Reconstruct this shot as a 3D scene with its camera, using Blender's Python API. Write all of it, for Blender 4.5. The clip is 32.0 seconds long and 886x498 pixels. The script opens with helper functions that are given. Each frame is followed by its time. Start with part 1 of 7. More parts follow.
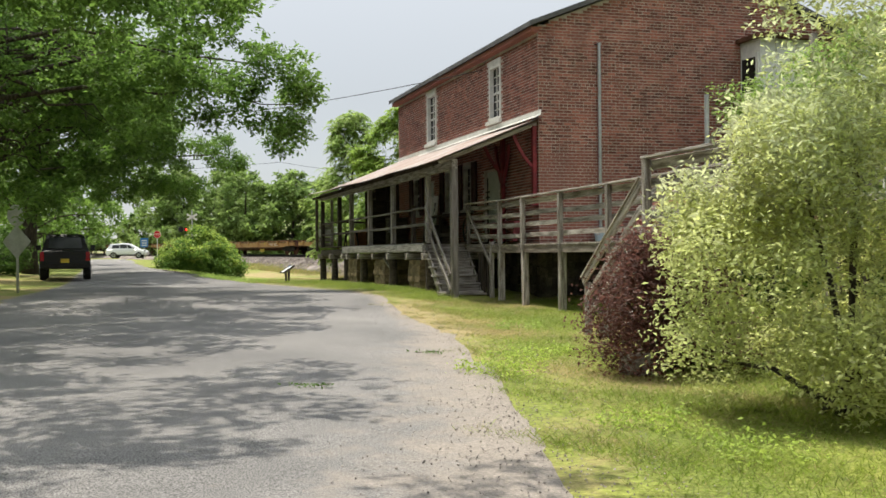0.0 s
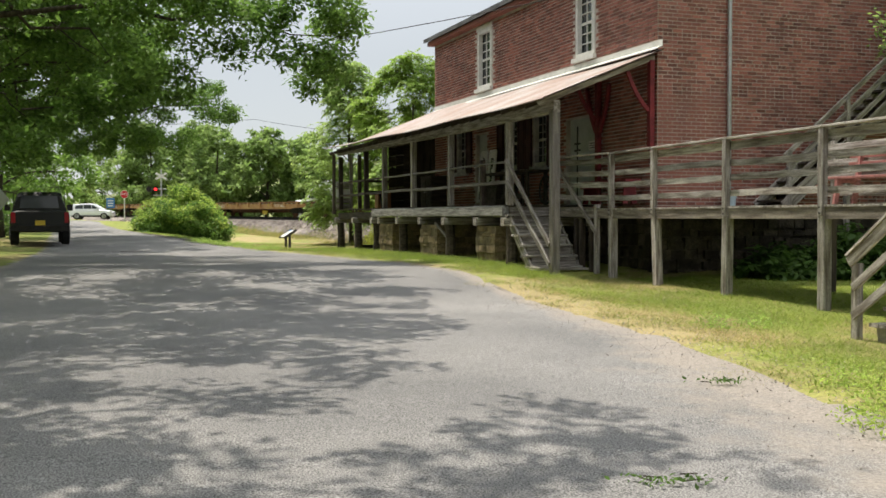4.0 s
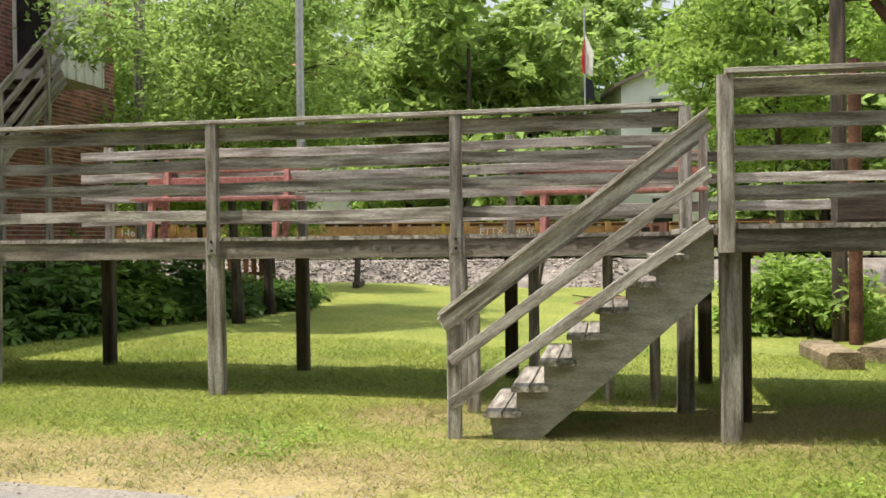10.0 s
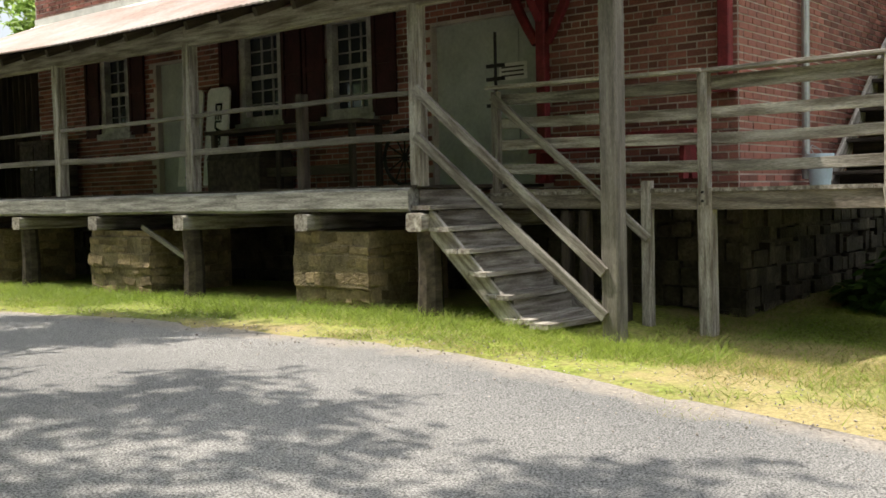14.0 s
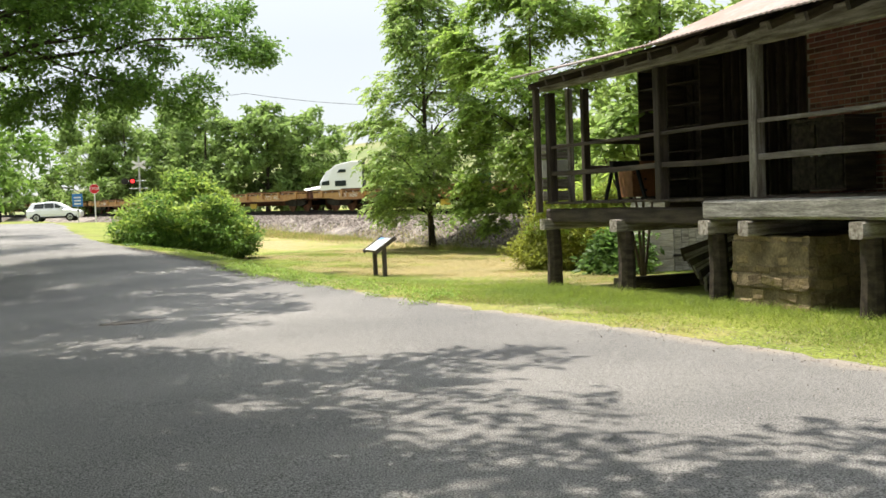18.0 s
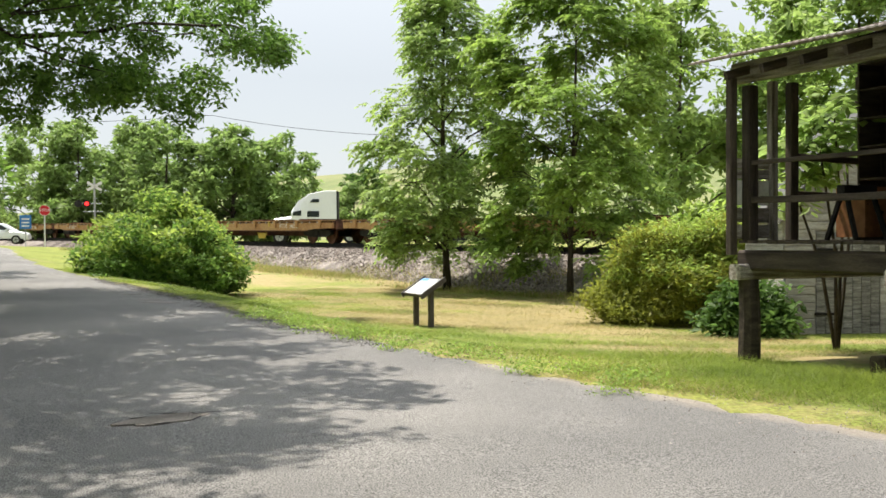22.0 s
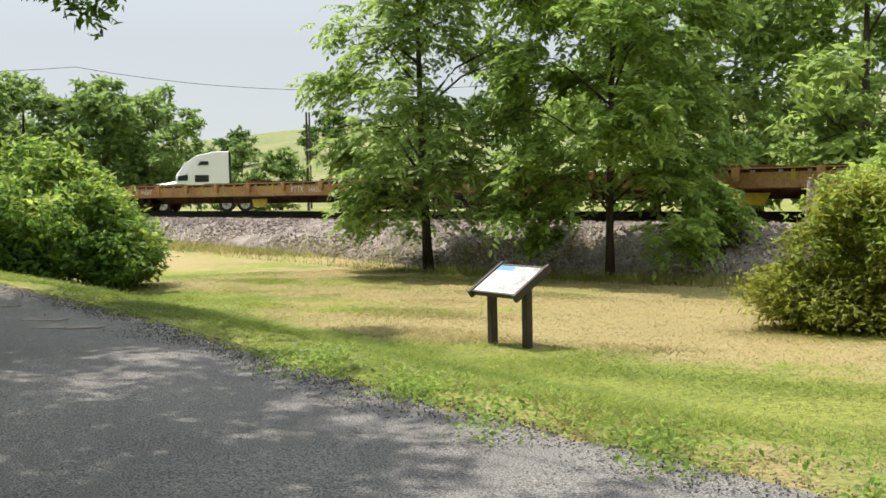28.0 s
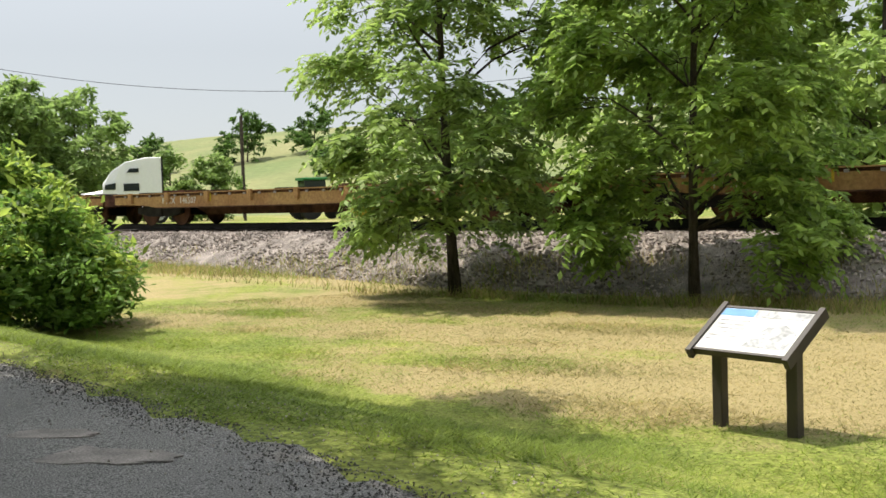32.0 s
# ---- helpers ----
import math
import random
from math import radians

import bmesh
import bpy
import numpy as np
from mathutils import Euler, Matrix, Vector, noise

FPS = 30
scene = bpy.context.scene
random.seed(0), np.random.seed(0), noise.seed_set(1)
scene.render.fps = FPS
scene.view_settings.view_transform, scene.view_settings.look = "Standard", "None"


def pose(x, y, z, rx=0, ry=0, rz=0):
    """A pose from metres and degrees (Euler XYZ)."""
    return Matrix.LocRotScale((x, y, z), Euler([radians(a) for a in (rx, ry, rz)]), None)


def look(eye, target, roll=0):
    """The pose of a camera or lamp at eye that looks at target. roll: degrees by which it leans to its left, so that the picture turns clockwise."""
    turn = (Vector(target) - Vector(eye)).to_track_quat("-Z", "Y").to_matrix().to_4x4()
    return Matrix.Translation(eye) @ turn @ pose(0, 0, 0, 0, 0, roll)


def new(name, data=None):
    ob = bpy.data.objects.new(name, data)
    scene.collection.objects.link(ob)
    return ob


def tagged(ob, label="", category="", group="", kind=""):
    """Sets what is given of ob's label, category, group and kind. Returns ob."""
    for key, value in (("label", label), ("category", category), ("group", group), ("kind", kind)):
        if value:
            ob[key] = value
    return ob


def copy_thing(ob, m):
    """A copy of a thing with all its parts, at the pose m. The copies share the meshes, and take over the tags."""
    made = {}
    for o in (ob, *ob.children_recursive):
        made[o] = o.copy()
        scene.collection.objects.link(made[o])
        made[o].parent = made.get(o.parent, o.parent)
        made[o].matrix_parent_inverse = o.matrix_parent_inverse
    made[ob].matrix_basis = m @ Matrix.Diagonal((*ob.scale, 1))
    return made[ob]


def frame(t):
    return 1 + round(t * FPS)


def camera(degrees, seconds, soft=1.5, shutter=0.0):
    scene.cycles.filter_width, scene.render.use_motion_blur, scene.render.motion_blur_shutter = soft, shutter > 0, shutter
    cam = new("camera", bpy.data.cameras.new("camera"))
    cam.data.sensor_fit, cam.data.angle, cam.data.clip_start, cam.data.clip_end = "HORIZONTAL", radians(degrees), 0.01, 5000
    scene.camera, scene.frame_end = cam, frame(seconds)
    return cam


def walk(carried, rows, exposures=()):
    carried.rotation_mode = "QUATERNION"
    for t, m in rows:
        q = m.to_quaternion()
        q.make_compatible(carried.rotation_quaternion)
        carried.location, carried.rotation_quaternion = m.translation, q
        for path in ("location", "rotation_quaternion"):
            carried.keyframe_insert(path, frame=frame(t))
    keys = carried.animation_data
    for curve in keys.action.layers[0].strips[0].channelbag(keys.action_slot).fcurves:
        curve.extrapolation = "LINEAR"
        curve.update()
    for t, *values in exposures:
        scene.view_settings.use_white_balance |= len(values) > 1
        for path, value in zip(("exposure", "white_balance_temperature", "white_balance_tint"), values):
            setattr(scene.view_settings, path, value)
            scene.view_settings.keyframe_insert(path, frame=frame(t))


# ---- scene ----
cam = camera(46.35, 32.0, soft=1.6)
PATH = [
    (0, (-0.081, -0.059, 1.416), (-0.079, 9.941, 1.461), -0.54),
    (0.5, (-0.375, 0.551, 1.406), (-0.399, 10.551, 1.438), 0.20),
    (1, (-0.680, 1.187, 1.415), (-0.667, 11.187, 1.402), 0.79),
    (1.5, (-1.000, 1.854, 1.416), (-0.947, 11.853, 1.352), 1.16),
    (2, (-1.331, 2.535, 1.423), (-1.225, 12.534, 1.314), 1.23),
    (2.5, (-1.665, 3.207, 1.432), (-1.526, 13.205, 1.292), 0.97),
    (3, (-1.996, 3.891, 1.442), (-1.793, 13.887, 1.274), 0.64),
    (3.5, (-2.365, 4.508, 1.454), (-2.070, 14.502, 1.238), 0.16),
    (4, (-2.776, 5.092, 1.460), (-2.366, 15.078, 1.148), -0.09),
    (4.5, (-3.111, 5.660, 1.457), (-2.548, 15.636, 1.048), -0.01),
    (6.5, (-4.494, 8.178, 1.417), (-2.838, 18.027, 0.913), 0.99),
    (7, (-4.711, 8.876, 1.418), (-1.643, 18.386, 1.013), 1.40),
    (7.5, (-4.753, 9.512, 1.436), (0.195, 18.196, 1.106), 1.53),
    (8, (-4.697, 10.199, 1.471), (2.335, 17.304, 1.197), 0.84),
    (8.5, (-4.608, 10.782, 1.517), (3.532, 16.581, 1.195), -0.04),
    (9, (-4.522, 11.377, 1.557), (3.985, 16.628, 1.312), -1.03),
    (9.5, (-4.524, 12.008, 1.580), (4.173, 16.940, 1.403), -1.14),
    (10, (-4.612, 12.794, 1.569), (4.320, 17.289, 1.486), -0.70),
    (10.5, (-4.570, 13.573, 1.551), (4.498, 17.789, 1.502), -0.51),
    (11, (-4.613, 14.235, 1.584), (4.495, 18.361, 1.490), -0.12),
    (11.5, (-4.768, 14.962, 1.592), (4.298, 19.176, 1.389), 0.18),
    (12, (-4.977, 15.640, 1.608), (3.867, 20.293, 1.232), -0.07),
    (12.5, (-5.136, 16.346, 1.584), (3.273, 21.729, 1.027), -1.01),
    (13, (-5.381, 16.990, 1.590), (2.307, 23.349, 0.919), -1.68),
    (13.5, (-5.638, 17.694, 1.587), (1.098, 25.055, 0.930), -1.72),
    (14, (-5.870, 18.354, 1.584), (-0.421, 26.724, 1.088), -1.29),
    (14.5, (-6.064, 19.029, 1.589), (-2.027, 28.172, 1.275), -0.54),
    (15, (-6.291, 19.709, 1.599), (-3.526, 29.317, 1.394), 0.06),
    (15.5, (-6.436, 20.383, 1.614), (-4.658, 30.222, 1.421), 0.16),
    (17.5, (-7.562, 23.173, 1.813), (-6.873, 33.139, 1.358), -2.14),
    (18, (-7.838, 23.824, 1.841), (-7.176, 33.791, 1.357), -2.22),
    (18.5, (-8.048, 24.542, 1.848), (-7.381, 34.509, 1.387), -1.79),
    (19, (-8.308, 25.231, 1.853), (-7.622, 35.200, 1.474), -1.36),
    (19.5, (-8.533, 25.940, 1.859), (-7.797, 35.910, 1.604), -1.01),
    (20, (-8.756, 26.624, 1.847), (-7.973, 36.591, 1.669), -0.91),
    (20.5, (-9.004, 27.288, 1.848), (-8.102, 37.246, 1.703), -0.68),
    (21, (-9.287, 27.962, 1.845), (-8.217, 37.904, 1.717), -0.43),
    (21.5, (-9.590, 28.637, 1.820), (-8.411, 38.566, 1.688), -0.15),
    (22, (-9.825, 29.355, 1.798), (-8.647, 39.284, 1.661), -0.24),
    (22.5, (-10.038, 30.036, 1.799), (-9.015, 39.982, 1.622), -0.65),
    (23, (-10.210, 30.770, 1.792), (-9.326, 40.728, 1.572), -0.98),
    (23.5, (-10.394, 31.592, 1.784), (-9.515, 41.549, 1.506), -1.26),
    (24, (-10.470, 32.413, 1.773), (-9.386, 42.350, 1.472), -1.21),
    (24.5, (-10.602, 33.232, 1.763), (-9.247, 43.135, 1.466), -1.22),
    (26.5, (-11.076, 36.375, 1.785), (-9.278, 46.206, 1.447), -0.39),
    (27, (-11.288, 37.043, 1.758), (-9.258, 46.827, 1.372), -0.30),
    (27.5, (-11.529, 37.652, 1.760), (-9.252, 47.379, 1.314), -0.66),
    (28, (-11.661, 38.289, 1.765), (-9.228, 47.976, 1.282), -1.13),
    (28.5, (-11.854, 38.930, 1.773), (-9.531, 48.641, 1.228), -1.63),
    (29, (-12.010, 39.577, 1.772), (-9.894, 49.332, 1.171), -1.91),
    (29.5, (-12.180, 40.294, 1.785), (-10.245, 50.085, 1.163), -1.87),
    (30, (-12.293, 40.938, 1.801), (-10.413, 50.741, 1.199), -1.78),
    (30.5, (-12.458, 41.606, 1.833), (-10.483, 51.395, 1.322), -1.87),
    (31, (-12.586, 42.218, 1.854), (-10.405, 51.967, 1.420), -1.98),
    (31.5, (-12.742, 42.842, 1.866), (-10.148, 52.492, 1.470), -1.86),
    (32, (-12.879, 43.437, 1.874), (-9.649, 52.891, 1.432), -1.81),
]
walk(cam, [(t, look(eye, target, roll)) for t, eye, target, roll in PATH],
     exposures=[(0, 0.5), (4, 0.55), (8, 0.72), (12, 0.62), (13, 0.68), (14.5, 1.0), (18.5, 0.95), (23, 0.74), (27, 0.6), (32, 0.58)])

# ---- light ----
SUN_EL, SUN_AZ = radians(66.3), math.atan2(0.345, -0.27)   # towards the sun: high, ahead and over the lane
world = bpy.data.worlds.new("world")
scene.world = world
world.use_nodes = True
wn = world.node_tree
sky = wn.nodes.new("ShaderNodeTexSky")
sky.sky_type, sky.sun_disc, sky.sun_elevation = "NISHITA", False, SUN_EL
sky.sun_rotation = math.pi / 2 - SUN_AZ
sky.air_density, sky.dust_density, sky.ozone_density = 1.0, 1.0, 1.5
haze = wn.nodes.new("ShaderNodeMix")   # a thin summer overcast over the blue
haze.data_type = "RGBA"
haze.inputs[0].default_value = 0.82
# an overcast dome, brighter overhead than at the horizon
dome_co, dome_z, dome = wn.nodes.new("ShaderNodeTexCoord"), wn.nodes.new("ShaderNodeSeparateXYZ"), wn.nodes.new("ShaderNodeMapRange")
dome.inputs[1].default_value, dome.inputs[2].default_value, dome.inputs[3].default_value, dome.inputs[4].default_value = 0.15, 1.0, 1.0, 2.7
tint = wn.nodes.new("ShaderNodeVectorMath")
tint.operation = "SCALE"
tint.inputs[0].default_value = (5.2, 5.38, 5.5)
wn.links.new(dome_co.outputs["Generated"], dome_z.inputs[0])
wn.links.new(dome_z.outputs["Z"], dome.inputs[0])
wn.links.new(dome.outputs[0], tint.inputs["Scale"])
wn.links.new(tint.outputs[0], haze.inputs[7])
wn.links.new(sky.outputs[0], haze.inputs[6])
wn.links.new(haze.outputs[2], wn.nodes["Background"].inputs[0])
wn.nodes["Background"].inputs[1].default_value = 0.091
sun = new("sun", bpy.data.lights.new("sun", "SUN"))
sun.data.energy, sun.data.angle, sun.data.color = 4.3, radians(0.7), (1.0, 0.93, 0.8)
sun.matrix_world = look((0, 0, 60), (-math.cos(SUN_AZ) * math.cos(SUN_EL), -math.sin(SUN_AZ) * math.cos(SUN_EL), 60 - math.sin(SUN_EL)))


# ---- materials ----
def material(name, color, rough=0.8, metal=0.0, vary=0.25, grit=0.25, scale=6.0, fine=60.0, bump=0.3, dark=None, stretch=(1, 1, 1), dist=0.01, spec=0.3, island=0.0, transmit=0.0, random=0.0):
    """A surface of one base colour with stains at a large scale, grain at a small one, and relief."""
    m = bpy.data.materials.new(name)
    m.use_nodes = True
    t = m.node_tree
    p = t.nodes["Principled BSDF"]
    p.inputs["Roughness"].default_value, p.inputs["Metallic"].default_value = rough, metal
    p.inputs["Specular IOR Level"].default_value = spec
    co = t.nodes.new("ShaderNodeTexCoord")
    mp = t.nodes.new("ShaderNodeMapping")
    mp.inputs["Scale"].default_value = stretch
    t.links.new(co.outputs["Object"], mp.inputs[0])
    if random:   # no two pieces show the same grain
        oi = t.nodes.new("ShaderNodeObjectInfo")
        sc = t.nodes.new("ShaderNodeVectorMath")
        sc.operation = "SCALE"
        sc.inputs[0].default_value, = ((31.0, 17.0, 23.0),)
        t.links.new(oi.outputs["Random"], sc.inputs["Scale"])
        t.links.new(sc.outputs[0], mp.inputs["Location"])
    big, small = t.nodes.new("ShaderNodeTexNoise"), t.nodes.new("ShaderNodeTexNoise")
    for n, s, d in ((big, scale, 5), (small, fine, 4)):
        n.inputs["Scale"].default_value, n.inputs["Detail"].default_value = s, d
        t.links.new(mp.outputs[0], n.inputs["Vector"])
    other = dark or tuple(c * (1 - vary * 1.6) for c in color)
    ramp = t.nodes.new("ShaderNodeMapRange")
    ramp.inputs[1].default_value, ramp.inputs[2].default_value = 0.35, 0.68
    t.links.new(big.outputs[0], ramp.inputs[0])
    mix = t.nodes.new("ShaderNodeMix")
    mix.data_type = "RGBA"
    mix.inputs[6].default_value, mix.inputs[7].default_value = (*other, 1), (*color, 1)
    t.links.new(ramp.outputs[0], mix.inputs[0])
    val = t.nodes.new("ShaderNodeHueSaturation")
    gr = t.nodes.new("ShaderNodeMapRange")
    gr.inputs[1].default_value, gr.inputs[2].default_value, gr.inputs[3].default_value, gr.inputs[4].default_value = grit, 1 - grit, 1 - vary, 1 + vary
    t.links.new(small.outputs[0], gr.inputs[0])
    last = gr.outputs[0]
    if island or random:
        src = t.nodes.new("ShaderNodeNewGeometry" if island else "ShaderNodeObjectInfo")
        r = t.nodes.new("ShaderNodeMapRange")
        r.inputs[3].default_value, r.inputs[4].default_value = 1 - (island or random), 1 + (island or random)
        t.links.new(src.outputs["Random Per Island" if island else "Random"], r.inputs[0])
        mul = t.nodes.new("ShaderNodeMath")
        mul.operation = "MULTIPLY"
        t.links.new(last, mul.inputs[0]), t.links.new(r.outputs[0], mul.inputs[1])
        last = mul.outputs[0]
    t.links.new(last, val.inputs["Value"])
    t.links.new(mix.outputs[2], val.inputs["Color"])
    t.links.new(val.outputs[0], p.inputs["Base Color"])
    if bump:
        b = t.nodes.new("ShaderNodeBump")
        b.inputs["Strength"].default_value, b.inputs["Distance"].default_value = bump, dist
        t.links.new(small.outputs[0], b.inputs["Height"])
        t.links.new(b.outputs[0], p.inputs["Normal"])
    if transmit:
        tr = t.nodes.new("ShaderNodeBsdfTranslucent")
        ms = t.nodes.new("ShaderNodeMixShader")
        ms.inputs[0].default_value = transmit
        t.links.new(val.outputs[0], tr.inputs[0])
        t.links.new(p.outputs[0], ms.inputs[1]), t.links.new(tr.outputs[0], ms.inputs[2])
        t.links.new(ms.outputs[0], t.nodes["Material Output"].inputs[0])
    return m


def ground_material(name, base, other, mask, grain=0.38, bump=0.9, dist=0.025):
    """Two surfaces mixed by a mask that the mesh carries, with a ragged border between them."""
    m = material(name, base[0], 0.95, vary=grain, grit=0.36, scale=base[2], fine=base[3], bump=bump, dark=base[1], dist=dist)
    t = m.node_tree
    p = t.nodes["Principled BSDF"]
    first = p.inputs["Base Color"].links[0].from_socket
    at = t.nodes.new("ShaderNodeAttribute")
    at.attribute_name = mask
    co = t.nodes.new("ShaderNodeTexCoord")
    n1, n2 = t.nodes.new("ShaderNodeTexNoise"), t.nodes.new("ShaderNodeTexNoise")
    for n, s in ((n1, 2.2), (n2, 38.0)):
        n.inputs["Scale"].default_value, n.inputs["Detail"].default_value, n.inputs["Roughness"].default_value = s, 8, 0.7
        t.links.new(co.outputs["Object"], n.inputs["Vector"])
    add = t.nodes.new("ShaderNodeMath")
    add.operation = "ADD"
    t.links.new(at.outputs["Fac"], add.inputs[0]), t.links.new(n1.outputs[0], add.inputs[1])
    edge_ = t.nodes.new("ShaderNodeMapRange")
    edge_.inputs[1].default_value, edge_.inputs[2].default_value = 0.85, 1.15
    t.links.new(add.outputs[0], edge_.inputs[0])
    v = t.nodes.new("ShaderNodeMapRange")
    v.inputs[1].default_value, v.inputs[2].default_value, v.inputs[3].default_value, v.inputs[4].default_value = 0.3, 0.7, 0.55, 1.4
    t.links.new(n2.outputs[0], v.inputs[0])
    two = t.nodes.new("ShaderNodeHueSaturation")
    two.inputs["Color"].default_value = (*other, 1)
    t.links.new(v.outputs[0], two.inputs["Value"])
    mix = t.nodes.new("ShaderNodeMix")
    mix.data_type = "RGBA"
    t.links.new(edge_.outputs[0], mix.inputs[0])
    t.links.new(first, mix.inputs[6]), t.links.new(two.outputs[0], mix.inputs[7])
    t.links.new(mix.outputs[2], p.inputs["Base Color"])
    return m


def leaf_material(name, color, island=0.35):
    return material(name, color, 0.55, vary=0.15, scale=0.5, fine=4, bump=0, island=island, transmit=0.57, spec=0.35, dark=(color[0] * 0.7, color[1] * 0.78, color[2] * 0.75))


ASPHALT = ground_material("asphalt", ((0.228, 0.219, 0.214), (0.152, 0.148, 0.148), 0.35, 95), (0.275, 0.243, 0.215), "dirt", 0.7, 0.7, 0.016)
GRASS_SOIL = ground_material("grass_soil", ((0.225, 0.24, 0.05), (0.14, 0.175, 0.033), 0.5, 22), (0.3, 0.243, 0.115), "dry")
FIELD = material("hay_field", (0.21, 0.205, 0.09), 0.95, vary=0.2, scale=0.03, fine=0.6, bump=0.2, dark=(0.13, 0.165, 0.06))
PALE_STONE = material("crushed_stone", (0.41, 0.362, 0.335), 0.95, vary=0.3, scale=3, fine=40, bump=0.5, island=0.45)
BALLAST_STONE = material("ballast_stone", (0.37, 0.315, 0.285), 0.95, vary=0.35, scale=0.7, fine=40, bump=0.5, island=0.5)
GRAVEL = material("gravel", (0.31, 0.27, 0.245), 0.95, vary=0.35, scale=2, fine=45, bump=0.9, dist=0.03, island=0.35)
TIMBER = material("weathered_timber", (0.405, 0.375, 0.345), 0.85, vary=0.55, scale=2.0, fine=26, bump=0.6, stretch=(1, 11, 11), dark=(0.13, 0.108, 0.09), random=0.3)
TIMBER_Y = material("weathered_board", (0.46, 0.428, 0.395), 0.85, vary=0.55, scale=2.0, fine=26, bump=0.6, stretch=(1, 11, 11), dark=(0.14, 0.117, 0.098), random=0.32)
BLEACHED = material("bleached_timber", (0.3, 0.295, 0.272), 0.9, vary=0.6, scale=2.0, fine=20, bump=0.8, stretch=(1, 12, 12), dark=(0.11, 0.105, 0.095), random=0.15)
STRINGER = material("grey_stringer_wood", (0.33, 0.31, 0.285), 0.85, vary=0.3, scale=4, fine=40, bump=0.5, stretch=(6, 1, 4), dark=(0.21, 0.19, 0.17))
FASCIA = material("brown_grey_fascia", (0.26, 0.225, 0.19), 0.85, vary=0.55, scale=2.0, fine=24, bump=0.7, stretch=(1, 11, 11), dark=(0.1, 0.082, 0.067), random=0.25)
TIMBER_MID = material("brown_grey_timber", (0.2, 0.18, 0.16), 0.85, vary=0.4, scale=2.0, fine=24, bump=0.6, stretch=(1, 10, 10), dark=(0.1, 0.088, 0.077), random=0.2)
# dark timber; also puts shade into the colour of porch and under-deck members
TIMBER_DARK_OR_SHADED = material("dark_timber", (0.088, 0.068, 0.053), 0.85, vary=0.4, scale=1.6, fine=22, bump=0.5, stretch=(1, 9, 9), random=0.25)
BRICK = material("brick", (0.28, 0.108, 0.08), 0.9, vary=0.3, scale=1.2, fine=50, bump=0.5, dark=(0.185, 0.078, 0.062), island=0.45)
CLAPBOARD = material("grey_clapboard_paint", (0.42, 0.41, 0.38), 0.8, vary=0.35, scale=2.5, fine=24, bump=0.4, stretch=(1, 8, 8), dark=(0.27, 0.255, 0.23), random=0.15)
MULCH = material("brown_mulch", (0.2, 0.12, 0.075), 0.95, vary=0.5, scale=5, fine=30, bump=1.0, dist=0.03, dark=(0.11, 0.065, 0.042))
GRIT = material("dark_asphalt_grit", (0.15, 0.142, 0.14), 0.95, vary=0.3, scale=3, fine=40, bump=0.4, island=0.6)
MAROON = material("dark_maroon_paint", (0.05, 0.013, 0.015), 0.7, vary=0.3, scale=5, fine=30, bump=0.3)
MORTAR = material("mortar", (0.55, 0.48, 0.42), 0.95, vary=0.25, scale=2, fine=60)
WHITE = material("white_paint", (0.68, 0.67, 0.63), 0.6, vary=0.12, scale=5, fine=30, bump=0.2)
HOUSE_WHITE = material("white_clapboard", (0.84, 0.84, 0.82), 0.6, vary=0.06, scale=2, fine=20, bump=0.1)
GREY_DOOR = material("grey_green_paint", (0.42, 0.44, 0.4), 0.6, vary=0.12, scale=3, fine=20, bump=0.2)
RED = material("red_paint", (0.2, 0.025, 0.03), 0.6, vary=0.3, scale=6, fine=40, bump=0.3)
ROOF_RED = material("faded_red_roof", (0.5, 0.15, 0.13), 0.6, vary=0.2, scale=1.0, fine=12, bump=0.1)
BENCH_RED = material("red_bench_paint", (0.45, 0.19, 0.165), 0.6, vary=0.3, scale=6, fine=40, bump=0.3, stretch=(4, 1, 4))
TIN = material("tin_roof", (0.29, 0.265, 0.255), 0.6, 0.2, vary=0.25, scale=0.9, fine=12, bump=0.15, dark=(0.23, 0.16, 0.135))
SLATE = material("roof_shingle", (0.13, 0.13, 0.13), 0.9, vary=0.3, scale=2, fine=40)
STONE = material("pier_stone", (0.3, 0.225, 0.135), 0.95, vary=0.35, scale=3, fine=30, bump=0.8, dist=0.02, random=0.3)
STONE_MORTAR = material("old_lime_mortar", (0.27, 0.21, 0.135), 0.95, vary=0.35, scale=4, fine=35, bump=0.8, dist=0.02)
DARK_STONE = material("dark_rubble", (0.09, 0.075, 0.056), 0.95, vary=0.4, scale=3, fine=25, bump=0.9, dist=0.03, island=0.4)
GLASS = material("dark_glass", (0.03, 0.035, 0.04), 0.06, vary=0.1, bump=0, spec=0.7)
BARK = material("bark", (0.1, 0.08, 0.06), 0.95, vary=0.4, scale=3, fine=25, bump=1.0, stretch=(5, 5, 1), dist=0.03)
STEEL = material("galvanised_steel", (0.45, 0.46, 0.46), 0.45, 0.7, vary=0.15, scale=4, fine=30)
OLD_FRAME = material("worn_window_paint", (0.5, 0.485, 0.44), 0.7, vary=0.3, scale=4, fine=30)
RUST = material("rusty_steel", (0.16, 0.075, 0.045), 0.85, 0.2, vary=0.4, scale=3, fine=30, bump=0.5)
DARK_STEEL = material("dark_steel", (0.035, 0.032, 0.03), 0.7, 0.3, vary=0.4, scale=3, fine=30)
CAR_YELLOW = material("faded_yellow_paint", (0.4, 0.25, 0.1), 0.75, vary=0.3, scale=0.9, fine=14, dark=(0.3, 0.16, 0.065))
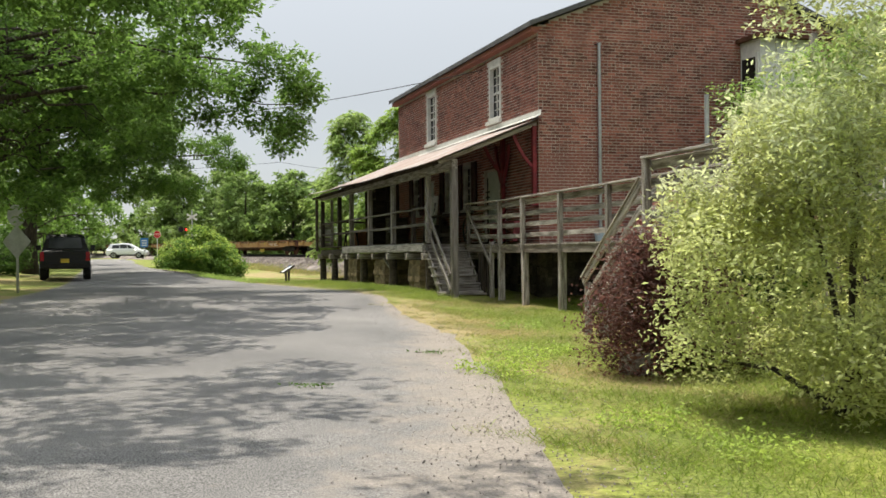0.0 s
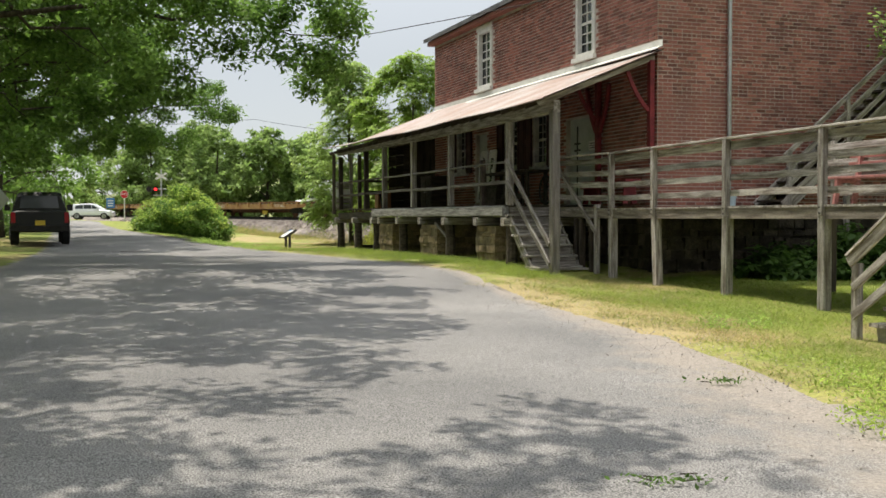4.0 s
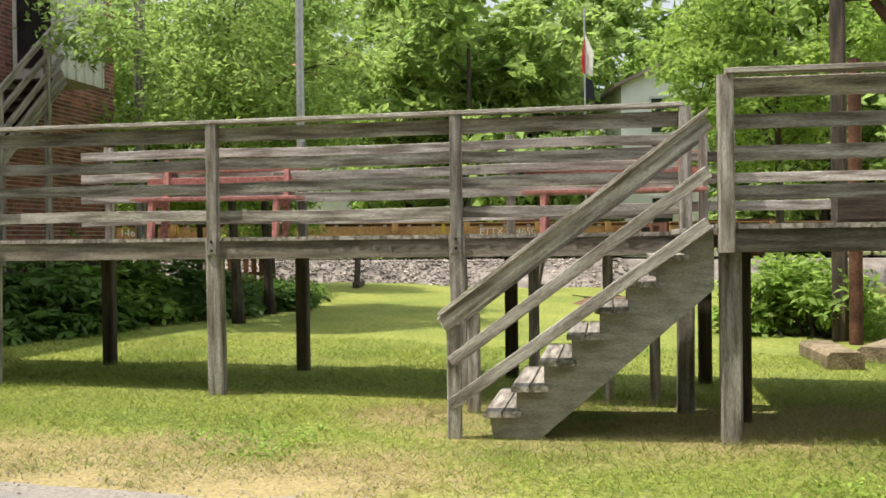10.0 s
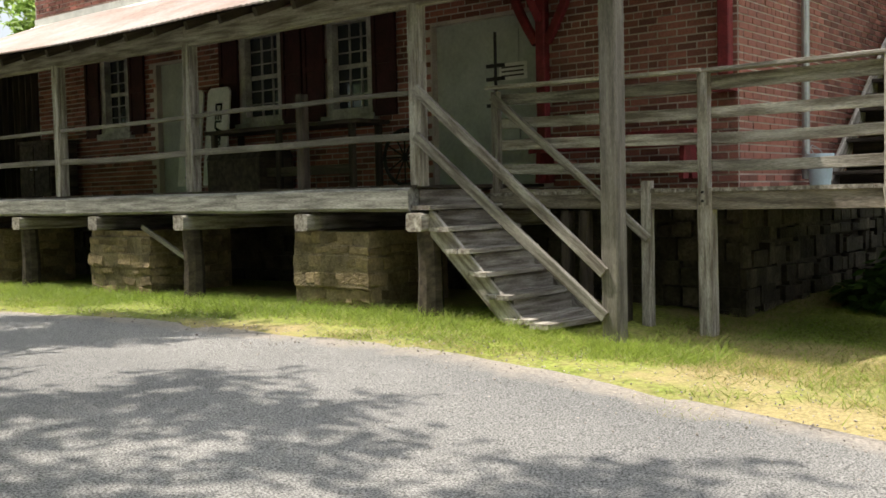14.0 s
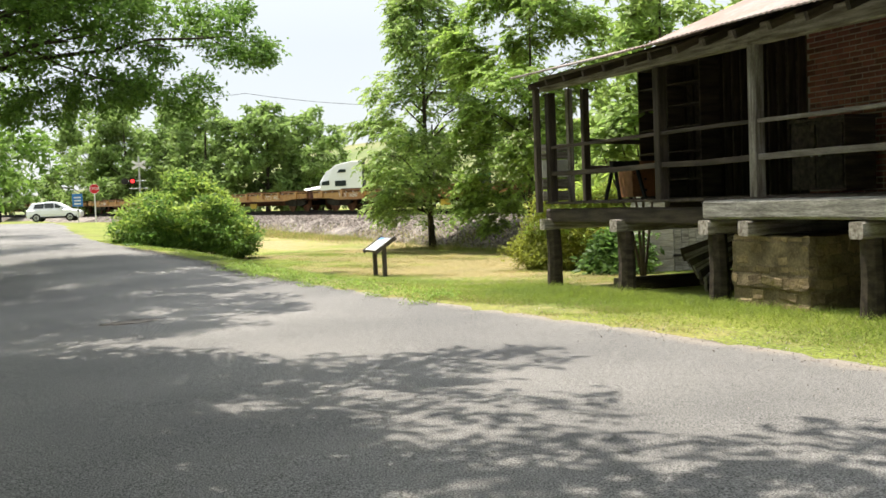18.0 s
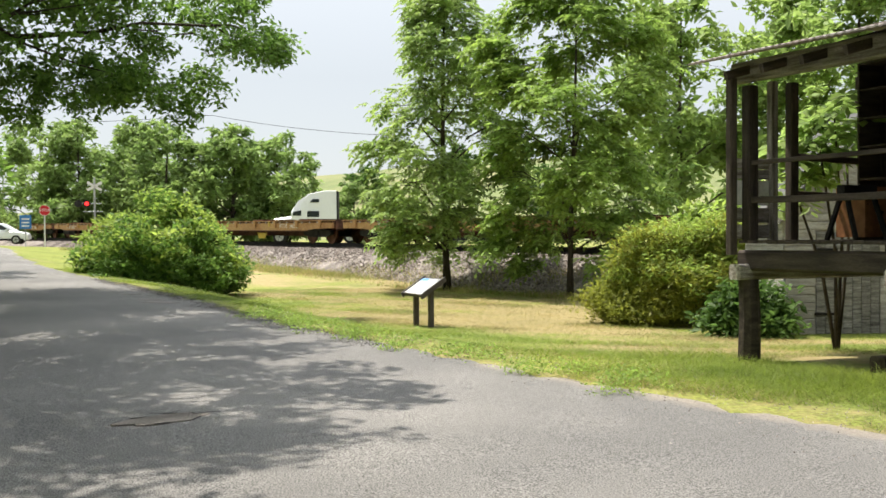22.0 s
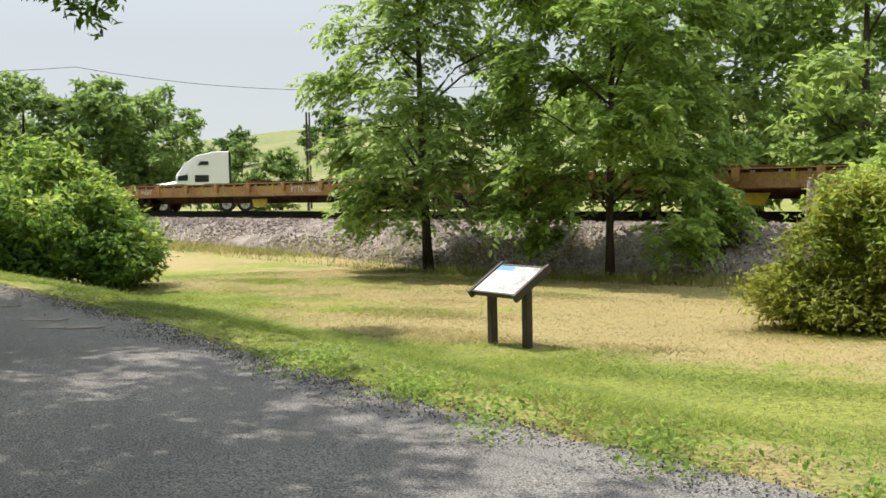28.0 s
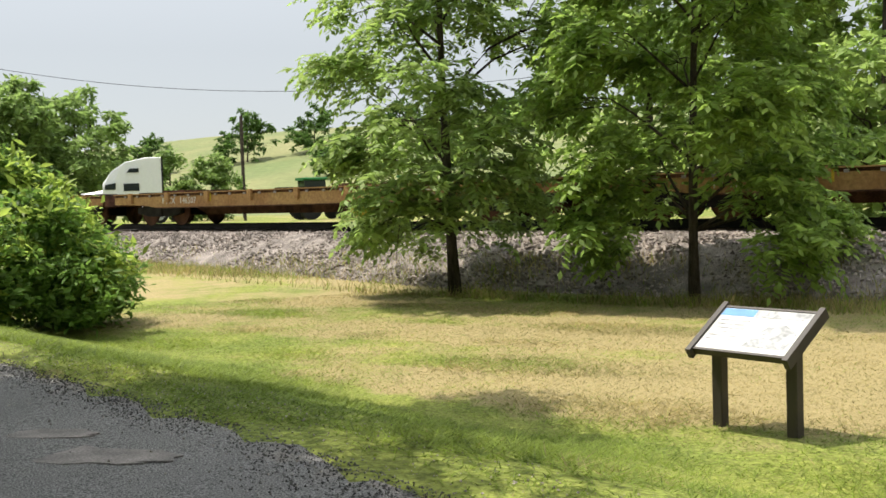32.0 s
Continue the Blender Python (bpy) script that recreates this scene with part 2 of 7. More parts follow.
PATCH = material("worn_pale_asphalt", (0.33, 0.29, 0.275), 0.95, vary=0.4, scale=5, fine=60, bump=0.6, dark=(0.19, 0.175, 0.17))
ASPHALT_EDGE = material("broken_asphalt", (0.1, 0.097, 0.094), 0.95, vary=0.4, scale=6, fine=60)
PANEL_BROWN = material("brown_powder_coat", (0.06, 0.05, 0.045), 0.5, vary=0.1, bump=0.1)
BLACK_PAINT = material("black_car_paint", (0.006, 0.006, 0.008), 0.22, vary=0.05, bump=0, spec=0.35)
WHITE_CAR = material("white_car_paint", (0.7, 0.71, 0.72), 0.25, vary=0.03, bump=0, spec=0.5)
RUBBER = material("rubber", (0.02, 0.02, 0.02), 0.9, vary=0.2)
LEAF = leaf_material("leaf", (0.2, 0.315, 0.06))
LEAF_LIGHT = leaf_material("light_leaf", (0.32, 0.44, 0.095))
LEAF_DARK = leaf_material("dark_leaf", (0.11, 0.19, 0.042))
LEAF_RED = leaf_material("red_leaf", (0.17, 0.075, 0.062))
LEAF_PALE = leaf_material("pale_leaf", (0.68, 0.68, 0.3))
GRASS = leaf_material("grass_blade", (0.25, 0.315, 0.052), 0.42)
GRASS_DRY = leaf_material("dry_grass_blade", (0.39, 0.32, 0.14), 0.4)


# ---- mesh tools ----
class Shape:
    """Collects points and faces; rings, boxes and beams are laid into it."""

    def __init__(self):
        self.v, self.f, self.axis = [], [], None

    def add(self, pts, faces):
        n = len(self.v)
        self.v += [tuple(p) for p in pts]
        self.f += [tuple(i + n for i in f) for f in faces]
        return self

    def box(self, lo, hi, m=None):
        (a, b, c), (d, e, f) = lo, hi
        pts = [Vector(p) for p in ((a, b, c), (d, b, c), (d, e, c), (a, e, c), (a, b, f), (d, b, f), (d, e, f), (a, e, f))]
        return self.add([m @ p for p in pts] if m else pts, [(0, 3, 2, 1), (4, 5, 6, 7), (0, 1, 5, 4), (1, 2, 6, 5), (2, 3, 7, 6), (3, 0, 4, 7)])

    def beam(self, p, q, w, h, up=(0, 0, 1), cut=0.12, bow=0.0, n=1):
        """A timber from p to q, w wide and h high, with its four long edges cut off, bowed by some metres."""
        p, q = Vector(p), Vector(q)
        d = (q - p).normalized()
        up = Vector(up)
        if abs(d.dot(up)) > 0.98:
            up = Vector((0, 1, 0))
        s = d.cross(up).normalized()
        u = s.cross(d)
        self.axis = None if self.v else Matrix((d, s, u)).transposed().to_4x4()
        if self.axis:
            self.axis.translation = p
        c = min(w, h) * cut
        x, y = w / 2, h / 2
        ring = [(x - c, -y), (x, -y + c), (x, y - c), (x - c, y), (-x + c, y), (-x, y - c), (-x, -y + c), (-x + c, -y)]
        pts, faces = [], []
        for k in range(n + 1):
            o = p.lerp(q, k / n) + u * bow * math.sin(math.pi * k / n)
            pts += [o + s * a + u * b for a, b in ring]
        for k in range(n):
            faces += [(8 * k + i, 8 * k + (i + 1) % 8, 8 * k + 8 + (i + 1) % 8, 8 * k + 8 + i) for i in range(8)]
        faces += [tuple(range(7, -1, -1)), tuple(8 * n + i for i in range(8))]
        return self.add(pts, faces)

    def tube(self, pts, radii, sides=8):
        """A round rod through pts."""
        pts = [Vector(p) for p in pts]
        v, f = [], []
        for k, p in enumerate(pts):
            d = (pts[min(k + 1, len(pts) - 1)] - pts[max(k - 1, 0)]).normalized()
            a = d.orthogonal().normalized() if abs(d.z) < 0.99 else Vector((1, 0, 0))
            b = d.cross(a)
            r = radii[k] if isinstance(radii, (list, tuple)) else radii
            v += [p + (a * math.cos(t) + b * math.sin(t)) * r for t in (2 * math.pi * i / sides for i in range(sides))]
        for k in range(len(pts) - 1):
            f += [(sides * k + i, sides * k + (i + 1) % sides, sides * k + sides + (i + 1) % sides, sides * k + sides + i) for i in range(sides)]
        f += [tuple(range(sides - 1, -1, -1)), tuple(sides * (len(pts) - 1) + i for i in range(sides))]
        return self.add(v, f)

    def prism(self, outline, a, b, axis=0):
        """An outline in a plane, drawn out from a to b along an axis."""
        def at(k, s, t):
            return [(k, s, t), (s, k, t), (s, t, k)][axis]
        n = len(outline)
        pts = [at(a, *o) for o in outline] + [at(b, *o) for o in outline]
        return self.add(pts, [(i, (i + 1) % n, n + (i + 1) % n, n + i) for i in range(n)] + [tuple(range(n - 1, -1, -1)), tuple(range(n, 2 * n))])

    def mesh(self, name, mat, smooth=False):
        self.axis = None
        me = bpy.data.meshes.new(name)
        me.from_pydata(self.v, [], self.f)
        me.materials.append(mat)
        if smooth:
            me.polygons.foreach_set("use_smooth", [True] * len(me.polygons))
        b = bmesh.new()
        b.from_mesh(me)
        bmesh.ops.recalc_face_normals(b, faces=b.faces)
        b.to_mesh(me)
        b.free()
        return me


def part(name, shape, mat, parent=None, label="", smooth=False, m=None):
    if isinstance(shape, Shape) and shape.axis:   # a single timber lies along its own x axis, as its grain does
        back = shape.axis.inverted()
        shape.v = [tuple(back @ Vector(p)) for p in shape.v]
        m = (m or Matrix.Identity(4)) @ shape.axis
    ob = new(name, shape if isinstance(shape, bpy.types.Mesh) else shape.mesh(name, mat, smooth))
    if parent:
        ob.parent = parent
    if m:
        ob.matrix_basis = m
    if label:
        ob["label"] = label
    return ob


def thing(name, m, label, category, group="", kind=""):
    ob = new(name)
    ob.empty_display_size = 0.3
    ob.matrix_basis = m
    return tagged(ob, label, category, group, kind)


def fronds(name, centres, length, mat, parent, seed=1, pairs=6, out=None, width=0.2):
    """One mesh of feathery compound leaves: each centre bears an arching stalk with pairs of leaflets."""
    rng = np.random.default_rng(seed)
    n = len(centres)
    d = rng.normal(size=(n, 3)) if out is None else out + rng.normal(size=(n, 3)) * 0.45
    d[:, 2] = d[:, 2] * 0.4
    d /= np.linalg.norm(d, axis=1)[:, None]
    s = np.cross(d, np.array([0, 0, 1.0]))
    s /= np.linalg.norm(s, axis=1)[:, None] + 1e-9
    k = length * rng.uniform(0.65, 1.3, n)[:, None]
    drop = rng.uniform(0.35, 0.9, n)[:, None]
    quads = []
    for i in range(pairs + 1):
        t = (i + 0.8) / (pairs + 0.8)
        base = centres + d * k * t * (1 - 0.25 * drop * t) + np.array([0, 0, 1.0]) * k * (0.25 * t - 0.85 * drop * t * t)
        fw = d * (1 - 0.5 * drop * t) + np.array([0, 0, 1.0]) * (0.25 - 1.5 * drop * t)
        for side in ((-1, 1) if i < pairs else (0,)):
            v = fw * (0.45 if side else 1) + s * side * 0.9 + np.array([0, 0, -0.25]) + rng.normal(size=(n, 3)) * 0.18
            v /= np.linalg.norm(v, axis=1)[:, None]
            w = np.cross(v, np.array([0, 0, 1.0]) + rng.normal(size=(n, 3)) * 0.35)
            w /= np.linalg.norm(w, axis=1)[:, None] + 1e-9
            l = k * 0.36 * (1.1 - 0.5 * abs(t - 0.5))
            quads.append(np.stack([base, base + v * l * 0.42 + w * l * width, base + v * l, base + v * l * 0.42 - w * l * width], 1))
    v = np.concatenate(quads).reshape(-1, 3)
    m = len(v) // 4
    me = bpy.data.meshes.new(name)
    me.vertices.add(4 * m), me.loops.add(4 * m), me.polygons.add(m)
    me.vertices.foreach_set("co", v.ravel())
    me.loops.foreach_set("vertex_index", np.arange(4 * m))
    me.polygons.foreach_set("loop_start", np.arange(m) * 4)
    me.materials.append(mat)
    me.update(calc_edges=True)
    return part(name, me, mat, parent)


def leaves(name, centres, size, mat, parent=None, spread=None, droop=0.3, seed=1, long=1.8):
    """One mesh of many small folded leaves at the centres (n x 3)."""
    rng = np.random.default_rng(seed)
    n = len(centres)
    d = rng.normal(size=(n, 3))
    d[:, 2] = d[:, 2] * 0.6 - droop
    d /= np.linalg.norm(d, axis=1)[:, None]
    up = rng.normal(size=(n, 3)) * 0.55 + (0, 0, 1)
    s = np.cross(d, up)
    s /= np.linalg.norm(s, axis=1)[:, None] + 1e-9
    w = np.cross(s, d)
    k = (size * rng.uniform(0.6, 1.35, n))[:, None]
    tip, mid = centres + d * k * long, centres + d * k * long * 0.45
    fold = w * k * 0.18
    v = np.stack([centres, mid + s * k * 0.42 + fold, tip, mid - s * k * 0.42 + fold], 1).reshape(-1, 3)
    me = bpy.data.meshes.new(name)
    me.vertices.add(4 * n), me.loops.add(6 * n), me.polygons.add(2 * n)
    me.vertices.foreach_set("co", v.ravel())
    b = np.arange(n)[:, None] * 4
    me.loops.foreach_set("vertex_index", (b + np.array([[0, 1, 2, 0, 2, 3]])).ravel())
    me.polygons.foreach_set("loop_start", np.arange(2 * n) * 3)
    me.materials.append(mat)
    me.update(calc_edges=True)
    return part(name, me, mat, parent)


# ---- ground ----
EDGE_R = np.array([(-60, 2.5), (-10, 1.2), (0, 0.9), (6, 0.6), (12, 0.4), (16, 0.0), (20, -0.8), (25, -1.6), (29, -2.7), (33, -4.3), (37, -6.2), (40, -7.9), (43.5, -9.7), (46, -10.8), (50, -12.25), (56.4, -15.0), (62, -17.5), (68, -19.9), (80, -24.0), (95, -28.6), (104, -32), (112, -40)])
EDGE_L = np.array([(-60, -4.5), (-10, -5.6), (0, -6), (10, -7), (24, -10.4), (40, -14.6), (52, -18.4), (62, -21.5), (80, -29), (95, -37), (104, -44), (112, -52)])
ROAD_Z = np.array([(-60, -0.4), (-10, -0.02), (0, 0), (5, 0.04), (10, 0.06), (14, 0.14), (20, 0.2), (25, 0.42), (29, 0.4), (32, 0.36), (38, 0.37), (43, 0.45), (55, 0.6), (70, 0.8), (90, 1.0), (105, 1.15), (140, 1.3)])
LAWN_Z = np.array([(-60, -0.3), (0, 0), (10, 0.02), (16, 0.1), (21, 0.19), (25, 0.25), (26.2, 0.38), (28, 0.44), (33, 0.43), (36, 0.39), (39, 0.33), (41, 0.29), (46, 0.0), (51, -0.12), (60, -0.13), (66, -0.1), (74, 0.2), (84, 0.6), (100, 1.0), (140, 1.1)])
TRACK_A, TRACK_D, TRACK_N = np.array((3.2, 61.3)), np.array((-0.529, 0.849)), np.array((-0.849, -0.529))


def edge(table, y):
    return np.interp(y, table[:, 0], table[:, 1])


def rail_z(y):
    return 1.0 + (y - 28) * 0.0078


def ground_z(x, y):
    x, y = np.asarray(x, float), np.asarray(y, float)
    road, lawn = edge(ROAD_Z, y), edge(LAWN_Z, y)
    right, left = x - edge(EDGE_R, y), edge(EDGE_L, y) - x
    s = np.clip((right - 0.3) / np.interp(y, (30, 46, 60), (2.0, 3.2, 4.0)), 0, 1)
    z = road + (lawn - road) * s * s * (3 - 2 * s)
    k = np.clip(left / 6, 0, 1)
    z = z + 0.35 * k * k
    z = np.where((right < 0) & (left < 0), z - 0.02, z + 0.015)
    off = (np.stack([x, y], -1) - TRACK_A) @ TRACK_N
    beyond = np.clip((-off - 8) / 150, 0, 3)
    z = z + np.where(off < -6, np.clip(rail_z(np.clip(y, 20, 110)) - 0.9 - z, 0, 2) * np.clip((-off - 2) / 6, 0, 1), 0)
    far = np.clip((-off - 60) / 260, 0, 1)
    return z + 38 * far * far * (3 - 2 * far) * np.clip(1 - np.abs(x - 20) / 900, 0, 1)


def spaced(spans):
    out = []
    for a, b, d in spans:
        out += list(np.arange(a, b, d))
    return np.array(out + [spans[-1][1]])


def sheet(name, xs, ys, zf, mat, keep=None):
    X, Y = np.meshgrid(xs, ys)
    Zv = zf(X, Y)
    nx, ny = len(xs), len(ys)
    i = (np.arange(ny - 1)[:, None] * nx + np.arange(nx - 1)).ravel()
    quads = np.stack([i, i + 1, i + nx + 1, i + nx], 1)
    if keep is not None:
        k = keep(X, Y).ravel()
        quads = quads[k[quads].all(1)]
    me = bpy.data.meshes.new(name)
    me.from_pydata(np.stack([X, Y, Zv], -1).reshape(-1, 3).tolist(), [], quads.tolist())
    me.materials.append(mat)
    me.polygons.foreach_set("use_smooth", [True] * len(me.polygons))
    ob = new(name, me)
    return ob


def mottle(x, y, s, k):
    return np.sin(x * s + 1.7 * np.sin(y * s * 0.6 + k)) * np.cos(y * s * 0.9 + 1.3 * np.sin(x * s * 0.7 + k * 2)) + 0.5 * np.sin(x * s * 2.3 + y * s * 1.9 + k)


STRAW = [(-0.1, 17.2, 0.75, 1.5), (1.1, 16.2, 0.6, 1.8), (-0.9, 20.4, 0.7, 0.8), (-0.8, 21.8, 0.6, 0.7), (-0.6, 19.0, 0.6, 0.8), (-0.6, 23.4, 0.5, 0.7), (0.1, 19.6, 0.7, 0.9), (0.2, 16.4, 0.6, 1.0), (1.7, 11.4, 0.8, 1.0), (-5.0, 52.5, 2.2, 1.2), (-8.4, 47.0, 1.0, 0.9), (2.75, 16.96, 0.55, 2.6), (1.04, 17.77, 0.5, 2.2), (0.6, 18.6, 0.7, 1.2), (3.3, 14.2, 0.5, 1.6)]


def dryness(x, y):
    """How dry the lawn is: straw patches, a bare strip along the lane, green by the porch and on the bank."""
    d = 0.75 * mottle(x, y, 0.55, 1) + 0.5 * mottle(x, y, 1.7, 4)
    e = x - edge(EDGE_R, y)
    lx = (x - 2.31) * 0.954 + (y - 25.44) * 0.300
    ly = -(x - 2.31) * 0.300 + (y - 25.44) * 0.954
    d = d + np.where((e < 0.9) & (y < 45), 0.35, 0) + 0.75 * np.clip((e - 3.5) / 2, 0, 1) * ((y > 44) & (y < 75)) - 1.3 * ((y > 46) & (e > 0.2) & (e < 3.8))
    d = d - 2.2 * np.clip(1 - np.abs(lx + 2.7) / 1.0, 0, 1) * ((ly > -1) & (ly < 18))
    for px, py, r, k in STRAW:
        d = d + k * np.exp(-((x - px) ** 2 + (y - py) ** 2) / (r * r))
    return d - 1.2 * ((lx > -1.0) & (ly < -0.5) & (ly > -14))


XS = spaced([(-1500, -200, 130), (-200, -60, 14), (-60, -20, 2), (-20, 12, 0.4), (12, 60, 2), (60, 200, 14), (200, 1500, 130)])
YS = spaced([(-400, -60, 60), (-60, -4, 4), (-4, 75, 0.5), (75, 130, 1.5), (130, 500, 12), (500, 2500, 150)])
ground = tagged(sheet("ground", XS, YS, ground_z, GRASS_SOIL), "mown lawn and verge, green with straw-dry patches", "ground", kind="structure")
co = np.empty(3 * len(ground.data.vertices))
ground.data.vertices.foreach_get("co", co)
co = co.reshape(-1, 3)
ground.data.attributes.new("dry", "FLOAT", "POINT").data.foreach_set("value", np.clip(0.35 + 0.3 * dryness(co[:, 0], co[:, 1]), 0, 1))
ground.data.materials.append(FIELD)
for p in ground.data.polygons:
    if (np.array(p.center[:2]) - TRACK_A) @ TRACK_N < -55:
        p.material_index = 1


def road_sheet():
    ys = spaced([(-60, -4, 4), (-4, 60, 0.4), (60, 112, 1.0)])
    n = 64
    rows = []
    for y in ys:
        a, b = edge(EDGE_L, y) - 0.2, edge(EDGE_R, y) + 0.15
        xs = np.linspace(a, b, n)
        wob = np.array([noise.noise((x * 0.9, y * 0.9, 3)) for x in xs])
        xs[-1] += 0.5 * noise.noise((y * 0.7, 0, 0)) + 0.25 * noise.noise((y * 2.9, 5, 0))
        xs[0] += 0.4 * noise.noise((y * 0.6, 9, 0))
        crown = 0.035 * np.sin(np.linspace(0, math.pi, n))
        z = edge(ROAD_Z, y) + crown + 0.012 * wob
        z[0] -= 0.05
        z[-1] -= 0.03
        rows.append(np.stack([xs, np.full(n, y), z], 1))
    v = np.concatenate(rows)
    i = (np.arange(len(ys) - 1)[:, None] * n + np.arange(n - 1)).ravel()
    me = bpy.data.meshes.new("road")
    me.from_pydata(v.tolist(), [], np.stack([i, i + 1, i + n + 1, i + n], 1).tolist())
    me.materials.append(ASPHALT)
    x, y = v[:, 0], v[:, 1]
    right, left = edge(EDGE_R, y) - x, x - edge(EDGE_L, y)
    wide = 0.7 + 2.0 * np.exp(-((y - 12) / 4.5) ** 2) + 2.4 * np.exp(-((y - 5.8) / 2.6) ** 2)
    dirt = np.clip(1 - right / wide, 0, 1) ** 1.2 * np.where(y < 40, 0.75, 0.4) + 0.5 * np.clip(1 - left / 0.6, 0, 1) + 0.12 * np.clip(1 - np.abs(y - 27) / 6, 0, 1)
    me.attributes.new("dirt", "FLOAT", "POINT").data.foreach_set("value", np.clip(dirt, 0, 0.8))
    me.polygons.foreach_set("use_smooth", [True] * len(me.polygons))
    return tagged(new("road", me), "worn grey asphalt lane with ragged gravelly edges", "road", kind="structure")


road = road_sheet()


# ---- railway ----
TRACK_ANGLE = math.degrees(math.atan2(TRACK_D[1], TRACK_D[0]))


def track_pose(s, off=0.0, up=0.0):
    """A place on the track s metres along it; local x runs along it, y away from the road."""
    p = TRACK_A + TRACK_D * s + TRACK_N * off
    grade = math.degrees(math.atan(0.0078 * TRACK_D[1]))
    return Matrix.Translation((p[0], p[1], rail_z(p[1]) + up)) @ pose(0, 0, 0, 0, 0, TRACK_ANGLE) @ pose(0, 0, 0, 0, -grade, 0)


def shoulder(o, s):
    """Extra height of the broader stone shoulder along the southern stretch of the line."""
    return 0.42 * np.clip((-10 - s) / 15, 0, 1) * np.interp(o, (1.4, 2.2, 2.9, 3.8, 4.7, 5.6), (0, 0.55, 1, 1, 0.8, 0.4))


def ballast():
    rng = np.random.default_rng(4)
    prof = [(-7.5, -1.6), (-4.0, -0.75), (-2.2, -0.25), (2.2, -0.25), (2.9, -0.45), (3.8, -0.95), (4.7, -1.4), (5.6, -1.75)]
    sh = Shape()
    ss = np.arange(-75, 160, 0.8)
    for s in ss:
        for o, h in prof:
            p = TRACK_A + TRACK_D * s + TRACK_N * (o + 0.25 * noise.noise((s * 0.3, o, 0)))
            sh.v.append((p[0], p[1], rail_z(p[1]) + h + shoulder(o, s) + 0.06 * noise.noise((s * 0.9, o * 2, 1))))
    n = len(prof)
    for k in range(len(ss) - 1):
        sh.f += [(k * n + i, k * n + i + 1, k * n + n + i + 1, k * n + n + i) for i in range(n - 1)]
    me = sh.mesh("ballast", GRAVEL)
    tagged(new("ballast", me), "pinkish grey crushed stone bed of the railway", "ballast", kind="structure")


ballast()


def railway():
    tr = thing("railway_track", track_pose(0), "two dark steel rails on timber sleepers in ballast", "railway track")
    for y in (-0.75, 0.75):
        part("rail", Shape().prism([(y - 0.035, -0.03), (y + 0.035, -0.03), (y + 0.035, 0.0), (y + 0.01, -0.04), (y + 0.01, -0.15), (y + 0.07, -0.17), (y - 0.07, -0.17), (y - 0.01, -0.15), (y - 0.01, -0.04), (y - 0.035, 0.0)], -75, 160), DARK_STEEL, tr)
    me = Shape().beam((0, -1.3, -0.25), (0, 1.3, -0.25), 0.23, 0.17).mesh("sleeper", TIMBER_DARK_OR_SHADED)
    for k in range(-60, 150):
        part("sleeper", me, None, tr, m=pose(k * 0.78, 0, 0))


railway()
CAR = 20.2


def wheel_mesh():
    sh = Shape()
    for a, b, r in ((-0.07, 0.0, 0.46), (0.0, 0.04, 0.50)):
        sh.tube([(0, a, 0), (0, b, 0)], r, 20)
    return sh.tube([(0, -0.1, 0), (0, -0.07, 0)], 0.12, 10).mesh("wheel", RUST)


